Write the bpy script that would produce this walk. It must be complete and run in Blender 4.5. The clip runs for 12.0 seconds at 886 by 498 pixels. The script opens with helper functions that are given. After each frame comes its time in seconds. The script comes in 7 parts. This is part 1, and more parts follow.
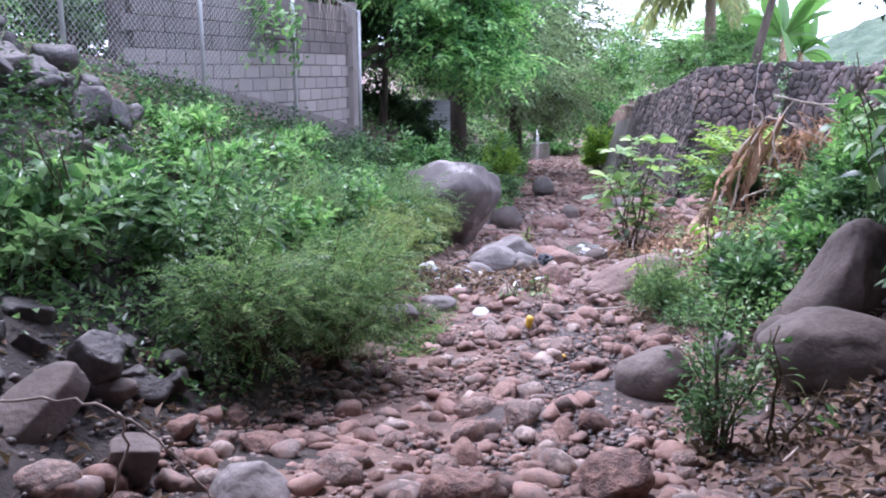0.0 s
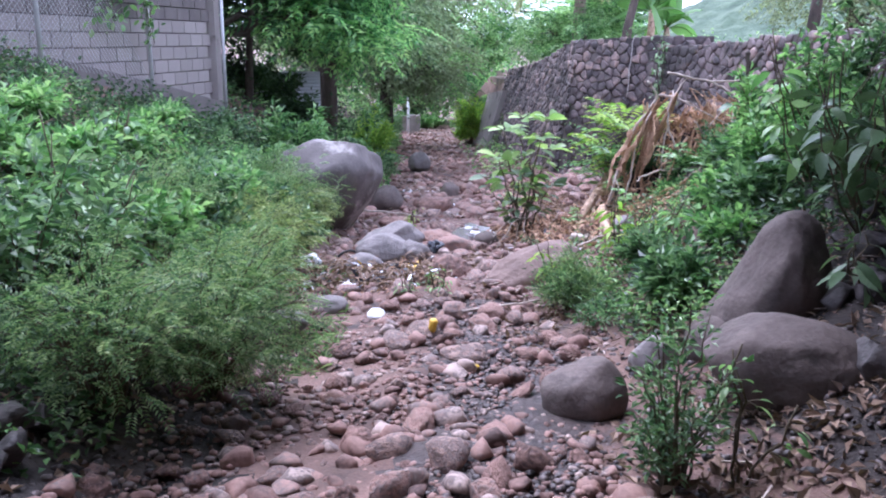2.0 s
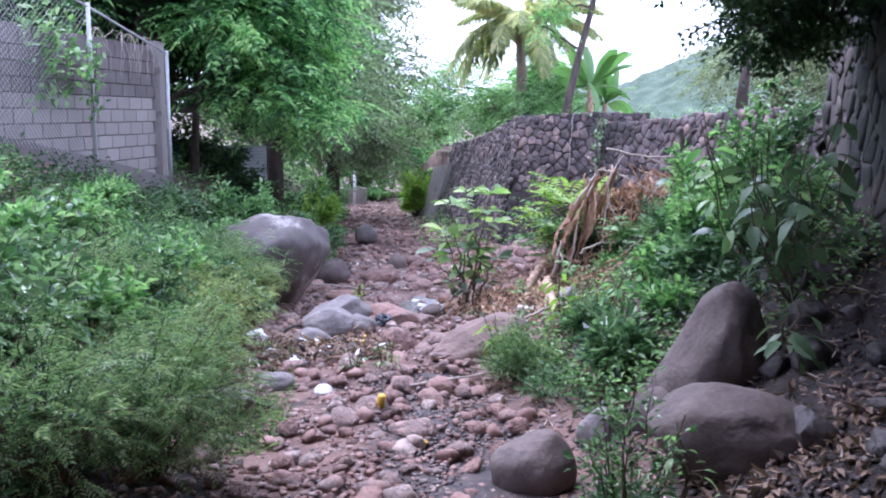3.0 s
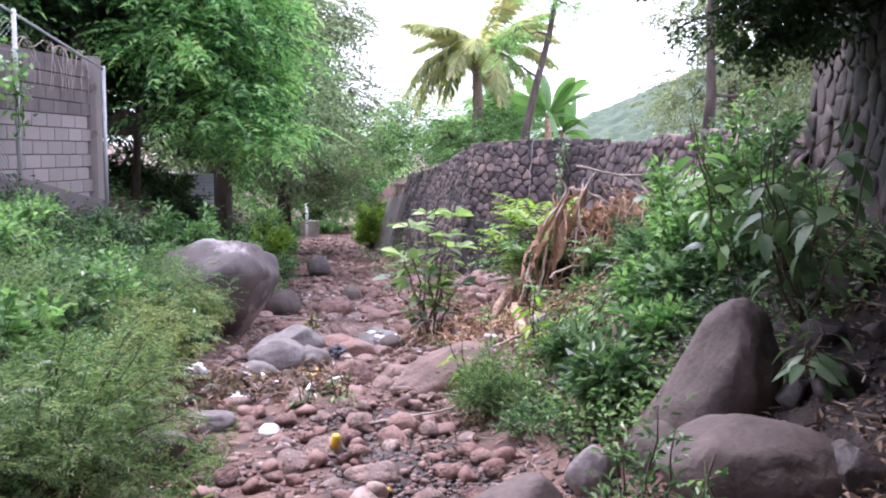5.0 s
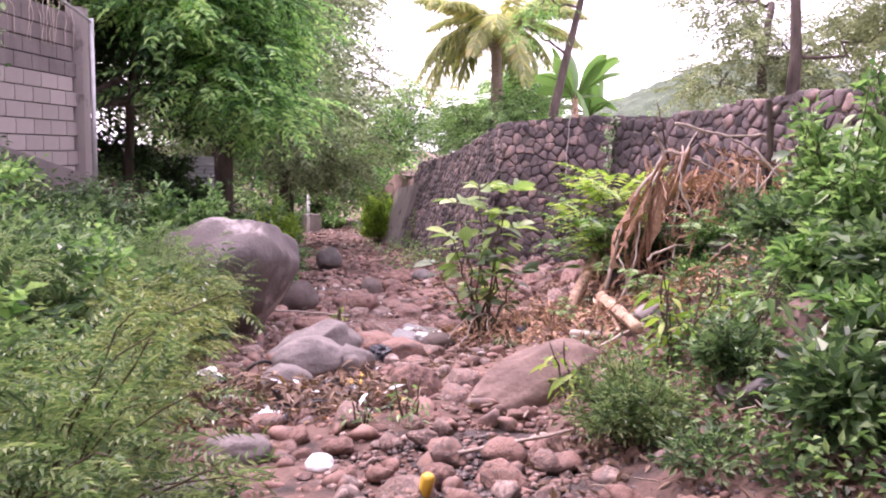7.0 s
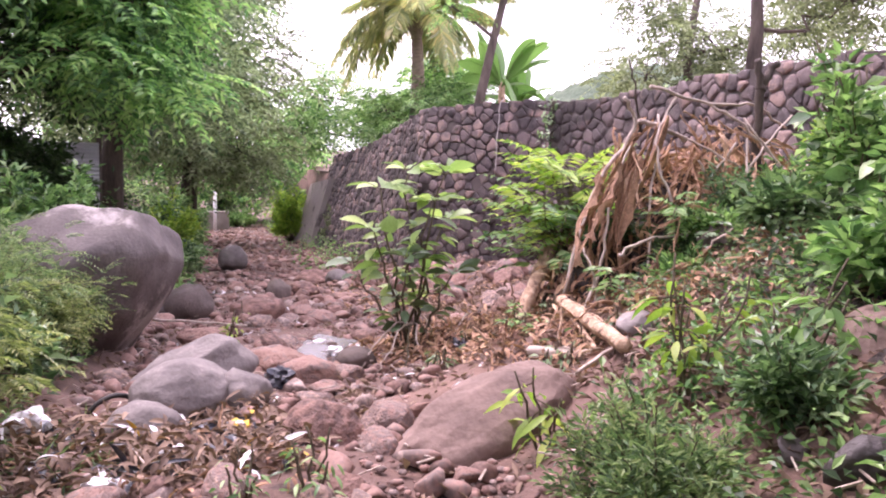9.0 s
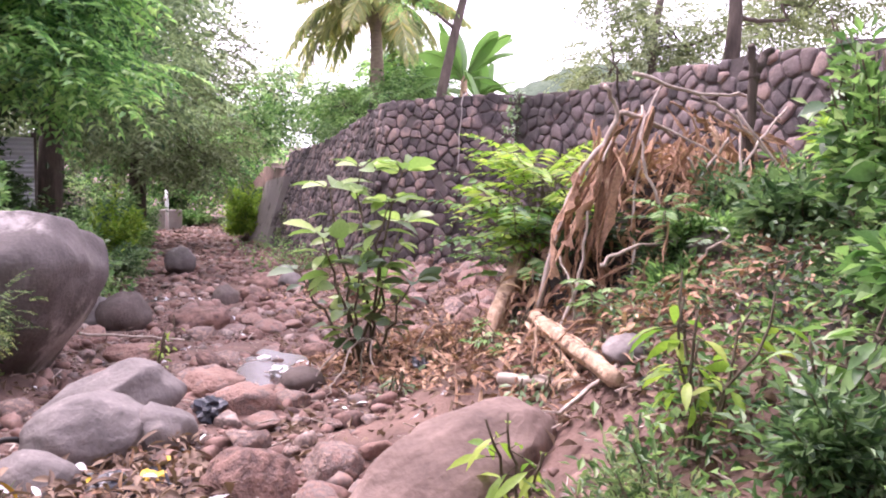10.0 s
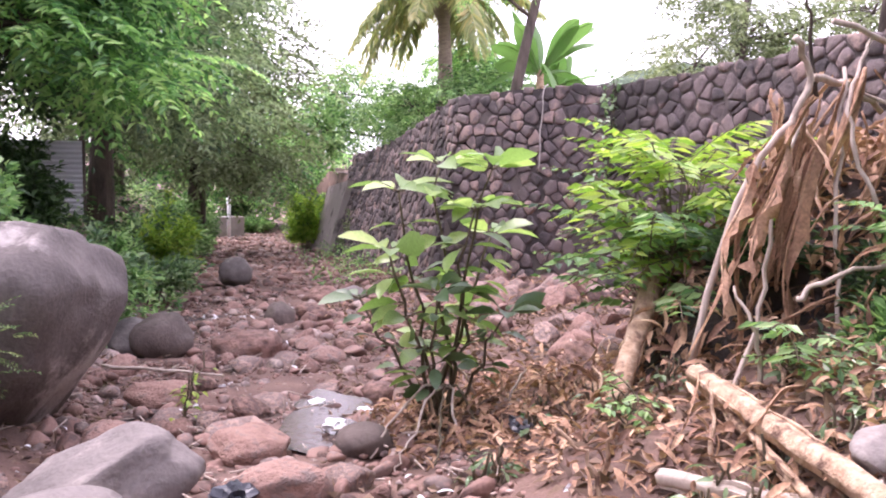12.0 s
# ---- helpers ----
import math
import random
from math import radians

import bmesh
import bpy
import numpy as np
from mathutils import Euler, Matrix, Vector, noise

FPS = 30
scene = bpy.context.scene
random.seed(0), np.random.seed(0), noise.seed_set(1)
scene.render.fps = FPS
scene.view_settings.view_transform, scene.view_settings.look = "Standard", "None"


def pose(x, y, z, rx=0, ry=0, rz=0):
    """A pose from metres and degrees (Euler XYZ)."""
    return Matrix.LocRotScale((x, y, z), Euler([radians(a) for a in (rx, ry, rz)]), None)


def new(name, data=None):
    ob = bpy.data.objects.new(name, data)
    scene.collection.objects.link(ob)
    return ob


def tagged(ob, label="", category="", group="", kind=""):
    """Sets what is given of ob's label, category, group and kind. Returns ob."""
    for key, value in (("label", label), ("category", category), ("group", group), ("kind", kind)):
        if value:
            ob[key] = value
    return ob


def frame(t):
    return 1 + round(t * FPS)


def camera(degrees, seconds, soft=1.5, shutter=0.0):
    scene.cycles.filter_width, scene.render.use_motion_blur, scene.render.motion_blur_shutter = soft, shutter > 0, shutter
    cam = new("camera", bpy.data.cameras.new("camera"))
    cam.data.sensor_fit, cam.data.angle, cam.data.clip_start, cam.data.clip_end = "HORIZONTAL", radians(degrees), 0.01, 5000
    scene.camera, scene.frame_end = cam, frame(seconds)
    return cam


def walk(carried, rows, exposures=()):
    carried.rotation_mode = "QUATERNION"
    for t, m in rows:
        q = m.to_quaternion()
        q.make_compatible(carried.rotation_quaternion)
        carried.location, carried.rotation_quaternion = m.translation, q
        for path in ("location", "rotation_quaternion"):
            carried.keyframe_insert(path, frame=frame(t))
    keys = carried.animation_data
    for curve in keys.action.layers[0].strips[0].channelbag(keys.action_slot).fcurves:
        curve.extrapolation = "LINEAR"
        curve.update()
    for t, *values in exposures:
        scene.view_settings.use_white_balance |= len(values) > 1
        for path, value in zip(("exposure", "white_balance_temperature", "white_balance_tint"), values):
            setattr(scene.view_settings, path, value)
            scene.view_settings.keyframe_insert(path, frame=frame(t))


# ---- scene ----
cam = camera(56.9, 12.0, 2.0)
METRES, EYE, TILT, LEAN, TURN = 8.0, 1.5, 0.0, 0.0, 0.0
ROWS = [
    (0.0, 0.0, 0.0, 0.0, 0.02, -12.5, -0.08),
    (0.5, -0.0144, 0.0338, -0.0051, 0.05, -13.75, -0.11),
    (1.0, -0.0274, 0.0752, -0.0141, -0.49, -14.72, -0.21),
    (1.5, -0.0236, 0.1003, -0.0035, -6.39, -14.62, -0.67),
    (2.0, -0.0239, 0.1063, 0.0036, -9.32, -14.47, -0.79),
    (2.5, -0.0255, 0.1012, 0.0058, -10.62, -13.6, -0.89),
    (3.0, -0.0252, 0.1002, 0.0084, -13.07, -9.44, -0.93),
    (3.5, -0.0264, 0.0986, 0.0049, -14.77, -7.28, -1.09),
    (5.5, -0.0094, 0.2528, -0.0358, -16.41, -6.82, -1.13),
    (6.0, -0.0205, 0.3158, -0.05, -16.41, -6.81, -1.19),
    (6.5, -0.0362, 0.3776, -0.0745, -16.42, -6.81, -1.18),
    (7.0, -0.0342, 0.4353, -0.0816, -16.87, -6.82, -1.26),
    (9.0, 0.0258, 0.6359, -0.1132, -22.65, -6.64, -1.76),
    (9.5, 0.0452, 0.6803, -0.114, -24.68, -6.72, -1.88),
    (10.0, 0.0685, 0.7258, -0.1141, -25.31, -6.78, -1.85),
    (10.5, 0.0881, 0.7826, -0.1124, -25.39, -6.86, -1.83),
    (11.0, 0.1064, 0.8308, -0.1153, -25.34, -6.87, -1.84),
    (11.5, 0.1172, 0.8784, -0.1236, -24.48, -6.76, -1.72),
    (12.0, 0.125, 0.9169, -0.1267, -20.9, -6.54, -1.24),
]
EXPOSURES = [(0.0, 1.52, 5300, 26), (1.0, 1.6, 5300, 25), (2.0, 1.45, 5150, 26), (3.0, 1.38, 5100, 28), (4.5, 1.42, 5650, 30), (5.5, 1.45, 5750, 36), (6.0, 1.48, 6350, 48), (6.5, 1.5, 6500, 50), (9.0, 1.5, 6400, 43), (10.5, 1.6, 6300, 40), (12.0, 1.55, 6250, 37)]
walk(cam, [(t, pose(0, 0, EYE, TILT, LEAN, TURN) @ pose(METRES * x, METRES * y, METRES * z, 90 + pitch, roll, yaw)) for t, x, y, z, yaw, pitch, roll in ROWS], EXPOSURES)

# ------------------------------------------------------------- light
world = bpy.data.worlds.new("sky")
scene.world = world
world.use_nodes = True
wn, wl = world.node_tree.nodes, world.node_tree.links
wn.clear()
sky = wn.new("ShaderNodeTexSky")
sky.sky_type, sky.sun_disc = "NISHITA", False
sky.sun_elevation, sky.sun_rotation = radians(60), radians(335)
sky.air_density, sky.dust_density, sky.ozone_density = 1.2, 6.0, 1.0
cloud = wn.new("ShaderNodeMix")
cloud.data_type = "RGBA"
cloud.inputs[0].default_value = 0.72
cloud.inputs[7].default_value = (8.6, 8.8, 9.2, 1)
back = wn.new("ShaderNodeBackground")
back.inputs[1].default_value = 0.15
wout = wn.new("ShaderNodeOutputWorld")
wl.new(sky.outputs[0], cloud.inputs[6])
wl.new(cloud.outputs[2], back.inputs[0])
wl.new(back.outputs[0], wout.inputs[0])

sun = new("sun", bpy.data.lights.new("sun", "SUN"))
sun.data.energy, sun.data.angle, sun.data.color = 1.5, radians(25), (1.0, 0.96, 0.9)
sun.rotation_euler = (radians(30), 0, radians(-155))


# ------------------------------------------------------------- materials
def nodes(name):
    m = bpy.data.materials.new(name)
    m.use_nodes = True
    m.node_tree.nodes.clear()
    return m, m.node_tree.nodes, m.node_tree.links


def ramp_node(n, stops):
    r = n.new("ShaderNodeValToRGB")
    e = r.color_ramp.elements
    while len(e) < len(stops):
        e.new(0.5)
    for k, (p, c) in enumerate(stops):
        e[k].position, e[k].color = p, (*c, 1)
    return r


def leaf_mat(name, cols, rough=0.55, trans=0.35, spread=1.0, patch=1.3, fleck=0.3):
    m, n, l = nodes(name)
    out, mix = n.new("ShaderNodeOutputMaterial"), n.new("ShaderNodeMixShader")
    b, t = n.new("ShaderNodeBsdfPrincipled"), n.new("ShaderNodeBsdfTranslucent")
    geo = n.new("ShaderNodeNewGeometry")
    tex = n.new("ShaderNodeTexNoise")
    tex.inputs["Scale"].default_value = patch
    tc = n.new("ShaderNodeTexCoord")
    l.new(tc.outputs["Object"], tex.inputs["Vector"])
    add = n.new("ShaderNodeMath")
    add.operation = "MULTIPLY_ADD"
    add.inputs[1].default_value, = (0.55,)
    sc = n.new("ShaderNodeMath")
    sc.operation = "MULTIPLY"
    sc.inputs[1].default_value = 0.45
    wide = n.new("ShaderNodeMath")
    wide.operation = "MULTIPLY_ADD"
    wide.inputs[1].default_value, wide.inputs[2].default_value = spread, 0.5 - 0.5 * spread
    l.new(tex.outputs[0], wide.inputs[0])
    l.new(wide.outputs[0], sc.inputs[0])
    l.new(geo.outputs["Random Per Island"], add.inputs[0])
    l.new(sc.outputs[0], add.inputs[2])
    r = ramp_node(n, [(0.12 + 0.76 * k / (len(cols) - 1), c) for k, c in enumerate(cols)])
    l.new(add.outputs[0], r.inputs[0])
    fine = n.new("ShaderNodeTexNoise")
    fine.inputs["Scale"].default_value = 60
    fine.inputs["Detail"].default_value = 3
    l.new(tc.outputs["Object"], fine.inputs["Vector"])
    shade = n.new("ShaderNodeMix")
    shade.data_type, shade.blend_type = "RGBA", "OVERLAY"
    shade.inputs[0].default_value = fleck
    l.new(r.outputs[0], shade.inputs[6])
    l.new(fine.outputs[0], shade.inputs[7])
    l.new(shade.outputs[2], b.inputs["Base Color"])
    bright = n.new("ShaderNodeMix")
    bright.data_type, bright.blend_type = "RGBA", "MULTIPLY"
    bright.inputs[0].default_value = 1
    bright.inputs[7].default_value = (1.15, 1.35, 0.85, 1)
    l.new(shade.outputs[2], bright.inputs[6])
    l.new(bright.outputs[2], t.inputs[0])
    b.inputs["Roughness"].default_value = rough
    mix.inputs[0].default_value = trans
    l.new(b.outputs[0], mix.inputs[1])
    l.new(t.outputs[0], mix.inputs[2])
    l.new(mix.outputs[0], out.inputs[0])
    return m


def solid_mat(name, cols, scale=6.0, rough=0.85, bump=0.4, fine=60.0, random="", stains=None, metal=0.0, stretch=(1, 1, 1), dist=0.02, placed=False):
    """A mineral, bark or painted surface: colour from coarse and fine noise, optional variation from piece to piece, optional stains."""
    m, n, l = nodes(name)
    out, b = n.new("ShaderNodeOutputMaterial"), n.new("ShaderNodeBsdfPrincipled")
    tc, mp = n.new("ShaderNodeTexCoord"), n.new("ShaderNodeMapping")
    mp.inputs["Scale"].default_value = stretch
    geo = n.new("ShaderNodeNewGeometry")
    l.new(geo.outputs["Position"] if placed or random != "object" else tc.outputs["Object"], mp.inputs["Vector"])
    big, small = n.new("ShaderNodeTexNoise"), n.new("ShaderNodeTexNoise")
    big.inputs["Scale"].default_value, big.inputs["Detail"].default_value = scale, 6
    small.inputs["Scale"].default_value, small.inputs["Detail"].default_value = fine, 5
    l.new(mp.outputs[0], big.inputs["Vector"])
    l.new(mp.outputs[0], small.inputs["Vector"])
    add = n.new("ShaderNodeMath")
    add.operation = "MULTIPLY_ADD"
    add.inputs[1].default_value = 0.35
    l.new(small.outputs[0], add.inputs[0])
    l.new(big.outputs[0], add.inputs[2])
    last = add
    if random:
        rnd = n.new("ShaderNodeMath")
        rnd.operation = "MULTIPLY_ADD"
        rnd.inputs[1].default_value = 0.75
        if random == "island":
            l.new(geo.outputs["Random Per Island"], rnd.inputs[0])
        else:
            oi = n.new("ShaderNodeObjectInfo")
            l.new(oi.outputs["Random"], rnd.inputs[0])
        sc = n.new("ShaderNodeMath")
        sc.operation = "MULTIPLY_ADD"
        sc.inputs[1].default_value, sc.inputs[2].default_value = 1.15, -0.55
        l.new(add.outputs[0], sc.inputs[0])
        l.new(sc.outputs[0], rnd.inputs[2])
        last = rnd
    lo, hi = (0.35, 0.95) if not random else (0.15, 1.1)
    r = ramp_node(n, [(min(1, lo + (hi - lo) * k / max(1, len(cols) - 1)), c) for k, c in enumerate(cols)])
    l.new(last.outputs[0], r.inputs[0])
    col = r.outputs[0]
    if stains:
        st = n.new("ShaderNodeTexNoise")
        st.inputs["Scale"].default_value, st.inputs["Detail"].default_value = stains[1], 8
        st.inputs["Roughness"].default_value = 0.65
        l.new(mp.outputs[0], st.inputs["Vector"])
        sr = ramp_node(n, [(stains[2], (0, 0, 0)), (stains[2] + 0.08, (1, 1, 1))])
        l.new(st.outputs[0], sr.inputs[0])
        mx = n.new("ShaderNodeMix")
        mx.data_type = "RGBA"
        mx.inputs[7].default_value = (*stains[0], 1)
        l.new(sr.outputs[0], mx.inputs[0])
        l.new(col, mx.inputs[6])
        col = mx.outputs[2]
    l.new(col, b.inputs["Base Color"])
    b.inputs["Roughness"].default_value, b.inputs["Metallic"].default_value = rough, metal
    bp = n.new("ShaderNodeBump")
    bp.inputs["Strength"].default_value, bp.inputs["Distance"].default_value = bump, dist
    l.new(add.outputs[0], bp.inputs["Height"])
    l.new(bp.outputs[0], b.inputs["Normal"])
    l.new(b.outputs[0], out.inputs[0])
    return m


M_EARTH = solid_mat("earth", [(0.045, 0.028, 0.022), (0.13, 0.077, 0.06), (0.24, 0.147, 0.114)], 2.2, 0.85, 0.9, 45, stains=((0.03, 0.022, 0.019), 0.9, 0.55), dist=0.03)
M_RED = solid_mat("red_river_stone", [(0.1, 0.057, 0.047), (0.25, 0.143, 0.113), (0.33, 0.2, 0.16), (0.19, 0.145, 0.13), (0.38, 0.255, 0.207)], 3, 0.75, 0.9, 16, "object", dist=0.05, stains=((0.13, 0.085, 0.07), 2.2, 0.6))
M_REDSTUFF = solid_mat("red_gravel", [(0.075, 0.044, 0.036), (0.21, 0.12, 0.096), (0.31, 0.187, 0.15), (0.15, 0.115, 0.103), (0.41, 0.31, 0.265)], 5, 0.75, 0.5, 40, "island")
M_GREY = solid_mat("grey_river_stone", [(0.09, 0.079, 0.076), (0.175, 0.153, 0.146), (0.26, 0.228, 0.215)], 4, 0.85, 0.85, 34, stains=((0.3, 0.265, 0.245), 4.0, 0.58), dist=0.03)
M_BOULDER = solid_mat("dark_boulder", [(0.06, 0.053, 0.05), (0.13, 0.111, 0.105), (0.21, 0.182, 0.17)], 2.6, 0.85, 0.9, 34, stains=((0.4, 0.36, 0.34), 1.3, 0.53), dist=0.03)
# Brown rock, its tone held darker to carry the shade by the abutment.
M_SHADEBROWN = solid_mat("brown_boulder", [(0.052, 0.041, 0.036), (0.112, 0.087, 0.077), (0.185, 0.144, 0.127)], 3.2, 0.85, 0.85, 30, stains=((0.07, 0.055, 0.049), 2.2, 0.56), dist=0.03)
M_RUST = solid_mat("rust_brown_boulder", [(0.09, 0.06, 0.05), (0.19, 0.13, 0.108), (0.29, 0.205, 0.172)], 3.0, 0.85, 0.85, 30, stains=((0.12, 0.083, 0.07), 2.0, 0.55), dist=0.03)
# Dark rock, its colour lowered further for the shade on the banks.
M_SHADEROCK = solid_mat("shade_dark_rock", [(0.025, 0.022, 0.021), (0.06, 0.05, 0.047), (0.11, 0.09, 0.083)], 3.0, 0.6, 0.9, 26, stains=((0.02, 0.018, 0.017), 2.0, 0.55), dist=0.05)
# Dark soil, blackened further for the shade by the abutment and under bushes.
M_SHADESOIL = solid_mat("shade_dark_soil", [(0.012, 0.01, 0.009), (0.03, 0.023, 0.02), (0.065, 0.048, 0.04)], 3.0, 0.9, 1.0, 40, stains=((0.1, 0.075, 0.06), 3.5, 0.64), dist=0.05)
M_WALLSTONE = solid_mat("wall_stone", [(0.045, 0.038, 0.039), (0.1, 0.082, 0.082), (0.155, 0.122, 0.119), (0.19, 0.148, 0.14), (0.33, 0.235, 0.205)], 5, 0.85, 0.9, 34, "object", dist=0.03, placed=True, stains=((0.055, 0.046, 0.045), 0.6, 0.5))
M_WALLSTUFF = solid_mat("wall_stone_far", [(0.045, 0.038, 0.039), (0.1, 0.082, 0.082), (0.155, 0.122, 0.119), (0.19, 0.148, 0.14), (0.33, 0.235, 0.205)], 5, 0.85, 0.9, 34, "island", dist=0.03, stains=((0.055, 0.046, 0.045), 0.6, 0.5))
# Abutment stone and its stains, darkened to carry the deep shade there.
M_ABUTSTONE = solid_mat("shade_dark_wall_stone", [(0.025, 0.021, 0.02), (0.055, 0.043, 0.04), (0.1, 0.075, 0.067), (0.19, 0.135, 0.115)], 4, 0.8, 0.8, 30, "island", dist=0.03, stains=((0.03, 0.027, 0.024), 0.55, 0.46))
M_MORTAR = solid_mat("old_mortar", [(0.045, 0.038, 0.036), (0.1, 0.083, 0.079), (0.17, 0.138, 0.128)], 1.4, 0.95, 0.6, 30, stains=((0.05, 0.042, 0.04), 0.8, 0.5))
M_BLOCK = solid_mat("concrete_block", [(0.25, 0.219, 0.203), (0.285, 0.249, 0.231), (0.32, 0.28, 0.26)], 2, 0.9, 0.4, 50, "object", stains=((0.11, 0.092, 0.086), 1.6, 0.55))
M_BLOCKDARK = solid_mat("stained_concrete", [(0.08, 0.069, 0.065), (0.14, 0.12, 0.112), (0.2, 0.171, 0.16)], 2.5, 0.9, 0.4, 50, stretch=(1, 1, 0.4))
M_CONCRETE = solid_mat("concrete", [(0.2, 0.18, 0.17), (0.32, 0.29, 0.27), (0.42, 0.39, 0.37)], 2.5, 0.9, 0.3, 60)
M_GALV = solid_mat("galvanised_steel", [(0.4, 0.4, 0.4), (0.55, 0.55, 0.54)], 8, 0.5, 0.1, 50, metal=0.3)
M_SHEET = solid_mat("roof_sheet", [(0.5, 0.52, 0.55), (0.68, 0.7, 0.72)], 2, 0.4, 0.1, 50, metal=0.3)
M_BARK = solid_mat("dark_bark", [(0.035, 0.028, 0.024), (0.085, 0.066, 0.055), (0.14, 0.11, 0.09)], 9, 0.95, 0.8, 40, stretch=(1, 1, 0.25), dist=0.04)
M_TWIG = solid_mat("green_brown_twig", [(0.06, 0.05, 0.03), (0.14, 0.11, 0.07)], 20, 0.9, 0.3, 80)
M_PALMBARK = solid_mat("palm_bark", [(0.16, 0.12, 0.1), (0.3, 0.23, 0.18), (0.38, 0.3, 0.24)], 6, 0.95, 0.7, 40, stretch=(1, 1, 4), dist=0.03)
M_PALE = solid_mat("peeled_branch", [(0.24, 0.185, 0.15), (0.45, 0.37, 0.31), (0.6, 0.52, 0.455)], 14, 0.8, 0.5, 60, stretch=(1, 1, 0.4))
M_TRUNK = solid_mat("dead_banana_trunk", [(0.15, 0.09, 0.06), (0.42, 0.28, 0.185), (0.64, 0.49, 0.36)], 16, 0.85, 1.0, 70, stains=((0.14, 0.08, 0.055), 9, 0.55))
M_DRY = leaf_mat("dry_leaf", [(0.06, 0.033, 0.024), (0.24, 0.13, 0.085), (0.47, 0.285, 0.18), (0.64, 0.46, 0.32)], 0.85, 0.15, spread=1.6, patch=5.0, fleck=0.8)
M_LITTER = leaf_mat("leaf_litter", [(0.07, 0.045, 0.032), (0.17, 0.11, 0.08), (0.3, 0.21, 0.15), (0.12, 0.08, 0.06)], 0.85, 0.1)
M_PALM = leaf_mat("palm_leaf", [(0.27, 0.32, 0.2), (0.45, 0.46, 0.29), (0.64, 0.58, 0.38), (0.7, 0.55, 0.33)], 0.45, 0.6)
M_BANANA = leaf_mat("banana_leaf", [(0.08, 0.19, 0.06), (0.16, 0.31, 0.1), (0.25, 0.38, 0.15)], 0.45, 0.45)
M_LEAF = leaf_mat("broad_leaf", [(0.017, 0.042, 0.022), (0.075, 0.15, 0.068), (0.19, 0.3, 0.145), (0.34, 0.44, 0.27)], 0.33, spread=1.7)
M_BRIGHT = leaf_mat("bright_leaf", [(0.024, 0.065, 0.028), (0.12, 0.25, 0.088), (0.28, 0.45, 0.175), (0.48, 0.58, 0.34)], 0.35, 0.4, spread=1.6)
M_FEATHER = leaf_mat("feathery_leaf", [(0.025, 0.055, 0.028), (0.115, 0.2, 0.09), (0.25, 0.35, 0.16), (0.44, 0.47, 0.27)], 0.4, 0.4, spread=1.6)
M_OLIVE = leaf_mat("olive_leaf", [(0.04, 0.06, 0.022), (0.14, 0.19, 0.07), (0.3, 0.36, 0.14), (0.5, 0.5, 0.26)], 0.42, 0.4, spread=1.9, patch=2.2)
M_STREAMTREE = leaf_mat("grey_green_leaf", [(0.06, 0.1, 0.065), (0.18, 0.25, 0.15), (0.34, 0.42, 0.26), (0.48, 0.54, 0.37)], 0.5, 0.45, spread=1.8, patch=0.9)
# Dark leaf colour that carries the shade inside bushes and crowns.
M_SHADELEAF = leaf_mat("shade_dark_leaf", [(0.02, 0.042, 0.02), (0.045, 0.09, 0.035), (0.09, 0.16, 0.055)], 0.5, 0.3)
M_TREELEAF = leaf_mat("tree_leaf", [(0.024, 0.065, 0.036), (0.12, 0.27, 0.11), (0.33, 0.56, 0.22), (0.6, 0.74, 0.36)], 0.38, 0.55, spread=2.0, patch=0.8)
M_PALETREE = leaf_mat("pale_tree_leaf", [(0.08, 0.1, 0.06), (0.21, 0.25, 0.14), (0.38, 0.42, 0.27)], 0.6, 0.4, spread=1.6)
M_YELLOWLEAF = leaf_mat("yellow_green_leaf", [(0.1, 0.22, 0.04), (0.27, 0.42, 0.07), (0.5, 0.56, 0.13)], 0.45, 0.45)
M_SAPLING = leaf_mat("glossy_leaf", [(0.1, 0.18, 0.065), (0.27, 0.4, 0.13), (0.5, 0.61, 0.25)], 0.35, 0.4)
M_PALELEAF = leaf_mat("pale_glossy_leaf", [(0.12, 0.22, 0.1), (0.25, 0.36, 0.2), (0.4, 0.48, 0.34)], 0.25, 0.3)
M_GREYLEAF = leaf_mat("large_dull_leaf", [(0.05, 0.1, 0.045), (0.1, 0.16, 0.08), (0.16, 0.23, 0.12)], 0.4, 0.25)
M_HILL = solid_mat("wooded_hill", [(0.03, 0.055, 0.032), (0.06, 0.095, 0.055), (0.12, 0.16, 0.1)], 0.12, 0.95, 1.0, 0.6, dist=3.0)
M_WHITE = solid_mat("white_plastic", [(0.72, 0.72, 0.74), (0.82, 0.82, 0.83)], 8, 0.4, 0.2, 40)
M_YELLOW = solid_mat("yellow_plastic", [(0.65, 0.4, 0.03), (0.75, 0.5, 0.06)], 8, 0.4, 0.1, 40)
M_DARKBAG = solid_mat("black_plastic", [(0.012, 0.013, 0.02), (0.04, 0.045, 0.06)], 8, 0.35, 0.4, 40)
M_RUBBER = solid_mat("rubber", [(0.02, 0.02, 0.02), (0.05, 0.045, 0.04)], 8, 0.7, 0.3, 40)


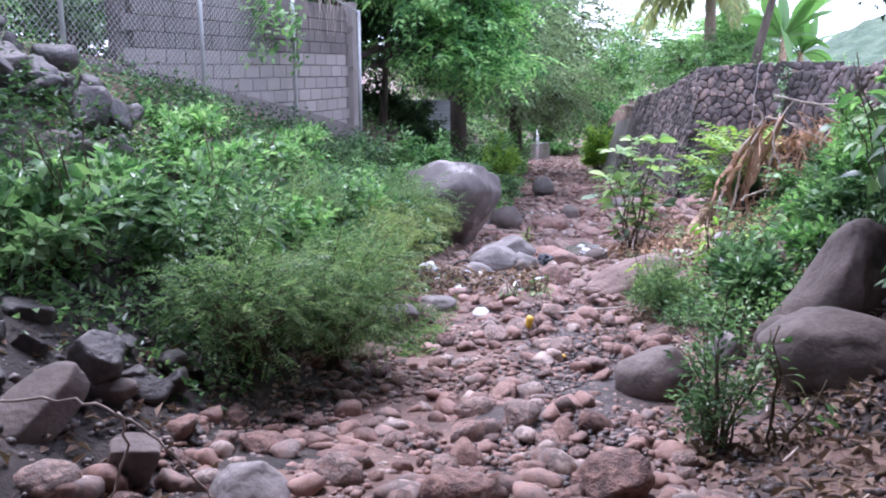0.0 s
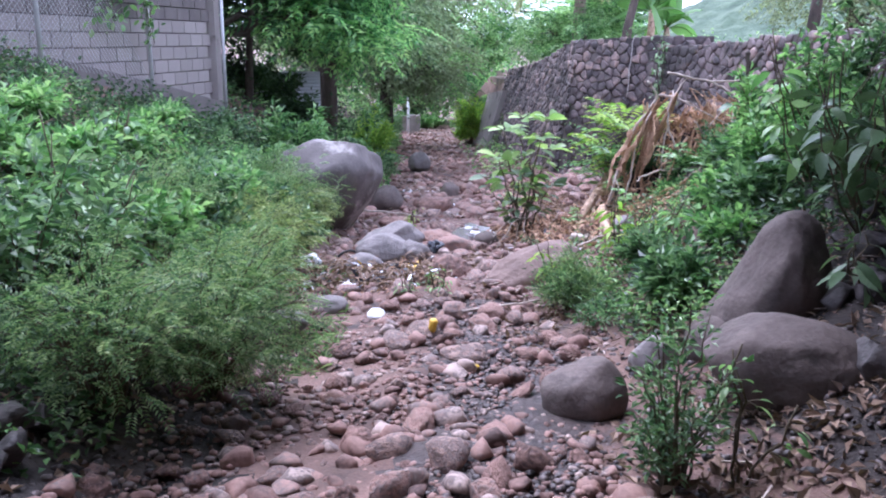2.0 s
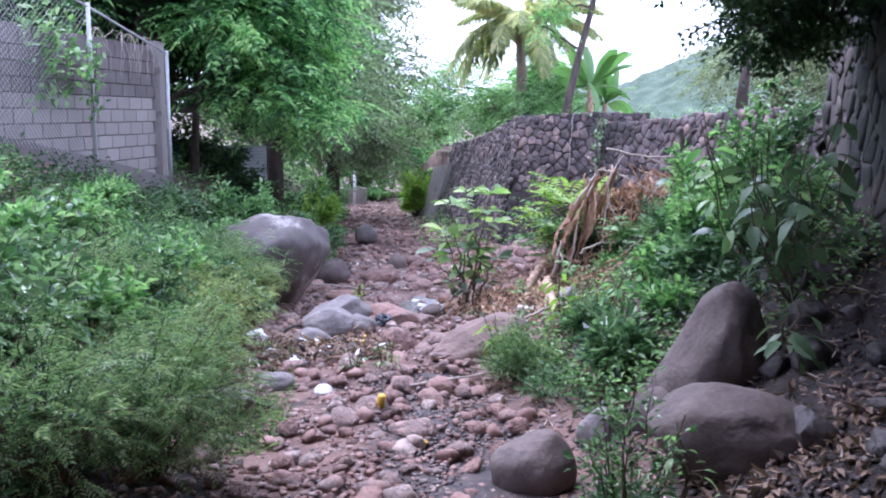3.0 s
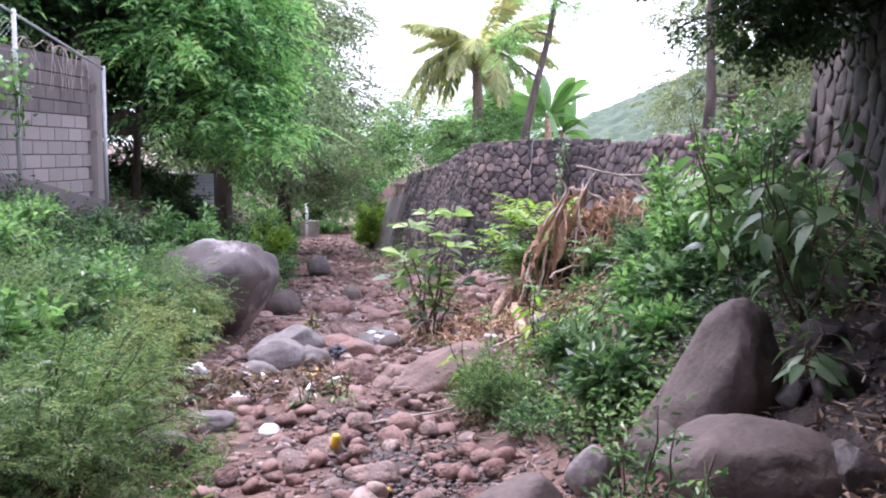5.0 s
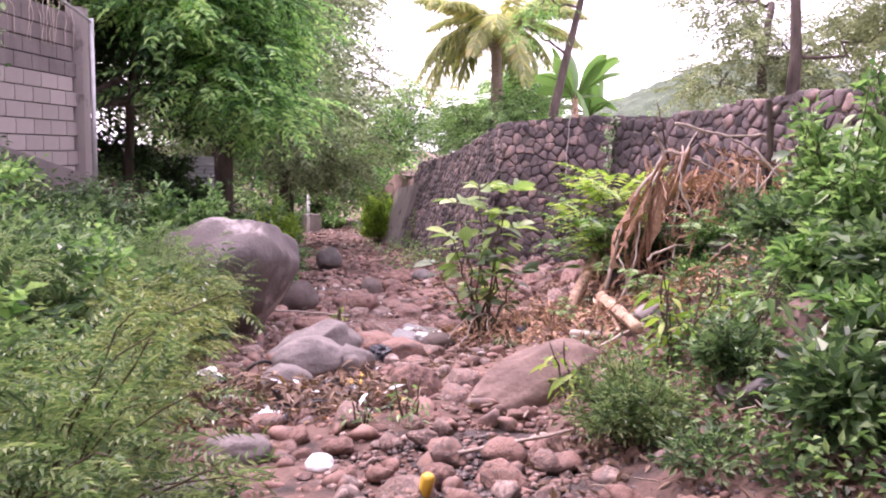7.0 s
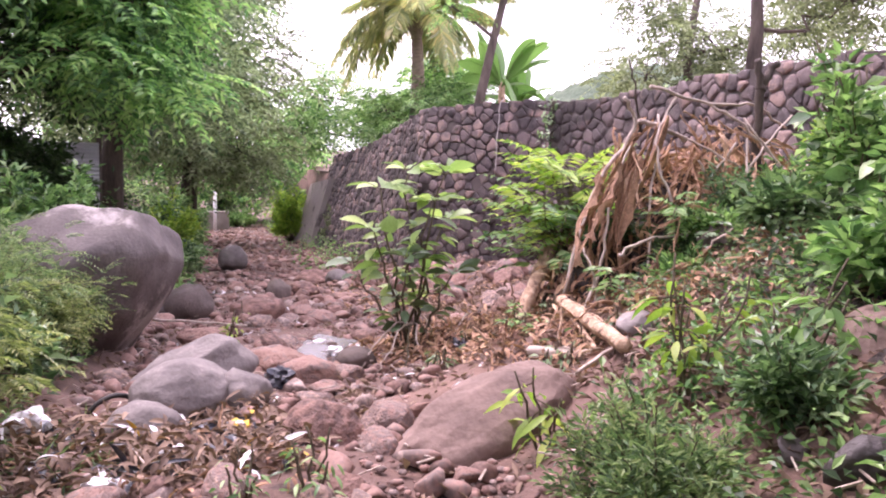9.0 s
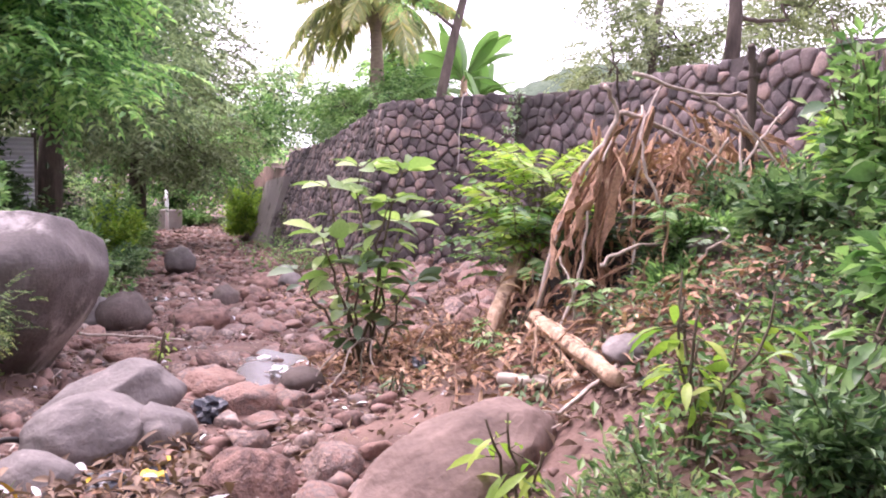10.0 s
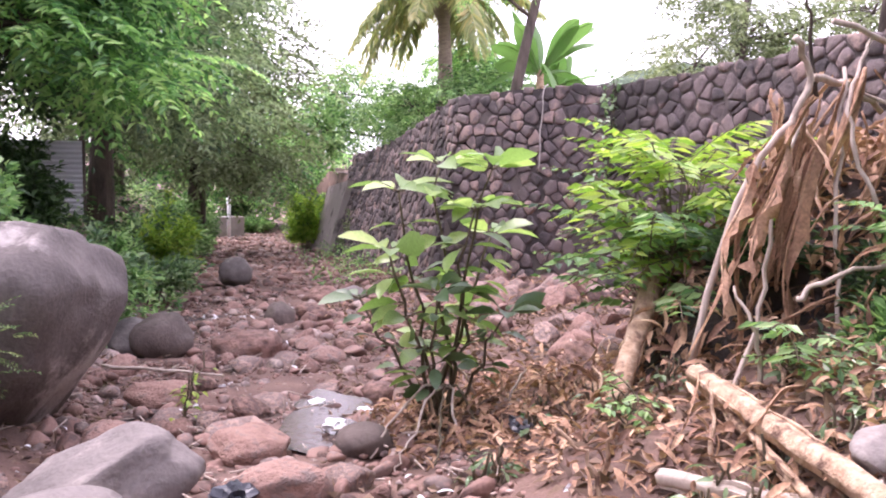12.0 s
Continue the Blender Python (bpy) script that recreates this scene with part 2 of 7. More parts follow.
def water_mat():
    m, n, l = nodes("shallow_muddy_water")
    out, b = n.new("ShaderNodeOutputMaterial"), n.new("ShaderNodeBsdfPrincipled")
    b.inputs["Base Color"].default_value = (0.075, 0.052, 0.044, 1)
    b.inputs["Roughness"].default_value = 0.16
    b.inputs["Specular IOR Level"].default_value = 0.3
    t = n.new("ShaderNodeTexNoise")
    t.inputs["Scale"].default_value = 14
    bp = n.new("ShaderNodeBump")
    bp.inputs["Strength"].default_value, bp.inputs["Distance"].default_value = 0.25, 0.01
    l.new(t.outputs[0], bp.inputs["Height"])
    l.new(bp.outputs[0], b.inputs["Normal"])
    l.new(b.outputs[0], out.inputs[0])
    return m


M_WATER = water_mat()
M_MUD = solid_mat("wet_mud", [(0.02, 0.015, 0.014), (0.05, 0.035, 0.031), (0.09, 0.062, 0.053)], 9, 0.65, 1.0, 60, dist=0.05)
# Dark gravel: wet along the bed, darkened for shade on the banks.
M_DARKGRAVEL = solid_mat("wet_and_shade_gravel", [(0.02, 0.016, 0.015), (0.05, 0.038, 0.035), (0.085, 0.065, 0.06), (0.16, 0.12, 0.105)], 5, 0.5, 0.6, 40, "island")


# ------------------------------------------------------------- mesh helpers
def mesh_from(name, verts, faces, mat, smooth=False):
    me = bpy.data.meshes.new(name)
    me.from_pydata([tuple(v) for v in verts] if not isinstance(verts, np.ndarray) else verts.tolist(), [], faces if isinstance(faces, list) else faces.tolist())
    me.materials.append(mat)
    if smooth:
        me.polygons.foreach_set("use_smooth", [True] * len(me.polygons))
    me.update()
    return me


def part(name, me, parent, label=""):
    ob = new(name, me)
    if parent is not None:
        ob.parent = parent
    return tagged(ob, label)


def thing(name, base, label, category, group="", kind=""):
    ob = new(name)
    ob.empty_display_size = 0.1
    ob.location = base
    return tagged(ob, label, category, group, kind)


def gz(x, y):
    return float(ground_z(x, y))


class Soup:
    """Collects vertices and faces of one mesh."""

    def __init__(self):
        self.v, self.f = [], []

    def add(self, verts, faces):
        k = len(self.v)
        self.v.extend([tuple(p) for p in verts])
        self.f.extend([tuple(i + k for i in q) for q in faces])

    def tube(self, pts, radii, sides=6, cap=True):
        pts = [Vector(p) for p in pts]
        if not hasattr(radii, "__len__"):
            radii = [radii] * len(pts)
        vs, fs = [], []
        for i, p in enumerate(pts):
            d = (pts[min(i + 1, len(pts) - 1)] - pts[max(i - 1, 0)]).normalized()
            a = d.orthogonal().normalized() if i == 0 else (a - d * a.dot(d)).normalized()
            b = d.cross(a)
            for k in range(sides):
                w = 2 * math.pi * k / sides
                vs.append(p + (math.cos(w) * a + math.sin(w) * b) * float(radii[i]))
        for i in range(len(pts) - 1):
            for k in range(sides):
                j = (k + 1) % sides
                fs.append((i * sides + k, i * sides + j, (i + 1) * sides + j, (i + 1) * sides + k))
        if cap:
            fs.append(tuple(range(sides))[::-1])
            fs.append(tuple((len(pts) - 1) * sides + k for k in range(sides)))
        self.add(vs, fs)

    def box(self, c, s, rz=0.0):
        m = Matrix.Translation(c) @ Matrix.Rotation(rz, 4, "Z")
        vs = [m @ Vector((x * s[0] / 2, y * s[1] / 2, z * s[2] / 2)) for z in (-1, 1) for y in (-1, 1) for x in (-1, 1)]
        self.add(vs, [(0, 2, 3, 1), (4, 5, 7, 6), (0, 1, 5, 4), (1, 3, 7, 5), (3, 2, 6, 7), (2, 0, 4, 6)])

    def mesh(self, name, mat, smooth=False):
        return mesh_from(name, self.v, self.f, mat, smooth)


def unit(a):
    return a / np.maximum(np.linalg.norm(a, axis=1, keepdims=True), 1e-9)


def leaf_soup(P, D, L, W, rng, fold=0.25, droop=0.15, shape="small", up=None):
    """Leaves at P, pointing along D, of lengths L and widths W. Returns vertex and face arrays."""
    n = len(P)
    D = unit(D)
    up = (np.tile([0.0, 0, 1], (n, 1)) if up is None else up) + rng.normal(0, 0.45 if up is None else 0.2, (n, 3))
    S = unit(np.cross(D, up))
    N = np.cross(S, D)
    L, W = np.broadcast_to(L, (n,))[:, None], np.broadcast_to(W, (n,))[:, None]
    if shape == "small":
        v = np.stack([P, P + D * L * 0.45 + S * W * 0.5 + N * W * fold, P + D * L - N * L * droop, P + D * L * 0.45 - S * W * 0.5 + N * W * fold], 1)
        k = np.arange(n)[:, None] * 4
        f = np.concatenate([k + np.array([[0, 1, 2]]), k + np.array([[0, 2, 3]])], 0)
        return v.reshape(-1, 3), f
    rows = [(0.0, 0.06), (0.22, 0.7), (0.5, 1.0), (0.78, 0.72), (1.0, 0.03)]
    vs = []
    for u, w in rows:
        mid = P + D * L * u - N * L * droop * (u * u) * 1.6
        vs += [mid + S * W * w * 0.5 + N * W * fold * w, mid, mid - S * W * w * 0.5 + N * W * fold * w]
    v = np.stack(vs, 1)
    m = len(rows) * 3
    k = np.arange(n)[:, None] * m
    fs = []
    for r in range(len(rows) - 1):
        a = r * 3
        fs += [k + np.array([[a, a + 1, a + 4, a + 3]]), k + np.array([[a + 1, a + 2, a + 5, a + 4]])]
    return v.reshape(-1, 3), np.concatenate(fs, 0)


def leaves(name, P, D, L, W, mat, rng, **kw):
    v, f = leaf_soup(P, D, L, W, rng, **kw)
    return mesh_from(name, v, f, mat, kw.get("shape", "small") != "small")


def sprays(P, D, length, pairs, rng, pinch=0.55, sag=0.35):
    """Turns each place P and way D into a twig with pairs of leaflets: their places, ways and planes."""
    n = len(P)
    D = unit(D)
    up = np.tile([0.0, 0, 1], (n, 1)) + rng.normal(0, 0.3, (n, 3))
    S = unit(np.cross(D, up))
    N = np.cross(S, D)
    length = np.broadcast_to(length, (n,))[:, None, None] * rng.uniform(0.6, 1.2, (n, 1, 1))
    u = np.tile(np.linspace(0.1, 1, pairs), 2)[None, :, None]
    side = np.repeat([1.0, -1.0], pairs)[None, :, None]
    Q = P[:, None] + D[:, None] * length * u - N[:, None] * length * sag * u * u
    W = D[:, None] * pinch + S[:, None] * side - N[:, None] * 0.25 * u
    U = np.broadcast_to(N[:, None], Q.shape)
    return Q.reshape(-1, 3), W.reshape(-1, 3), U.reshape(-1, 3)


def curve_pts(a, b, rng, sag=0.0, n=6, wob=0.05):
    a, b = np.array(a, float), np.array(b, float)
    t = np.linspace(0, 1, n)[:, None]
    p = a + (b - a) * t
    size = np.linalg.norm(b - a)
    p[1:-1] += rng.normal(0, wob * size, (n - 2, 3))
    p[:, 2] += -sag * size * (t[:, 0] ** 2) + 0.5 * sag * size * t[:, 0]
    return p


def shrub(name, base, size, stems, leaf_count, L, W, mat, label, category="shrub", seed=1, lean=(0, 0), spread=0.75, fuzz=0.09, shape="small", bend=0.25, group="", twig=0.006, tall=0.25, stem_mat=None, aim=0.7, kind="", low=0.25, pairs=0, twig_len=0.14):
    """A bush of arching stems from one root, leaves along the stems and their side twigs."""
    rng = np.random.default_rng(seed)
    sx, sy, sz = size
    ob = thing(name, base, label, category, group, kind)
    soup = Soup()
    P, D = [], []
    per = max(1, leaf_count // stems // max(1, 2 * pairs))
    for s in range(stems):
        a, r = rng.uniform(0, 2 * math.pi), math.sqrt(rng.uniform(0, 1)) * spread + (1 - spread) * 0.3
        h = (1 - 0.6 * r * r) * rng.uniform(1 - tall * 2, 1) * (0.62 + 0.5 * abs(math.sin(1.5 * a + seed)))
        tip = np.array([math.cos(a) * r * sx + lean[0] * h, math.sin(a) * r * sy + lean[1] * h, max(0.06, h * sz)])
        foot = np.array([math.cos(a) * r * sx * 0.18, math.sin(a) * r * sy * 0.18, -0.05])
        mid = foot + (tip - foot) * 0.5 + np.array([-math.cos(a) * r * sx * 0.15, -math.sin(a) * r * sy * 0.15, bend * sz * 0.6])
        t = np.linspace(0, 1, 7)[:, None]
        pts = (1 - t) ** 2 * foot + 2 * t * (1 - t) * mid + t * t * tip
        pts[1:] += rng.normal(0, 0.012 * sz, (6, 3))
        soup.tube(pts, [twig * (1.4 - u) for u in t[:, 0]], 4, cap=False)
        u = rng.uniform(low, 1.0, per) ** 0.8
        idx = np.clip((u * 6).astype(int), 0, 5)
        fr = (u * 6 - idx)[:, None]
        p = pts[idx] * (1 - fr) + pts[idx + 1] * fr
        dirn = pts[idx + 1] - pts[idx]
        off = rng.normal(0, 1, (per, 3))
        off[:, 2] = off[:, 2] * 0.6
        off = unit(off)
        p = p + off * np.abs(rng.normal(0, fuzz, (per, 1)))
        P.append(p)
        D.append(unit(dirn) * (1 - aim) + off * aim + np.array([0, 0, 0.08]))
    P, D = np.concatenate(P), np.concatenate(D)
    P[:, 2] = np.maximum(P[:, 2], 0.02)
    part("stalk", soup.mesh("stalk", stem_mat or M_TWIG), ob)
    up = None
    if pairs:
        P, D, up = sprays(P, D, twig_len, pairs, rng)
    part("foliage", leaves("foliage", P, D, L * rng.uniform(0.6, 1.15, len(P)), W * rng.uniform(0.7, 1.1, len(P)), mat, rng, shape=shape, up=up), ob)
    return ob


def tree(name, base, trunk_pts, radius, blobs, leaf_count, L, W, mat, label, seed=1, bark=None, clump=0.35, hang=-0.25, category="tree", twigs=7, pairs=5, flat=0.75):
    """A tapered trunk, a limb to each mass of the crown, and fans of leafy twigs with gaps between them. Blobs: x, y, z, radius from the base."""
    rng = np.random.default_rng(seed)
    ob = thing(name, base, label, category)
    soup = Soup()
    tp = np.array(trunk_pts, float)
    soup.tube(tp, [radius * (1.25 if i == 0 else 1 - 0.55 * i / (len(tp) - 1)) for i in range(len(tp))], 9)
    trunk = part("trunk", soup.mesh("trunk", bark or M_BARK, True), ob)
    P, D = [], []
    vol = sum(b[3] ** 2 for b in blobs)
    per = twigs * pairs * 2
    for bx, by, bz, br in blobs:
        c = np.array([bx, by, bz])
        limb = Soup()
        j = int(np.argmin(np.linalg.norm(tp - c, axis=1) + 0.8 * np.maximum(tp[:, 2] - bz, 0)))
        limb.tube(curve_pts(tp[j], c, rng, -0.1, 6, 0.05), np.linspace(radius * 0.3, radius * 0.09, 6).tolist(), 6)
        n = max(4, int(leaf_count * br * br / vol / per))
        d = unit(rng.normal(0, 1, (n, 3)))
        rad = br * rng.uniform(0.2, 1.0, (n, 1)) ** 0.45 * (1 + 0.3 * np.sin(5 * d[:, :1] + 3 * d[:, 1:2] + bx))
        cc = c + d * rad * np.array([1, 1, flat])
        for k in range(0, n, 2):
            limb.tube([c, c + (cc[k] - c) * 0.5 + rng.normal(0, 0.06 * br, 3), cc[k]], [radius * 0.1, radius * 0.06, radius * 0.02], 3, cap=False)
        part("limb", limb.mesh("limb", bark or M_BARK), ob)
        o = rng.normal(0, 1, (n, twigs, 3)) * np.array([1, 1, 0.35])
        P.append((cc[:, None] + o * clump * 0.35).reshape(-1, 3))
        D.append((unit(o.reshape(-1, 3)) + np.repeat(d * np.array([1, 1, 0.3]), twigs, 0) * 0.7 + np.array([0, 0, hang])))
    P, D, up = sprays(np.concatenate(P), np.concatenate(D), clump, pairs, rng, 0.7, 0.2)
    part("crown", leaves("crown", P, D, L * rng.uniform(0.6, 1.15, len(P)), W * rng.uniform(0.7, 1.1, len(P)), mat, rng, up=up), ob)
    return ob


def rock_mesh(name, seed, mat, sub=3, rough=0.18, flat=0.0, angular=0.0, faces=(), warp=None):
    """A unit stone: a sphere cut by a few planes, then swollen and pitted by noise."""
    bm = bmesh.new()
    bmesh.ops.create_icosphere(bm, subdivisions=sub, radius=1)
    r = random.Random(seed)
    off = Vector((r.uniform(-50, 50), r.uniform(-50, 50), r.uniform(-50, 50)))
    cuts = []
    for _ in range(5 + int(4 * angular)):
        n = Vector((r.gauss(0, 1), r.gauss(0, 1), r.gauss(0, 1))).normalized()
        cuts.append((n, r.uniform(0.66 - 0.16 * angular, 0.92 - 0.08 * angular)))
    cuts += [(Vector(n).normalized(), d) for n, d in faces]
    for v in bm.verts:
        p = v.co.copy()
        for n, d in cuts:
            e = p.dot(n) - d
            if e > 0:
                p -= n * e * (0.65 + 0.3 * angular)
        k = noise.noise(p * 1.1 + off) * rough + noise.noise(p * 2.7 + off) * rough * 0.45
        if sub > 3:
            k += noise.noise(p * 6 + off) * rough * 0.2
        v.co = warp(p * (1 + k)) if warp else p * (1 + k)
    me = bpy.data.meshes.new(name)
    bm.to_mesh(me)
    bm.free()
    me.materials.append(mat)
    me.polygons.foreach_set("use_smooth", [True] * len(me.polygons))
    return me


ROCKS = []


def rock(name, c, half, mat, label, seed, rot=(0, 0, 0), sub=4, rough=0.16, angular=0.3, group="", category="boulder", faces=(), warp=None):
    """A boulder of its own shape, bedded in the ground."""
    ob = new(name, rock_mesh(name, seed, mat, sub, rough, 0, angular, faces, warp))
    ob.location, ob.scale = c, half
    ob.rotation_euler = [radians(a) for a in rot]
    ROCKS.append((c[0], c[1], max(half[0], half[1])))
    return tagged(ob, label, category, group)


# ------------------------------------------------------------- the ground
# the lie of the land: a stream bed falling away between two banks
GY = [-60, -5, 0, 3, 5, 7, 9, 11, 13, 17, 23, 35, 60, 120]
BED = [0.9, 0.1, 0.0, -0.3, -0.68, -0.87, -1.0, -1.2, -1.42, -1.75, -2.1, -2.75, -3.6, -4.0]
EDGE_L = [-2.0, -1.6, -1.5, -1.25, -0.9, -0.5, -0.25, 0.25, 0.5, 1.2, 1.8, 3.4, 5.6, 12]
EDGE_R = [2.2, 1.9, 1.8, 1.6, 1.55, 1.6, 1.9, 2.1, 2.6, 3.5, 4.6, 6.4, 9.5, 20]
WALL_Y = [-60, 8, 12.4, 14.6, 16.4, 16.6, 18.2, 18.5, 19.2, 20.7, 22, 30, 32, 36, 60, 120]
WALL_X = [7.4, 7.0, 7.05, 7.02, 6.75, 8.7, 8.7, 8.1, 7.25, 6.45, 6.6, 7.4, 7.5, 7.8, 11, 20]


def ramp(v, a, b):
    s = np.clip((v - a) / (b - a), 0, 1)
    return s * s * (3 - 2 * s)


def wall_line(y):
    return np.interp(y, WALL_Y, WALL_X)


def ground_z(x, y):
    x, y = np.asarray(x, float), np.asarray(y, float)
    bed = np.interp(y, GY, BED)
    dl = np.maximum(np.interp(y, GY, EDGE_L) - x, 0)
    dr = np.maximum(x - np.interp(y, GY, EDGE_R), 0)
    left = bed + 0.75 * dl * dl / (dl + 0.45)
    top = np.interp(y, [-5, 4, 9, 12, 14, 16.5, 20, 40], [1.6, 1.8, 1.75, 1.35, 0.95, 0.4, 0.2, -0.8])
    left = np.minimum(left, top) + 0.1 * np.tanh(np.maximum(left - top, 0))
    slope = np.interp(y, [-5, 3, 6, 9, 10.5, 12.5, 20, 40], [0.4, 0.45, 0.6, 0.55, 0.45, 0.16, 0.14, 0.1])
    right = bed + slope * dr * dr / (dr + 0.35)
    cap = np.interp(y, [6, 8.5, 10, 12], [1.3, 1.05, 0.55, 0.0])
    right = np.where(right > cap, cap + 0.3 * np.tanh((right - cap) / 2), right)
    terrace = 1.3 + np.interp(y, [22, 34], [0.0, -1.6]) + 0 * x
    right = right + (terrace - right) * ramp(x, wall_line(y) + 0.15, wall_line(y) + 0.4)
    z = np.where(dl > 0, left, np.where(dr > 0, right, bed))
    near = np.exp(-((np.hypot(x - 2, y - 10) / 40) ** 2))
    wob = 0.035 * np.sin(2.1 * x + 1.3 * y) * np.sin(1.7 * y - 0.9 * x) + 0.02 * np.sin(5.3 * x + 2) * np.sin(4.7 * y + 1)
    return z + wob * near


def ground_sheet():
    near_x, near_y = np.arange(-6, 9.01, 0.1), np.arange(-3, 26.01, 0.12)
    far = np.array([0.4, 1, 2, 3.5, 6, 10, 16, 25, 40, 70, 120, 220, 420, 900, 1800])
    xs = np.concatenate([-6 - far[::-1], near_x, 9 + far])
    ys = np.concatenate([-3 - far[::-1], near_y, 26 + far])
    X, Y = np.meshgrid(xs, ys)
    Z = ground_z(X, Y)
    rough = np.array([noise.noise(Vector((x * 1.6, y * 1.6, 0.3))) + 0.5 * noise.noise(Vector((x * 4.5, y * 4.5, 7))) for x, y in zip(X.ravel(), Y.ravel())]).reshape(X.shape)
    Z = Z + 0.045 * rough * (np.abs(X - wall_line(Y) - 0.25) > 0.5)
    nx, ny = len(xs), len(ys)
    k = (np.arange(ny - 1)[:, None] * nx + np.arange(nx - 1)[None]).ravel()
    f = np.stack([k, k + 1, k + nx + 1, k + nx], 1)
    ob = new("ground", mesh_from("ground", np.stack([X.ravel(), Y.ravel(), Z.ravel()], 1), f, M_EARTH, True))
    ob.data.materials.append(M_SHADESOIL)
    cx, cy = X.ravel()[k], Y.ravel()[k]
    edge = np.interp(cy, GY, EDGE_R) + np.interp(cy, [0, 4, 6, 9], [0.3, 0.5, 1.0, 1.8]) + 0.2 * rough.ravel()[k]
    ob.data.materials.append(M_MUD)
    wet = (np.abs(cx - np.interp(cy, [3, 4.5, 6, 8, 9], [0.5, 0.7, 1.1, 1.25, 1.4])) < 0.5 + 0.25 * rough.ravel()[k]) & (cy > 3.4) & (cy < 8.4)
    # soil darkened where shade falls: by the abutment and below the left bushes
    shade_soil = ((cx > edge) & (cx < 7) & (cy > -2) & (cy < 9)) | ((cx < np.interp(cy, GY, EDGE_L) + 0.25 + 0.3 * rough.ravel()[k]) & (cx > -5) & (cy > -2) & (cy < 7))
    ob.data.polygons.foreach_set("material_index", np.where(wet, 2, shade_soil.astype(int)).astype(np.int32))
    return tagged(ob, "reddish-brown earth and gravel of a stream bed and its banks", "ground", kind="structure")


ground_sheet()


# ------------------------------------------------------------- stone walls
def clip(poly, m, n):
    """The part of a polygon on the near side of the line through m with the normal n."""
    out = []
    for k in range(len(poly)):
        a, b = poly[k], poly[(k + 1) % len(poly)]
        da, db = (a[0] - m[0]) * n[0] + (a[1] - m[1]) * n[1], (b[0] - m[0]) * n[0] + (b[1] - m[1]) * n[1]
        if da <= 0:
            out.append(a)
        if (da < 0 < db) or (db < 0 < da):
            w = da / (da - db)
            out.append((a[0] + (b[0] - a[0]) * w, a[1] + (b[1] - a[1]) * w))
    return out


def rubble_cells(total, z0, z1, size, rng):
    """Irregular stone outlines that fill a wall face, in metres along and up it."""
    w, h = size * 1.4, size * 0.85
    rows, cols = int((z1 - z0) / h) + 2, int(total / w) + 2
    pts = {}
    for r in range(-1, rows + 1):
        for q in range(-1, cols + 1):
            pts[r, q] = ((q + 0.5 * (r % 2) + rng.uniform(-0.45, 0.45)) * w, z0 + (r + 0.5 + rng.uniform(-0.42, 0.42)) * h)
    for (r, q), p in pts.items():
        if rng.random() < 0.015:
            continue
        grow = rng.uniform(0.84, 1.0)
        poly = [(p[0] - w, p[1] - h), (p[0] + w, p[1] - h), (p[0] + w, p[1] + h), (p[0] - w, p[1] + h)]
        for dr in (-2, -1, 0, 1, 2):
            for dq in (-2, -1, 0, 1, 2):
                o = pts.get((r + dr, q + dq))
                if o and o != p:
                    poly = clip(poly, (p[0] + (o[0] - p[0]) * 0.5 * grow, p[1] + (o[1] - p[1]) * 0.5 * grow), (o[0] - p[0], o[1] - p[1]))
        if len(poly) > 2:
            soft = []
            for k in range(len(poly)):
                a, b = poly[k], poly[(k + 1) % len(poly)]
                for w2 in (0.16, 0.5, 0.84):
                    jit = 0.03 * w
                    soft.append((a[0] + (b[0] - a[0]) * w2 + rng.uniform(-jit, jit), a[1] + (b[1] - a[1]) * w2 + rng.uniform(-jit, jit)))
            yield p, soft


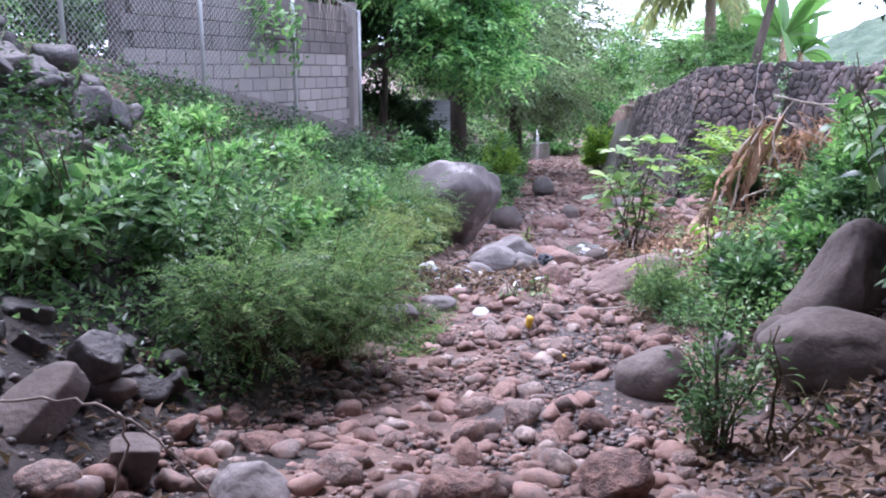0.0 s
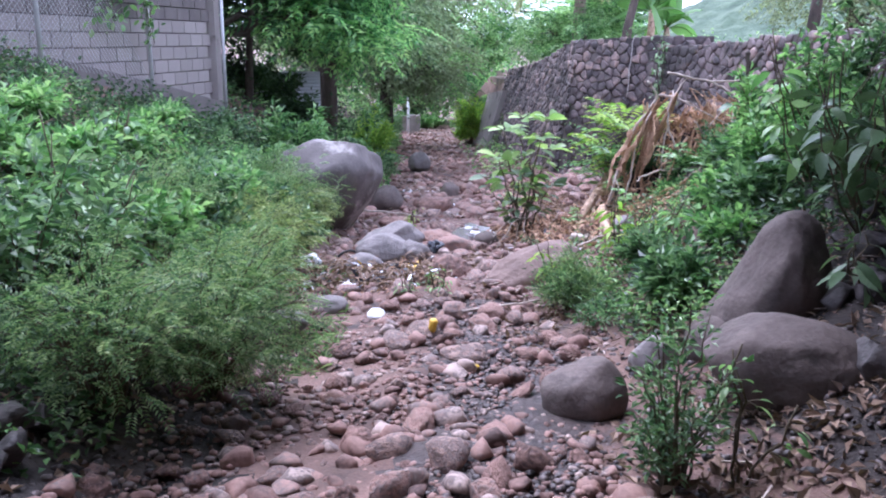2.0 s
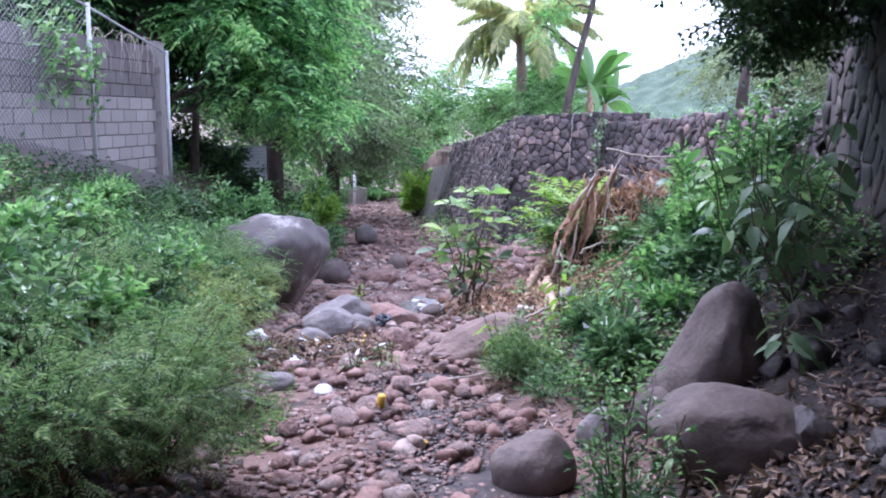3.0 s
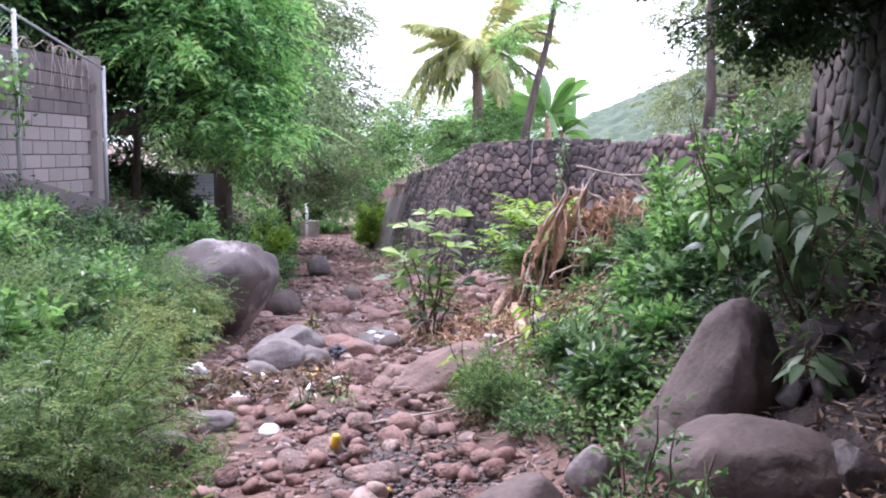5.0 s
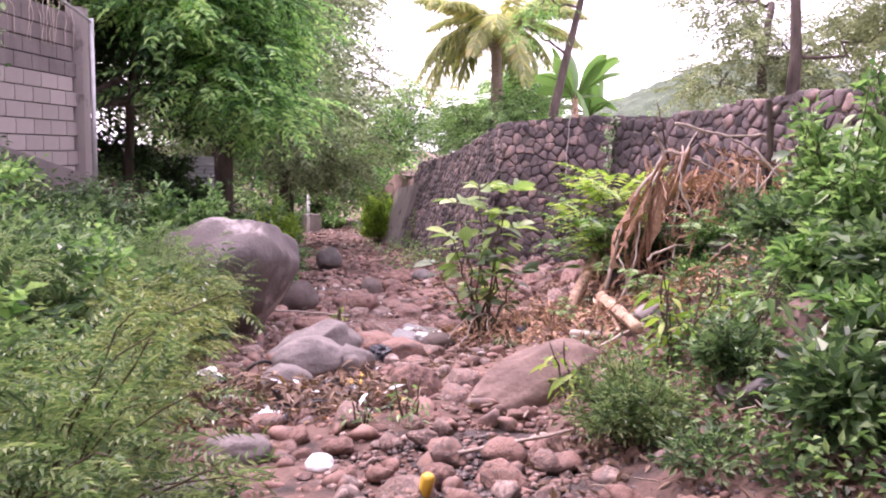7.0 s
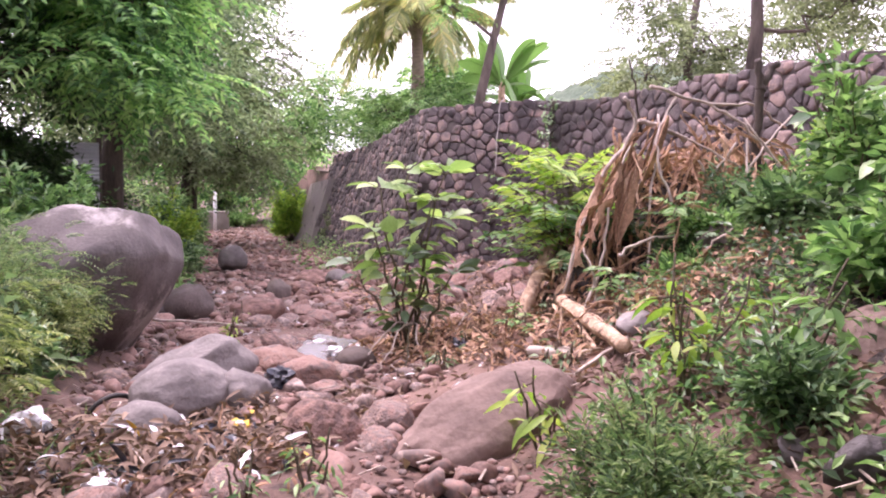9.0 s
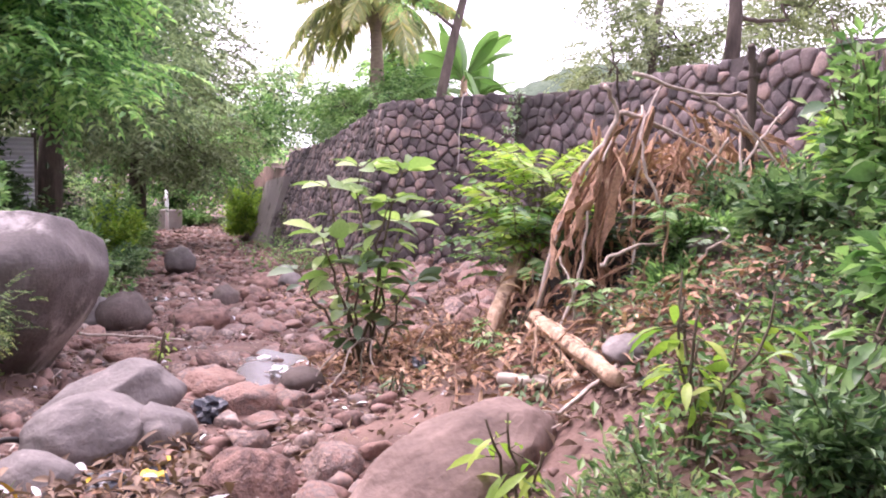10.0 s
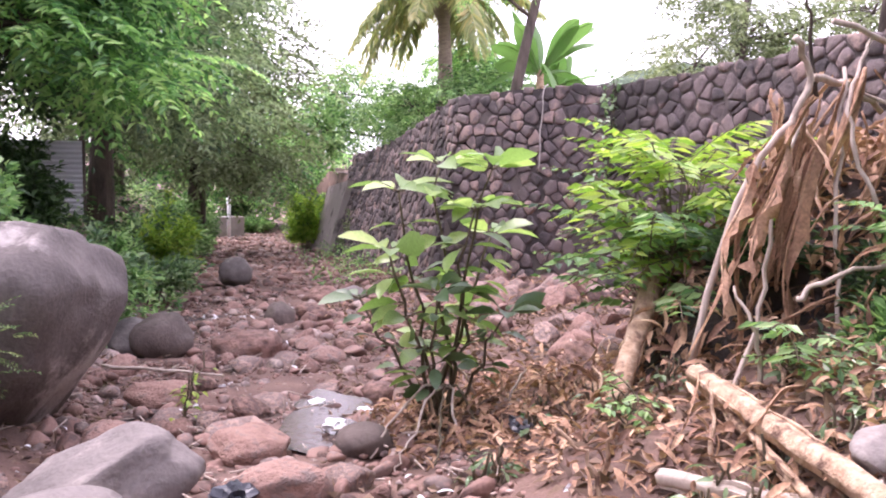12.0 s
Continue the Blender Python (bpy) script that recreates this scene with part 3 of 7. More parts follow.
def rubble_wall(name, line, bottom, top, thick, label, size, single, seed, flip=1, proud=0.04, mats=None, batter=None):
    """A mortared rubble wall along a line in plan. bottom, top: heights along it. batter(p): how far the face leans out per metre down. single(x, y): whether stones there are pieces of their own."""
    own, joined = mats or (M_WALLSTONE, M_WALLSTUFF)
    rng = random.Random(seed)
    line = [Vector((x, y, 0)) for x, y in line]
    seg = [(line[i + 1] - line[i]).length for i in range(len(line) - 1)]
    total = sum(seg)

    def at(s):
        for i, q in enumerate(seg):
            if s <= q or i == len(seg) - 1:
                d = (line[i + 1] - line[i]).normalized()
                return line[i] + d * s, d
            s -= q

    ob = thing(name, (0, 0, 0), label, "stone wall", kind="structure")
    core = Soup()
    n = max(2, int(total / 0.4))
    vs = []
    for k in range(n + 1):
        p, d = at(total * k / n)
        nn = Vector((-d.y, d.x, 0)) * flip
        b2, t = bottom(p) - 0.5, top(p)
        lean = nn * (batter(p) * (t - b2) if batter else 0)
        for q, z in ((p + lean, b2), (p, t), (p - nn * thick, t), (p - nn * thick, b2)):
            vs.append((q.x, q.y, z))
    fs = []
    for k in range(n):
        for e in range(4):
            a, c = k * 4 + e, k * 4 + (e + 1) % 4
            fs.append((a, c, c + 4, a + 4))
    fs += [(0, 1, 2, 3), (4 * n + 3, 4 * n + 2, 4 * n + 1, 4 * n)]
    core.add(vs, fs)
    part("mortar_core", core.mesh("mortar_core", M_MORTAR), ob)
    rest = Soup()
    count = 0
    for (s, zc), poly in rubble_cells(total, min(bottom(p) for p in line) - 0.1, max(top(p) for p in line), size, rng):
        if not 0.05 < s < total - 0.05:
            continue
        p, d = at(s)
        if not bottom(p) - 0.2 < zc < top(p) + 0.02:
            continue
        nn = Vector((-d.y, d.x, 0)) * flip
        lim = top(p) + 0.03
        slope = batter(p) if batter else 0.0
        out = proud * rng.uniform(0.45, 1.3)
        tilt, lift = rng.uniform(-0.25, 0.25), rng.uniform(-0.25, 0.25)
        loc = p + Vector((0, 0, zc)) + nn * slope * (top(p) - zc)
        vs = []
        for gap, y in ((0.96, -0.03), (0.94, out * 0.5), (0.85, out * 0.85), (0.6, out)):
            for a, z in poly:
                u, v = (a - s) * gap, (min(z, lim) - zc) * gap
                vs.append(d * u + Vector((0, 0, v)) + nn * (y - slope * v + (tilt * u + lift * v) * 0.25 * (y > 0)))
        m = len(poly)
        fs = [(b + k, b + (k + 1) % m, b + m + (k + 1) % m, b + m + k) for b in (0, m, 2 * m) for k in range(m)]
        fs.append(tuple(range(3 * m, 4 * m)))
        if flip < 0:
            fs = [f[::-1] for f in fs]
        if single(p.x, p.y) and count < 300:
            o = new("stone", mesh_from("stone", vs, fs, own, True))
            o.parent = ob
            o.location = loc
            count += 1
        else:
            rest.add([v + loc for v in vs], fs)
    if rest.v:
        tagged(part("stones", rest.mesh("stones", joined, True), ob), kind="stuff")
    return ob


def wall_top(p):
    return float(np.interp(p.y, [18.2, 19.2, 20.7, 22, 23.4, 25, 27.8, 30, 32], [1.66, 1.6, 1.52, 1.43, 1.21, 0.99, 0.68, 0.54, 0.4])) + 0.02 * math.sin(p.y * 7.1)


def near_wall_top(p):
    return float(np.interp(p.y, [8.6, 12.4, 13.6, 14.6, 15.5, 16.4], [1.72, 1.66, 1.58, 1.5, 1.45, 1.42])) + 0.025 * math.sin(p.y * 5.3)


rubble_wall("retaining_wall", [(float(wall_line(y)), y) for y in (18.2, 18.5, 19.2, 20.7, 22, 24, 26, 28, 30, 32)], lambda p: gz(p.x - 0.5, p.y - 0.3), wall_top, 0.5,
            "curving retaining wall of dark stained rubble stone in mortar", 0.185, lambda x, y: y < 20.4, 5, batter=lambda p: float(np.interp(p.y, [18.2, 19.2, 20.7, 26, 30], [0.06, 0.1, 0.14, 0.22, 0.32])))
rubble_wall("retaining_wall", [(float(wall_line(y)), y) for y in (8.6, 10.5, 12.4, 14.6, 16.4)], lambda p: gz(p.x - 0.3, p.y), near_wall_top, 0.5,
            "nearer retaining wall of reddish rubble stone beside the heap", 0.165, lambda x, y: y > 11.2, 6, batter=lambda p: 0.05)
# the abutment's stone colour includes its shade
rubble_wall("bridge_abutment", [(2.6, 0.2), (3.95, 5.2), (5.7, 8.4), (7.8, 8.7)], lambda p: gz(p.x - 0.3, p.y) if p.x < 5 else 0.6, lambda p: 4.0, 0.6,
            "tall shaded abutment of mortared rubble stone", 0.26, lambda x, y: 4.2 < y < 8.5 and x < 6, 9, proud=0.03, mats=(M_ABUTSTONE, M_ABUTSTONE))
# Bridge deck out of view; its edge is laid out to shade the start.
deck = Soup()
edge = [(-5.3, -9.4), (8.0, -9.4), (8.0, 8.2), (5.6, 8.0), (3.3, 7.5), (1.2, 4.6), (-5.3, 3.6)]
deck.add([(x, y, 3.5) for x, y in edge] + [(x, y, 4.1) for x, y in edge], [tuple(range(6, -1, -1)), tuple(range(7, 14))] + [(k, (k + 1) % 7, 7 + (k + 1) % 7, 7 + k) for k in range(7)])
# unseen walls at the side and the back, added to block light
deck.box((-4.4, -4.2, 1.9), (0.6, 10.4, 4.2))
deck.box((1.5, -9.2, 1.6), (12.6, 0.4, 4.6))
tagged(new("unseen_bridge_deck", deck.mesh("unseen_bridge_deck", M_CONCRETE)), "unseen concrete bridge deck with side and back walls, added to shade the start of the walk", "bridge deck", kind="structure")
# the slope of rubble and concrete that ends the retaining wall
toe = Soup()
toe.add([(6.2, 30.6, -2.9), (7.2, 30.6, -2.9), (7.2, 30.6, -0.3), (6.95, 30.6, -0.3), (6.3, 33.5, -3.1), (7.3, 33.5, -3.1), (7.3, 33.5, -0.6), (7.05, 33.5, -0.6)],
        [(0, 1, 2, 3), (7, 6, 5, 4), (0, 3, 7, 4), (3, 2, 6, 7), (2, 1, 5, 6), (1, 0, 4, 5)])
tagged(new("wall_buttress", toe.mesh("wall_buttress", M_BLOCK)), "pale sloping concrete buttress at the end of the wall", "buttress", kind="structure")

# ------------------------------------------------------------- block wall and chain-link fence
F0, FD = Vector((-1.67, 16.0, 0)), Vector((-0.3407, -0.9402, 0))
FN = Vector((0.9402, -0.3407, 0))
FRZ = math.atan2(FD.y, FD.x)


def fence_base(s):
    return float(np.interp(s, [0, 2.43, 4.86, 7.3, 12, 16], [0.28, 0.76, 1.18, 1.58, 1.9, 2.0]))


def block_wall():
    ob = thing("block_wall", F0 - FN * 0.12, "grey concrete block wall with a dark stained top", "wall", kind="structure")
    length, top = 6.2, 2.62
    core = Soup()
    o = -FN * 0.09
    p = [o, o + FD * length, o + FD * length - FN * 0.12, o - FN * 0.12]
    core.add([(*q.xy, -0.2) for q in p] + [(*q.xy, top) for q in p], [(0, 1, 5, 4), (1, 2, 6, 5), (2, 3, 7, 6), (3, 0, 4, 7), (4, 5, 6, 7), (3, 2, 1, 0)])
    part("core", core.mesh("core", M_BLOCKDARK), ob)
    bev = 0.006
    b = Soup()
    sx, sy, sz = 0.194, 0.09, 0.094
    vs = [(x * (sx - (bev if y > 0 else 0)), y * sy if y < 0 else sy, z * (sz - (bev if y > 0 else 0))) for y in (-1, 1) for z in (-1, 1) for x in (-1, 1)]
    ring = [(x * sx, sy - bev, z * sz) for z in (-1, 1) for x in (-1, 1)]
    b.add(vs[:4] + ring + vs[4:], [(0, 1, 3, 2), (0, 4, 5, 1), (1, 5, 7, 3), (3, 7, 6, 2), (2, 6, 4, 0), (4, 8, 9, 5), (5, 9, 11, 7), (7, 11, 10, 6), (6, 10, 8, 4), (8, 10, 11, 9)])
    light, dark = b.mesh("block", M_BLOCK), b.mesh("block", M_BLOCKDARK)
    for row in range(12):
        z = 0.24 + row * 0.2
        for k in range(16):
            s = 0.2 + k * 0.4 + (0.2 if row % 2 else 0)
            if z < fence_base(s) - 0.3 or s > length - 0.1:
                continue
            q = new("block", dark if row >= 8 else light)
            q.parent = ob
            m = Matrix.Translation(FD * s - FN * 0.075 + Vector((0, 0, z)))
            q.matrix_basis = m @ Matrix.Rotation(FRZ, 4, "Z")
    col = Soup()
    col.box((0, 0, 1.2), (0.2, 0.22, 3.0), FRZ)
    part("end_column", col.mesh("end_column", M_BLOCK), ob, "grey concrete end column")
    foot = Soup()
    vs, n = [], 16
    for k in range(n + 1):
        s = 16 * k / n
        for d, h in ((0.1, -0.55), (0.1, 0.0), (-0.2, 0.0), (-0.2, -0.55)):
            q = FD * s + FN * (d + 0.12)
            vs.append((q.x, q.y, fence_base(s) + 0.08 + h))
    foot.add(vs, [(k * 4 + e, k * 4 + 4 + e, k * 4 + 4 + (e + 1) % 4, k * 4 + (e + 1) % 4) for k in range(n) for e in range(4)])
    part("footing", foot.mesh("footing", M_BLOCKDARK), ob, "dark sloping concrete footing")


def chain_fence():
    ob = thing("chain_link_fence", F0 + FN * 0.12, "galvanised chain-link fence on steel posts along a sloping footing", "fence")
    for k in range(7):
        s = 2.43 * k + 0.08
        post = Soup()
        b = fence_base(s)
        q = FD * s
        post.tube([(q.x, q.y, b - 0.3), (q.x, q.y, b + 2.25)], 0.03, 10)
        part("post", post.mesh("post", M_GALV, True), ob)
    wire = Soup()
    step, H = 0.085, 2.1
    n = int(15 / step)
    for k in range(-int(H / step), n):
        for sgn in (1, -1):
            s0 = k * step
            a, z0 = (s0, 0.0) if sgn > 0 else (s0 + H, 0.0)
            e, z1 = (s0 + H, H) if sgn > 0 else (s0, H)
            lo, hi = min(a, e), max(a, e)
            if lo < 2.45 or hi > 15:
                continue
            p, r = FD * a, FD * e
            m = (a + e) / 2
            q = FD * m
            wire.tube([(p.x, p.y, fence_base(a) + z0), (q.x + FN.x * 0.01 * sgn, q.y, fence_base(m) + H / 2), (r.x, r.y, fence_base(e) + z1)], 0.0028, 3, cap=False)
    part("wire_mesh", wire.mesh("wire_mesh", M_GALV), ob)
    rail = Soup()
    rail.tube([(*(FD * s).xy, fence_base(s) + 2.2) for s in (0.08, 2.5, 5, 7.3, 12, 15)], 0.018, 8)
    part("top_rail", rail.mesh("top_rail", M_GALV, True), ob)


block_wall()
chain_fence()

# ------------------------------------------------------------- hill
def hill():
    """Far wooded slopes, their canopy in small humps."""
    xs, ys = np.linspace(-160, 460, 160), np.linspace(190, 420, 60)
    X, Y = np.meshgrid(xs, ys)
    H = 42 * np.exp(-((X - 235) / 80) ** 2) + 26 * np.exp(-((X - 340) / 90) ** 2)
    hump = np.array([abs(noise.noise(Vector((x * 0.11, y * 0.11, 2)))) + 0.6 * abs(noise.noise(Vector((x * 0.27, y * 0.27, 5)))) for x, y in zip(X.ravel(), Y.ravel())]).reshape(X.shape)
    H = H * np.exp(-((Y - 330) / 80) ** 2) - 6 + 5 * hump
    k = (np.arange(59)[:, None] * 160 + np.arange(159)[None]).ravel()
    f = np.stack([k, k + 1, k + 161, k + 160], 1)
    tagged(new("hill", mesh_from("hill", np.stack([X.ravel(), Y.ravel(), H.ravel()], 1), f, M_HILL, True)), "distant hill covered with pale green woodland", "hill", kind="structure")


hill()

# ------------------------------------------------------------- boulders
L_RED, L_GREY = "rounded reddish river stone lying in the stream bed", "smooth grey river boulder in the stream bed"
rock("boulder", (0.02, 13.4, -0.77), (0.98, 0.86, 1.08), M_BOULDER, "huge dark boulder with a pale scar, leaning over the bed", 11, (0, 0, 0), 5, 0.13, 0.3, faces=[((-0.12, -0.2, 1), 0.72), ((0.9, -0.2, 0.45), 0.86), ((0.75, -0.4, -0.6), 0.5), ((0.3, -0.9, -0.35), 0.72), ((-0.5, -0.6, 0.55), 0.8)])
rock("boulder", (2.87, 23.17, -1.86), (0.3, 0.3, 0.34), M_BOULDER, "upright dark boulder beside the far stream bed", 12)
rock("boulder", (0.88, 11.38, -1.12), (0.5, 0.34, 0.27), M_GREY, "long angular grey boulder sloping into the stream bed", 13, (0, -14, -10), 5, 0.12, 0.6, faces=[((-0.35, -0.2, 0.9), 0.62), ((0.95, -0.2, 0.25), 0.8)])
rock("boulder", (0.69, 10.55, -1.02), (0.36, 0.27, 0.23), M_GREY, "pale rounded river boulder in the stream bed", 14, (0, -8, 10), 5, 0.1, 0.2)
rock("boulder", (0.42, 9.95, -1.03), (0.22, 0.2, 0.14), M_GREY, L_GREY, 15, (0, 5, -15))
rock("boulder", (1.09, 10.52, -1.03), (0.18, 0.19, 0.18), M_GREY, L_GREY, 16, angular=0.7)
rock("boulder", (1.32, 9.4, -0.97), (0.22, 0.22, 0.19), M_RED, "rounded reddish boulder in the stream bed", 17)
rock("boulder", (1.82, 9.72, -1.06), (0.17, 0.18, 0.14), M_RED, L_RED, 18)
rock("boulder", (1.56, 9.1, -0.98), (0.13, 0.15, 0.12), M_RED, L_RED, 19)
rock("boulder", (2.15, 9.0, -0.94), (0.68, 0.34, 0.33), M_RUST, "long brown boulder under the bushes of the bank", 20, (0, -13, 4), 5, 0.17, 0.4, faces=[((-0.2, -0.5, 0.8), 0.75)])
rock("boulder", (1.6, 11.15, -1.16), (0.29, 0.24, 0.2), M_RED, "broad brownish boulder in the stream bed", 21, angular=0.5)
rock("boulder", (1.62, 12.12, -1.26), (0.25, 0.22, 0.17), M_RED, "flat reddish boulder in the stream bed", 22, angular=0.8, faces=[((0, 0, 1), 0.6)])
rock("boulder", (2.03, 11.28, -1.2), (0.13, 0.14, 0.12), M_RED, L_RED, 23)
rock("boulder", (1.29, 16.5, -1.57), (0.32, 0.33, 0.33), M_SHADEBROWN, "brown upright boulder by the stream bed", 25)
rock("boulder", (0.97, 16.7, -1.6), (0.3, 0.3, 0.26), M_GREY, L_GREY, 26)
rock("boulder", (2.14, 15.95, -1.57), (0.36, 0.33, 0.24), M_RED, "broad reddish boulder in the stream bed", 27)
rock("boulder", (2.41, 15.3, -1.6), (0.17, 0.18, 0.11), M_RED, L_RED, 28)
rock("boulder", (2.82, 15.4, -1.6), (0.24, 0.2, 0.12), M_RED, L_RED, 29)
rock("boulder", (3.34, 18.6, -1.79), (0.28, 0.27, 0.17), M_RED, L_RED, 30)
rock("boulder", (3.99, 20.4, -1.9), (0.36, 0.33, 0.2), M_RED, L_RED, 31)
rock("boulder", (2.86, 18.2, -1.72), (0.21, 0.21, 0.21), M_SHADEBROWN, "brown river stone in the stream bed", 32)
rock("boulder", (4.36, 20.0, -1.82), (0.25, 0.25, 0.2), M_GREY, L_GREY, 33)
rock("boulder", (0.85, 12.75, -1.38), (0.23, 0.2, 0.14), M_RED, L_RED, 34)
rock("boulder", (1.66, 12.5, -1.38), (0.29, 0.3, 0.17), M_RED, "flat-topped reddish boulder in the stream bed", 35, angular=0.8)
rock("boulder", (1.2, 13.9, -1.42), (0.26, 0.24, 0.13), M_RED, L_RED, 36)
rock("boulder", (2.31, 12.05, -1.3), (0.19, 0.2, 0.14), M_SHADEBROWN, "brown river stone in the stream bed", 37)
rock("boulder", (1.95, 13.4, -1.43), (0.18, 0.17, 0.11), M_RED, L_RED, 38)
rock("boulder", (-1.84, 3.45, -0.02), (0.16, 0.33, 0.14), M_SHADEBROWN, "long grey slab of rock tilted on the bank", 40, (26, 8, -22), 4, 0.07, 0.4, faces=[((0.1, 0, 1), 0.66), ((1, 0.1, 0.2), 0.72), ((-1, 0.25, 0.1), 0.74), ((0.1, 1, 0), 0.8), ((0.2, -1, 0.15), 0.8)])
rock("boulder", (-1.78, 3.98, 0.02), (0.17, 0.15, 0.18), M_SHADEROCK, "dark angular rock on the bank", 41, (20, 28, 10), 4, 0.08, 1.0, faces=[((0.1, 0, 1), 0.66), ((1, 0.1, 0.2), 0.72), ((-1, 0.25, 0.1), 0.74), ((0.1, 1, 0), 0.8), ((0.2, -1, 0.15), 0.8)])
rock("boulder", (-1.38, 3.36, -0.2), (0.18, 0.14, 0.12), M_SHADEBROWN, "angular grey-brown rock at the foot of the bank", 42, (0, 8, 12), 4, 0.08, 1.0, faces=[((0.1, 0, 1), 0.66), ((1, 0.1, 0.2), 0.72), ((-1, 0.25, 0.1), 0.74), ((0.1, 1, 0), 0.8), ((0.2, -1, 0.15), 0.8)])
rock("boulder", (-1.71, 3.99, -0.14), (0.12, 0.1, 0.08), M_SHADEBROWN, "angular grey-brown rock on the bank", 43, angular=1.0)
rock("boulder", (0.08, 3.15, -0.26), (0.17, 0.15, 0.13), M_RED, L_RED, 44)
rock("boulder", (0.73, 3.33, -0.27), (0.19, 0.17, 0.15), M_RED, "tan rounded river stone with a split face", 45, angular=0.8)
rock("boulder", (-0.84, 3.29, -0.32), (0.24, 0.18, 0.12), M_GREY, "pale grey broken boulder in the stream bed", 46, angular=0.8)
rock("boulder", (-1.63, 3.07, -0.16), (0.13, 0.12, 0.09), M_RED, L_RED, 47)
rock("boulder", (1.46, 5.35, -0.62), (0.27, 0.25, 0.27), M_SHADEBROWN, "squat rounded grey boulder at the foot of the bank", 48, rough=0.1, angular=0.2)
def horn(p):
    """Narrow and upright above, spread out to one side at the foot."""
    k = min(1.0, max(0.0, (p.z + 0.75) / 1.5))
    w = 0.62 + 0.68 * (1 - k) ** 2
    return Vector((p.x * w + 0.75 * (1.3 - w) - 0.35, p.y * (0.7 + 0.3 * w), p.z))


rock("boulder", (2.4, 4.68, -0.2), (0.5, 0.36, 0.3), M_SHADEBROWN, "large smooth brown boulder in the shade of the abutment", 49, (0, 6, -24), 5, 0.07, 0.0, faces=[((-0.3, -0.4, 0.9), 0.9)])
rock("boulder", (2.82, 5.6, -0.12), (0.46, 0.42, 0.6), M_SHADEBROWN, "tall leaning brown boulder with a concave side", 50, (0, 0, -30), 5, 0.1, 0.0, warp=horn)
rock("boulder", (2.46, 5.5, -0.4), (0.26, 0.22, 0.2), M_SHADEBROWN, "rounded brown rock between larger boulders", 51, (0, 0, -20), rough=0.1, angular=0.0)
rock("boulder", (2.06, 5.7, -0.58), (0.17, 0.17, 0.19), M_GREY, "rounded grey rock at the foot of the bank", 52)
rock("boulder", (0.39, 7.91, -0.92), (0.1, 0.09, 0.06), M_WHITE, "small whitish stone in the gravel", 53)
rock("boulder", (-0.05, 8.2, -0.9), (0.2, 0.18, 0.1), M_GREY, "flat grey rock among weeds at the edge of the bed", 54)
rock("boulder", (-0.42, 7.2, -0.72), (0.2, 0.16, 0.11), M_GREY, "flat grey rock among weeds at the edge of the bed", 55)
rock("boulder", (0.72, 7.2, -0.85), (0.16, 0.15, 0.1), M_RED, L_RED, 56)
rock("boulder", (0.95, 6.55, -0.82), (0.2, 0.17, 0.12), M_RED, L_RED, 57)
rock("boulder", (3.35, 7.6, -0.26), (0.24, 0.22, 0.24), M_RUST, "brown boulder half buried in the leafy bank", 58)
rock("boulder", (4.35, 9.75, -0.02), (0.19, 0.18, 0.16), M_SHADEBROWN, "round brown boulder under the dead branches", 59)
rng = random.Random(8)
for k in range(40):
    a, b = rng.uniform(0, 1), rng.uniform(0, 1)
    x, y = -4.3 + 1.4 * a, 6.2 + 2.0 * b
    r = rng.uniform(0.12, 0.24)
    rock("rubble_rock", (x, y, gz(x, y) + r * 0.35 + 0.1 * (k % 3)), (r * 1.15, r, r * 0.85), M_SHADEROCK if k % 3 else M_SHADEBROWN, "grey-brown rock in a loose heap below the fence", 200 + k, (rng.uniform(0, 40), rng.uniform(0, 40), rng.uniform(0, 360)), 3, 0.2, 1.4, "rock heap below the fence", "rock")
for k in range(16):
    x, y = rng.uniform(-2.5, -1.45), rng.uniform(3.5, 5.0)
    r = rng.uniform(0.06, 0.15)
    rock("dark_rock", (x, y, gz(x, y) + r * 0.25), (r * 1.2, r, r * 0.8), M_SHADEROCK, "dark rock half buried in the shaded bank", 330 + k, (rng.uniform(0, 40), rng.uniform(0, 40), rng.uniform(0, 360)), 3, 0.2, 1.4, "rocks of the bank", "rock")
# rocks under the abutment, shade put into their colour
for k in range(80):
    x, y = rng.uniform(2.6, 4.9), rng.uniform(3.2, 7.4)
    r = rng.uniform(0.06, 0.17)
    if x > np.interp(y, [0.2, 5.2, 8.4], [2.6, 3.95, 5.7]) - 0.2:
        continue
    rock("dark_rock", (x, y, gz(x, y) + r * 0.3), (r * 1.2, r, r * 0.8), M_SHADEROCK, "rock by the abutment, coloured dark for the shade there", 300 + k, (rng.uniform(0, 40), rng.uniform(0, 40), rng.uniform(0, 360)), 3, 0.2, 1.3, "rocks by the abutment", "rock")

ROCKS += [(2.12, 12.35, 0.2), (2.4, 13.2, 0.2)]

# ------------------------------------------------------------- cobbles and gravel
COBBLES = [rock_mesh("cobble", 500 + k, M_RED, 2, 0.2, 0, 1.3) for k in range(10)]
GRAVEL = [rock_mesh("gravel_unit", 520 + k, M_RED, 1, 0.2, 0, 0.4) for k in range(6)]


def bed_spot(r, y0, y1, power=1.6, side=1.08):
    y = y0 + (y1 - y0) * r.random() ** power
    a, b = np.interp(y, GY, EDGE_L), np.interp(y, GY, EDGE_R)
    side = min(side, float(np.interp(y, [4.5, 7], [0.88, 1.3])))
    return float(a + (b - a) * r.uniform(-0.12, side)), y


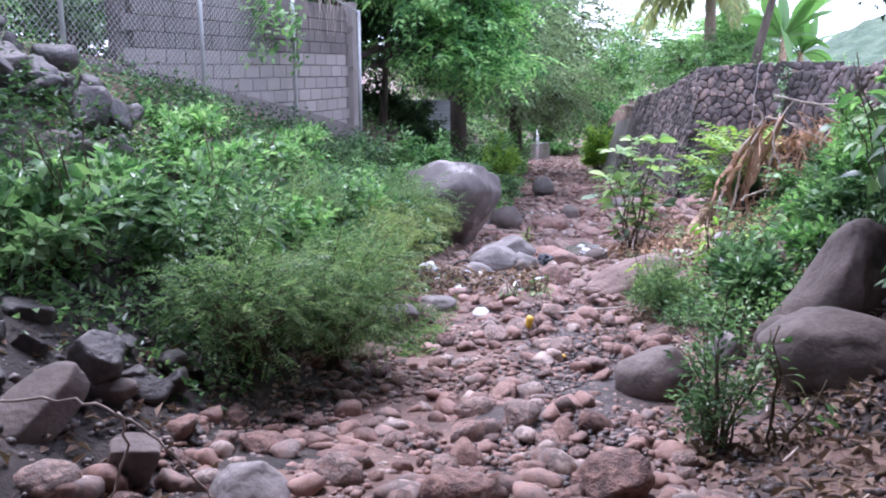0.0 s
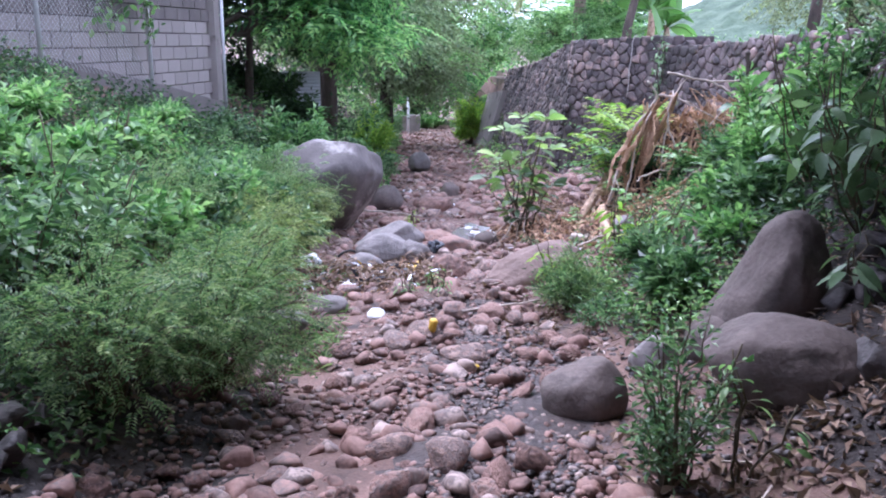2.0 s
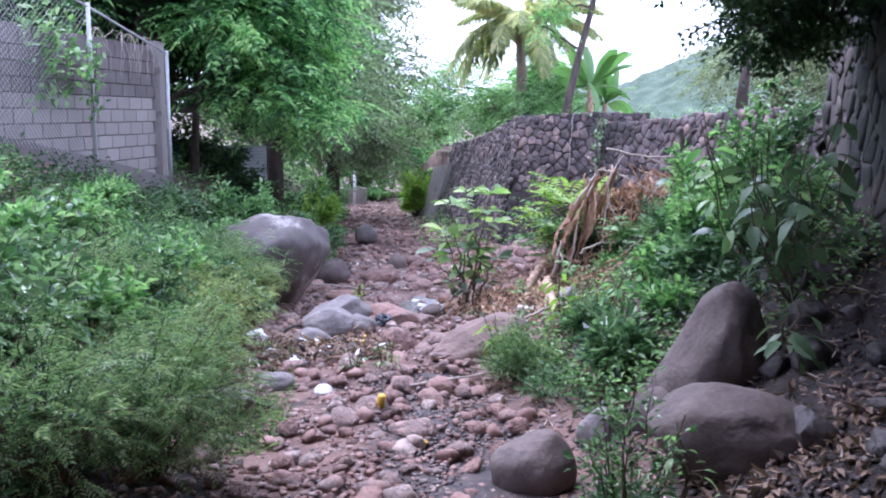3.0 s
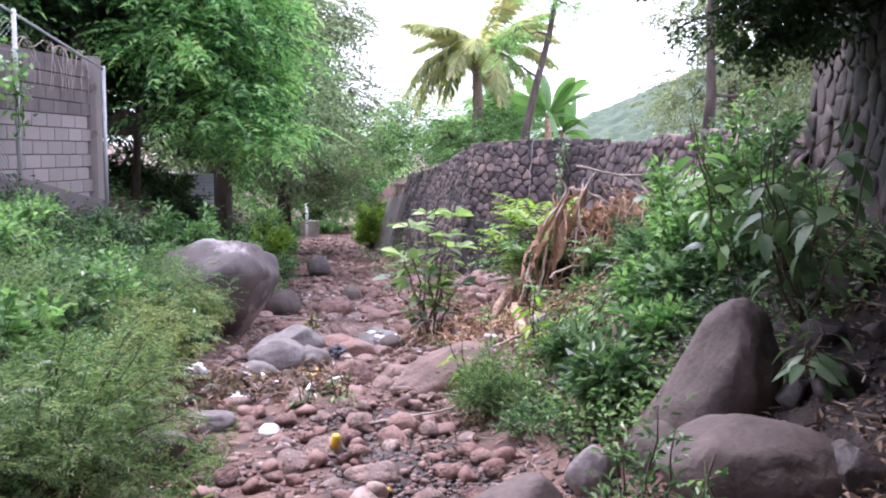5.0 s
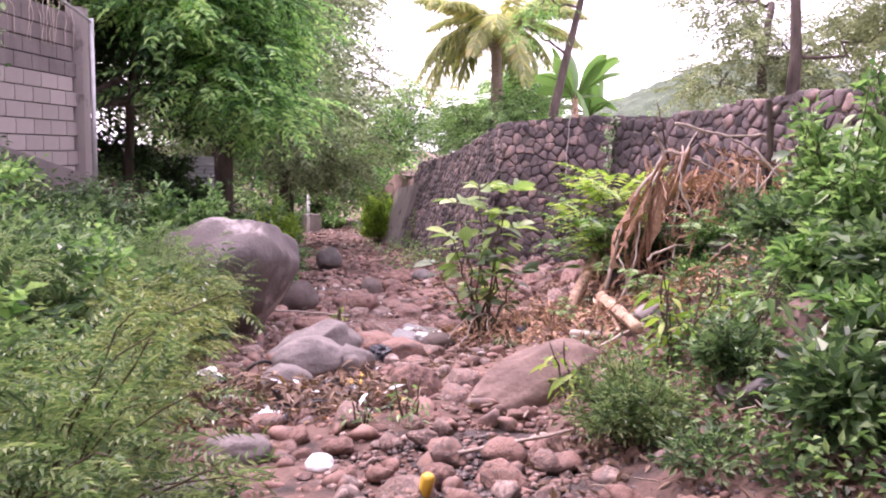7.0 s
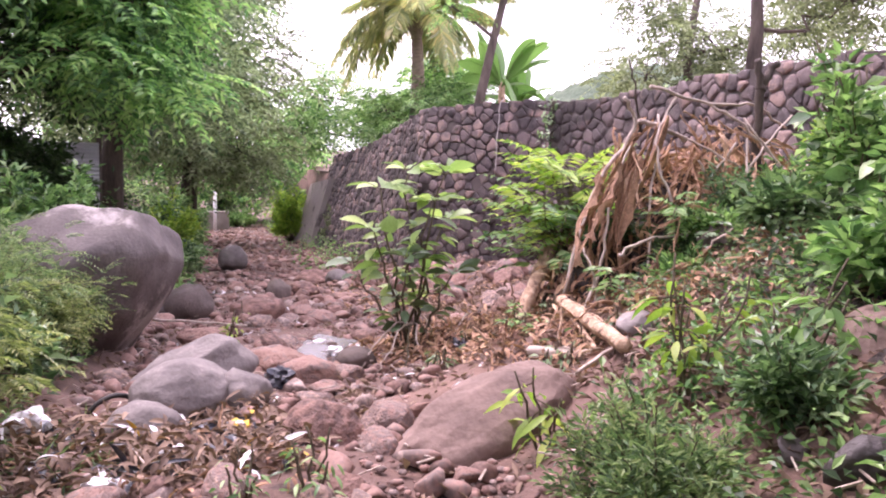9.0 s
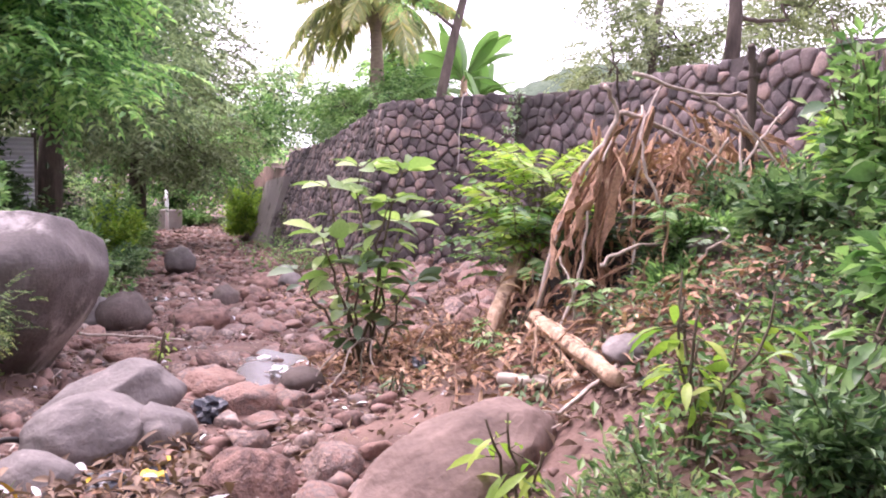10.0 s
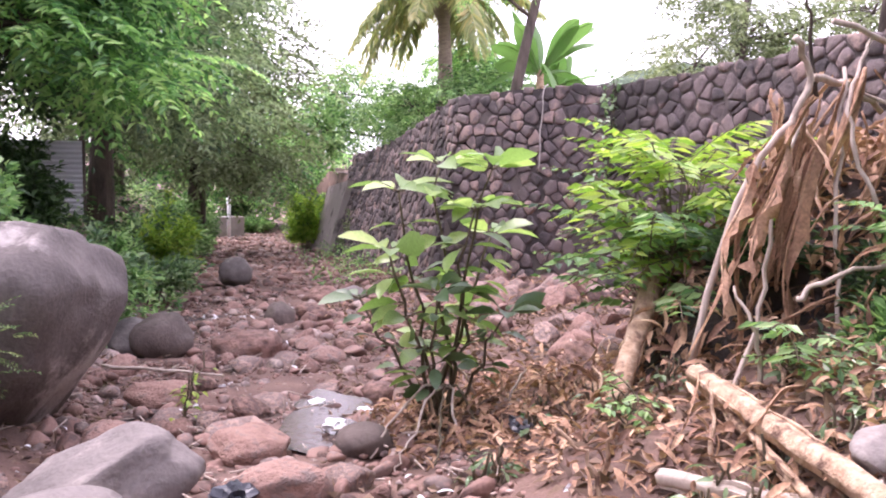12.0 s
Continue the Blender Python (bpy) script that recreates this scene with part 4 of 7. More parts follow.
placed = []
r = random.Random(21)
tries = 0
while len(placed) < 285 and tries < 5000:
    tries += 1
    x, y = bed_spot(r, 2.5, 17, 1.5)
    s = (0.04 + 0.12 * r.random() ** 1.9) * (0.85 + 0.03 * y)
    if any((x - a) ** 2 + (y - b) ** 2 < (0.8 * (c + s)) ** 2 for a, b, c in ROCKS) or any((x - a) ** 2 + (y - b) ** 2 < (0.85 * (c + s)) ** 2 for a, b, c in placed):
        continue
    placed.append((x, y, s))
    o = new("cobble", COBBLES[r.randrange(10)])
    o.location = (x, y, gz(x, y) + s * 0.22)
    o.scale = (s * r.uniform(1.0, 1.4), s, s * r.uniform(0.5, 0.8))
    o.rotation_euler = (r.gauss(0, 0.2), r.gauss(0, 0.2), r.uniform(0, 6.3))
    tagged(o, "reddish-brown rounded cobble in the stream bed", "stone", "cobbles of the stream bed")


def scatter_stones(name, units, count, y0, y1, s0, s1, label, seed, power, mat=None, spot=None):
    r = random.Random(seed)
    V, F, base = [], [], 0
    data = []
    for me in units:
        v = np.empty(len(me.vertices) * 3)
        me.vertices.foreach_get("co", v)
        data.append((v.reshape(-1, 3), np.array([p.vertices[:] for p in me.polygons])))
    for _ in range(count):
        x, y = spot(r) if spot else bed_spot(r, y0, y1, power, 1.3)
        s = s0 + (s1 - s0) * r.random() ** 2.2
        v, f = data[r.randrange(len(data))]
        a = r.uniform(0, 6.3)
        c, q = math.cos(a), math.sin(a)
        w = v * np.array([s * r.uniform(1, 1.5), s, s * r.uniform(0.5, 0.85)])
        w = np.stack([w[:, 0] * c - w[:, 1] * q + x, w[:, 0] * q + w[:, 1] * c + y, w[:, 2] + gz(x, y) + s * r.uniform(0.05, 0.35)], 1)
        V.append(w)
        F.append(f + base)
        base += len(v)
    ob = new(name, mesh_from(name, np.concatenate(V), np.concatenate(F), mat or M_REDSTUFF, True))
    return tagged(ob, label, "gravel", kind="stuff")


scatter_stones("river_stones", COBBLES, 3200, 2.4, 44, 0.018, 0.11, "small reddish and grey river stones strewn over the bed", 31, 1.5)
scatter_stones("river_stones", COBBLES, 1200, 15, 40, 0.03, 0.16, "pale reddish and grey stones of the far bed", 33, 0.8)
scatter_stones("gravel", GRAVEL, 26000, 2.3, 40, 0.006, 0.034, "fine reddish gravel and chips between the stones", 32, 1.8)


def low_side(r):
    """Along the wet side of the bed."""
    y = r.uniform(2.6, 8.2)
    return float(np.interp(y, [2, 4.5, 6, 8, 9], [0.4, 0.8, 1.1, 1.25, 1.4])) + r.gauss(0, 0.42), y


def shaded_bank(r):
    """The banks on both sides of the start, where rubble is darkened for shade."""
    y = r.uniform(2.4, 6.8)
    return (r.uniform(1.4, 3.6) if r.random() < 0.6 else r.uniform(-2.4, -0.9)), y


scatter_stones("dark_gravel", GRAVEL, 4000, 0, 0, 0.006, 0.03, "dark wet gravel and chips along the low side of the bed", 34, 1, M_DARKGRAVEL, low_side)
# bank rubble takes the dark gravel colour in place of shade
scatter_stones("dark_gravel", GRAVEL, 4500, 0, 0, 0.006, 0.035, "stony rubble on the banks, coloured dark for the shade there", 35, 1, M_DARKGRAVEL, shaded_bank)

# ------------------------------------------------------------- bushes of the banks
L_FEATHER = "dense feathery green bush arching over the edge of the bed"


def feather(x, y, size, stems, count, seed, lean=(0, 0), mat=None, L=0.04, label=L_FEATHER, low=0.3):
    return shrub("bush", (x, y, gz(x, y)), size, stems, int(count * 1.35), L, L * 0.3, mat or M_FEATHER, label, seed=seed, lean=lean, fuzz=0.06, bend=0.5, pairs=8, twig_len=0.16, tall=0.32, low=low, twig=0.005, aim=0.55)


def broad(x, y, size, seed, mat, L=0.1, stems=26, count=1500, label="broad-leaved green shrub on the bank below the fence", lean=(0, 0)):
    return shrub("bush", (x, y, gz(x, y)), size, stems, count, L, L * 0.52, mat, label, seed=seed, lean=lean, fuzz=0.07, tall=0.38, low=0.35, twig=0.006)


feather(-0.9, 6.0, (0.85, 0.9, 1.35), 110, 15000, 1, (0.25, -0.3), low=0.5)
feather(-1.35, 5.3, (0.75, 0.7, 1.15), 80, 8500, 2, (0.2, -0.3), low=0.55)
feather(-0.95, 7.7, (0.8, 0.9, 0.8), 70, 9000, 3, (0.25, 0), M_OLIVE)
feather(-0.85, 9.6, (0.9, 0.9, 0.7), 60, 8000, 4, (0.2, 0), M_OLIVE, 0.06)
feather(-0.6, 11.6, (0.7, 0.9, 0.75), 70, 9000, 5, (0.3, 0))
feather(-0.3, 11.75, (0.6, 0.5, 0.62), 50, 6000, 19, (0.1, 0), M_OLIVE)
feather(-0.75, 12.6, (0.55, 0.5, 0.8), 50, 6000, 29, (0.1, 0))
feather(-1.7, 8.6, (0.9, 0.9, 0.7), 50, 6000, 17)
for k, (x, y, h, m) in enumerate([(-0.75, 8.5, 0.75, 1), (-1.2, 9.2, 0.7, 0), (-1.5, 7.9, 0.9, 1), (-0.5, 10.6, 0.7, 0), (-1.1, 10.6, 0.75, 1)]):
    broad(x, y, (0.5, 0.5, h), 800 + k, M_BRIGHT if m else M_LEAF, 0.13, 18, 420, "broad-leaved weeds standing out of the feathery bushes")
feather(-0.2, 12.6, (0.5, 0.5, 0.7), 40, 5000, 18, (0.2, 0))
for k, (x, y, w, h, m, L) in enumerate([(-2.6, 5.0, 0.8, 0.8, M_LEAF, 0.12), (-2.6, 5.6, 0.8, 0.8, M_LEAF, 0.12), (-2.0, 6.2, 0.8, 0.9, M_LEAF, 0.12), (-2.8, 6.6, 0.6, 0.3, M_BRIGHT, 0.1), (-2.0, 7.2, 0.8, 0.9, M_LEAF, 0.11), (-2.5, 8.2, 0.8, 0.6, M_BRIGHT, 0.12), (-1.6, 9.4, 0.8, 0.6, M_LEAF, 0.1),
                                        (-3.0, 9.0, 0.8, 0.35, M_BRIGHT, 0.11), (-2.2, 10.4, 0.8, 0.4, M_BRIGHT, 0.1), (-1.4, 11.2, 0.8, 0.5, M_LEAF, 0.1), (-2.3, 12.2, 0.7, 0.28, M_BRIGHT, 0.1), (-1.1, 12.9, 0.8, 0.5, M_BRIGHT, 0.1), (-1.6, 14.3, 0.7, 0.45, M_LEAF, 0.1), (-0.6, 14.2, 0.7, 0.6, M_BRIGHT, 0.1), (-4.9, 8.6, 0.7, 2.2, M_LEAF, 0.14), (-4.6, 10.2, 0.7, 2.0, M_LEAF, 0.14), (-5.4, 7.2, 0.8, 2.4, M_LEAF, 0.15), (-4.2, 11.6, 0.5, 1.4, M_BRIGHT, 0.13), (-5.9, 9.6, 0.9, 3.0, M_SHADELEAF, 0.16), (-6.2, 7.0, 0.9, 3.0, M_SHADELEAF, 0.16), (-5.2, 12.0, 0.9, 3.0, M_SHADELEAF, 0.16)]):
    broad(x, y, (w, w, h), 100 + k, m, L, 22, 1000, lean=(0.15, -0.1))
broad(-0.35, 15.2, (0.8, 0.9, 1.5), 13, M_BRIGHT, 0.13, 40, 2600, "tall bright green shrub beside the block wall")
broad(0.35, 16.4, (0.8, 0.9, 1.1), 14, M_LEAF, 0.12, 40, 2600, "leafy shrub at the edge of the stream bed")
broad(0.6, 18.4, (0.9, 0.9, 1.0), 24, M_BRIGHT, 0.12, 40, 2600, "leafy shrub at the edge of the stream bed")
broad(1.2, 20.8, (1.0, 1.2, 1.1), 15, M_LEAF, 0.13, 40, 2600, "leafy shrub at the edge of the stream bed")
broad(1.7, 24.5, (0.8, 1.0, 1.7), 16, M_YELLOWLEAF, 0.14, 50, 3400, "bright yellow-green shrub under the trees")
broad(2.2, 29.0, (1.0, 1.3, 1.5), 25, M_BRIGHT, 0.16, 50, 3000, "bright green shrub under the trees")
for k, (x, y, h) in enumerate([(3.0, 35.5, 1.6), (2.3, 32.0, 1.4), (7.4, 37.5, 1.8), (8.3, 42.0, 2.0), (5.8, 47.0, 1.8), (3.4, 42.5, 1.6), (1.6, 27.5, 1.2), (6.0, 43.5, 0.9)]):
    broad(x, y, (1.2, 1.2, h), 180 + k, M_BRIGHT if k % 2 else M_LEAF, 0.19, 40, 2400, "leafy shrub at the far end of the stream bed")
broad(6.3, 33.5, (0.8, 1.0, 2.4), 26, M_YELLOWLEAF, 0.16, 50, 3400, "bright green shrub at the end of the wall")
broad(6.9, 29.5, (0.5, 1.0, 1.3), 27, M_PALETREE, 0.12, 40, 2600, "pale creeper hanging over the end of the wall")
# right bank
shrub("bush", (1.5, 4.15, gz(1.5, 4.15)), (0.34, 0.32, 0.95), 24, 1000, 0.06, 0.024, M_LEAF, "small dark-stemmed green shrub on the gravel", seed=20, fuzz=0.05, tall=0.35)
shrub("bush", (2.15, 7.55, gz(2.15, 7.55)), (0.5, 0.45, 0.55), 70, 5200, 0.055, 0.016, M_FEATHER, "dense small-leaved bush on the edge of the bed", seed=21, fuzz=0.06, tall=0.3)
shrub("bush", (2.75, 7.5, gz(2.75, 7.5)), (0.32, 0.32, 0.42), 36, 1300, 0.075, 0.03, M_LEAF, "low leafy bush on the edge of the bank", seed=22, fuzz=0.06, tall=0.35)
shrub("bush", (2.1, 6.75, gz(2.1, 6.75)), (0.3, 0.3, 0.22), 26, 600, 0.06, 0.024, M_LEAF, "low small-leaved weeds on the edge of the bed", seed=23, fuzz=0.05, tall=0.3)
for k, (x, y, w, h, m) in enumerate([(3.2, 6.9, 0.4, 0.4, M_BRIGHT), (3.6, 7.2, 0.45, 0.6, M_LEAF), (4.2, 8.0, 0.6, 0.8, M_BRIGHT), (4.4, 8.65, 0.5, 1.3, M_BRIGHT), (4.8, 8.5, 0.5, 1.4, M_BRIGHT), (3.7, 7.8, 0.5, 0.4, M_BRIGHT), (4.6, 7.5, 0.5, 0.9, M_LEAF), (5.2, 9.3, 0.5, 0.5, M_YELLOWLEAF), (2.55, 6.4, 0.35, 0.45, M_LEAF), (5.3, 8.5, 0.5, 1.3, M_LEAF), (4.0, 7.0, 0.5, 1.0, M_LEAF), (4.5, 9.2, 0.4, 0.35, M_LEAF), (5.8, 9.6, 0.6, 0.5, M_BRIGHT)]):
    broad(x, y, (w, w, h), 130 + k, m, 0.115, 22, 800, "leafy creeping shrub on the bank beside the abutment")

# ------------------------------------------------------------- trees
tree("tree", (-2.3, 19.0, gz(-2.3, 19)), [(0, 0, -0.2), (0.05, 0, 1.2), (-0.1, 0.1, 2.6), (0.2, 0, 4.4), (0.3, 0, 6)], 0.26,
     [(2.2, -1.0, 3.9, 1.2), (2.9, -0.4, 2.4, 1.0), (1.0, -1.6, 5.0, 1.1), (2.6, 0, 3.3, 1.2), (-1.6, -0.5, 5.2, 1.3), (1.4, 0.5, 6.4, 1.8), (3.1, 0.4, 1.3, 0.8), (-0.2, -0.6, 5.5, 1.3), (3.2, 0.2, 4.8, 1.3), (1.7, -1.4, 2.9, 0.8), (2.3, -0.6, 1.6, 0.7)], 46000, 0.2, 0.08, M_TREELEAF, "large dark-trunked tree with feathery green boughs behind the block wall", 50, clump=0.7, hang=-0.2, pairs=6, flat=0.6)
# trees behind the wall, leaf colour darkened to stand for the shade there
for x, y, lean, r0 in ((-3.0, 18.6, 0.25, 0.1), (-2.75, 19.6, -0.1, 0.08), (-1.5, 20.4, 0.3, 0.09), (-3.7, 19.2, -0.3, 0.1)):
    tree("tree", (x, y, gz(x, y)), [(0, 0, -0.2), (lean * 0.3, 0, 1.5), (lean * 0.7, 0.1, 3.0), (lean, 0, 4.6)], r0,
         [(lean, 0, 4.4, 1.0), (lean + 0.7, 0.4, 3.8, 0.9), (lean - 0.8, 0.2, 3.6, 0.9), (lean, 1.0, 2.6, 0.9)], 5000, 0.18, 0.07, M_SHADELEAF, "slim dark-stemmed tree in the shade behind the block wall", int(100 * (x + 9)), clump=0.6)
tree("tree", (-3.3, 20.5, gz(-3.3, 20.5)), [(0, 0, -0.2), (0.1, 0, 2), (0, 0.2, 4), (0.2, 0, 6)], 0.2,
     [(-0.8, -1, 5.0, 1.8), (1.0, 0, 5.6, 1.8), (0, 0, 7.4, 2.0), (-2.2, 0, 4.2, 1.5), (0.6, 0.5, 4.0, 1.6), (-1.0, 0.5, 2.8, 1.3)], 32000, 0.2, 0.09, M_SHADELEAF, "dark tree behind the block wall", 51, clump=0.7)
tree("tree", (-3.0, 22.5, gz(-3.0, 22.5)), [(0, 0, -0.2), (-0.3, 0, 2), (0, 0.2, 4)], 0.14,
     [(0.4, -0.5, 3.0, 1.5), (-1.6, 0, 3.0, 1.6), (1.8, 0.4, 3.8, 1.6), (0, 0, 1.4, 1.2), (-3.4, 0.3, 2.2, 1.5), (-3.0, 0.4, 4.6, 1.8), (1.0, 1.0, 5.4, 1.8), (3.0, 1.0, 2.2, 1.2)], 34000, 0.22, 0.1, M_SHADELEAF, "slim dark tree in the shade behind the block wall", 61, clump=0.7)
tree("tree", (-6.0, 17.5, gz(-6, 17.5)), [(0, 0, -0.2), (0.2, 0, 2), (0, 0.2, 4), (0.3, 0, 6)], 0.2,
     [(-0.8, -1, 4.0, 1.8), (1.4, -1, 4.2, 1.6), (0, 0, 6.4, 2.2), (-2.2, -2, 3.2, 1.5), (2.6, -0.5, 3.2, 1.2)], 16000, 0.19, 0.07, M_TREELEAF, "leafy tree behind the fence", 52, clump=0.7)
tree("tree", (-7.8, 15.8, gz(-7.8, 15.8)), [(0, 0, -0.2), (0.2, 0, 1.5), (0, 0.2, 3), (0.3, 0, 5)], 0.2,
     [(1.6, -1, 1.4, 1.3), (0.6, 0, 2.8, 1.6), (-1.4, -1, 1.8, 1.6), (2.2, 0, 3.2, 1.4), (-2.6, -2, 3.4, 1.8), (1.0, -2.5, 0.8, 1.2)], 15000, 0.19, 0.08, M_SHADELEAF, "dark leafy tree in the yard behind the fence", 66, clump=0.7)
tree("tree", (-7.0, 13.0, gz(-7, 13)), [(0, 0, -0.2), (0.2, 0, 1.5), (0, 0.2, 3), (0.3, 0, 5)], 0.18,
     [(0.8, -1, 1.6, 1.3), (1.0, 1, 2.6, 1.4), (-0.4, 0, 3.6, 1.6), (0.8, -3, 1.8, 1.4), (1.2, -2, 3.2, 1.4)], 14000, 0.15, 0.06, M_TREELEAF, "leafy tree close behind the chain-link fence", 62, clump=0.6)
tree("tree", (0.4, 25.5, gz(0.4, 25.5)), [(0, 0, -0.2), (0.1, 0, 2), (0.3, 0.2, 4), (0.2, 0, 6.5)], 0.26,
     [(1.2, -1, 3.0, 1.4), (1.6, 0, 4.8, 1.8), (-0.8, 0, 6.0, 2.0), (0.6, 0, 7.6, 2.0), (2.2, 0.5, 3.0, 1.2), (-1.6, -0.5, 3.6, 1.5)], 22000, 0.2, 0.08, M_STREAMTREE, "tall grey-green tree beside the stream", 53, clump=0.8)
tree("tree", (2.8, 33, gz(2.8, 33)), [(0, 0, -0.2), (0.1, 0, 2), (0.3, 0.2, 5), (0.2, 0, 8)], 0.3,
     [(0.6, -1, 4.0, 2.2), (1.7, 0, 6.0, 2.0), (-1.6, 0, 7.4, 2.4), (1.2, 0, 8.6, 1.9), (-2.5, 0, 4.5, 2.2), (1.6, -0.6, 3.0, 1.5)], 24000, 0.26, 0.1, M_PALETREE, "tall pale-leaved tree beside the stream", 54, clump=0.9)
tree("tree", (0.5, 36, gz(0.5, 36)), [(0, 0, -0.2), (0.1, 0, 3), (0.3, 0.2, 6), (0.2, 0, 10)], 0.3,
     [(0.6, -1, 8.0, 2.6), (2.7, 0, 10.0, 2.2), (-2.6, 0, 9.4, 2.8), (3.4, 0.5, 7.6, 1.9), (1.0, 0, 12, 2.2)], 18000, 0.3, 0.12, M_STREAMTREE, "tall grey-green tree rising above the others", 63, clump=1.0)
tree("tree", (6.0, 48, gz(6.0, 48)), [(0, 0, -0.2), (0.1, 0, 2), (0.3, 0.2, 5), (0.2, 0, 7)], 0.3,
     [(0.5, -1, 2.4, 2.4), (2.6, 0, 3.6, 2.4), (-2.6, 0, 4.4, 2.8), (0.8, 0, 5.6, 2.4), (-5, 0, 5.5, 3.0), (-4, 0, 2.5, 2.6), (3.5, 0.5, 1.6, 1.8)], 22000, 0.34, 0.14, M_TREELEAF, "green trees closing the far end of the stream", 55, clump=1.1)
tree("tree", (11.5, 40, gz(11.5, 40)), [(0, 0, -0.2), (0.1, 0, 1.5), (0.3, 0.2, 3)], 0.22,
     [(0.5, -1, 2.4, 1.8), (-2.4, 0, 3.0, 1.7), (2.6, 0, 2.6, 1.8), (-3.6, -1, 1.8, 1.5)], 13000, 0.27, 0.11, M_BRIGHT, "low bright green tree beyond the wall", 56, clump=0.9)
tree("tree", (8.3, 26.0, gz(8.3, 26.0)), [(0, 0, -0.2), (0.1, 0, 0.6), (0.1, 0.2, 1.2)], 0.12,
     [(0.0, -0.5, 0.9, 0.8), (-0.5, 1.5, 1.0, 0.9), (0.9, 0.4, 1.4, 0.9), (-0.5, 3, 0.8, 0.8), (0.5, -1.3, 0.6, 0.6)], 12000, 0.13, 0.06, M_BRIGHT, "round green bush behind the wall", 57, clump=0.4)
tree("tree", (9.8, 28.6, gz(9.8, 28.6)), [(0, 0, -0.2), (0.1, 0, 1.2), (0.1, 0.2, 2.2)], 0.14,
     [(-0.3, -0.5, 1.9, 1.0), (0.9, 0, 2.2, 1.0), (0.2, 0.4, 2.8, 0.9)], 6000, 0.16, 0.07, M_TREELEAF, "dark green bush behind the palm", 64, clump=0.5)
tree("tree", (7.9, 13.4, gz(7.9, 13.4)), [(0, 0, -0.2), (0.05, 0, 1.0), (0.0, 0.1, 2.4), (0.2, 0, 4.4)], 0.1,
     [(0.9, 0, 3.6, 0.9), (1.6, -1, 2.4, 1.0), (2.1, 0.4, 1.6, 1.0), (2.6, -1.2, 2.4, 1.0), (1.0, -0.6, 4.2, 0.9)], 14000, 0.11, 0.05, M_PALETREE, "slim dark-trunked tree standing behind the wall", 58, clump=0.4)
tree("tree", (19.5, 29.0, 1.0), [(0, 0, -0.2), (0.05, 0, 1.5), (0.0, 0.1, 3.4), (0.2, 0, 5.4)], 0.25,
     [(-1.0, 1.0, 2.6, 1.7), (0.8, 0, 4.0, 2.0), (1.8, -1, 2.2, 1.8), (0.2, 1.9, 5.8, 2.0), (3.4, -1.8, 4.2, 2.2), (3.9, -2.6, 1.8, 2.0), (-0.3, -1, 1.2, 1.3)], 18000, 0.24, 0.1, M_PALETREE, "pale hazy-leaved tree in the garden behind the wall", 65, clump=0.8)
# shrubs whose leaf colour is darkened as tree shade
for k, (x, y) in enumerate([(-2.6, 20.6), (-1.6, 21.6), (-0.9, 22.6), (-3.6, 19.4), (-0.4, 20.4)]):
    broad(x, y, (0.8, 0.8, 1.3), 170 + k, M_SHADELEAF, 0.15, 34, 1800, "shrub beneath the trees, leaves coloured dark for the shade")
# crown masses above the bough are unseen, added to shade the right bank
tree("tree", (7.4, 6.4, 1.2), [(0, 0, -0.2), (-0.3, 0, 1.5), (-0.8, 0.1, 2.6), (-1.6, 0.2, 3.1)], 0.2,
     [(-3.6, 0.4, 1.1, 0.4), (-2.9, 0.6, 1.3, 0.45), (-2.5, 0.1, 1.8, 0.6), (-3.9, -0.2, 1.5, 0.5), (-4.3, 0.5, 1.6, 0.35), (-3.3, 0.3, 1.6, 0.55), (-3.0, -0.4, 1.9, 0.6), (-3.2, -1.2, 2.7, 1.1), (-2.2, 0.4, 3.1, 1.2), (-4.2, -0.6, 2.9, 1.0), (-4.8, 0.6, 2.8, 0.8), (-3.4, 0.9, 3.2, 1.1)], 60000, 0.08, 0.045, M_SHADELEAF, "tree with a dark bough hanging over the bank", 59, clump=0.22, pairs=4)


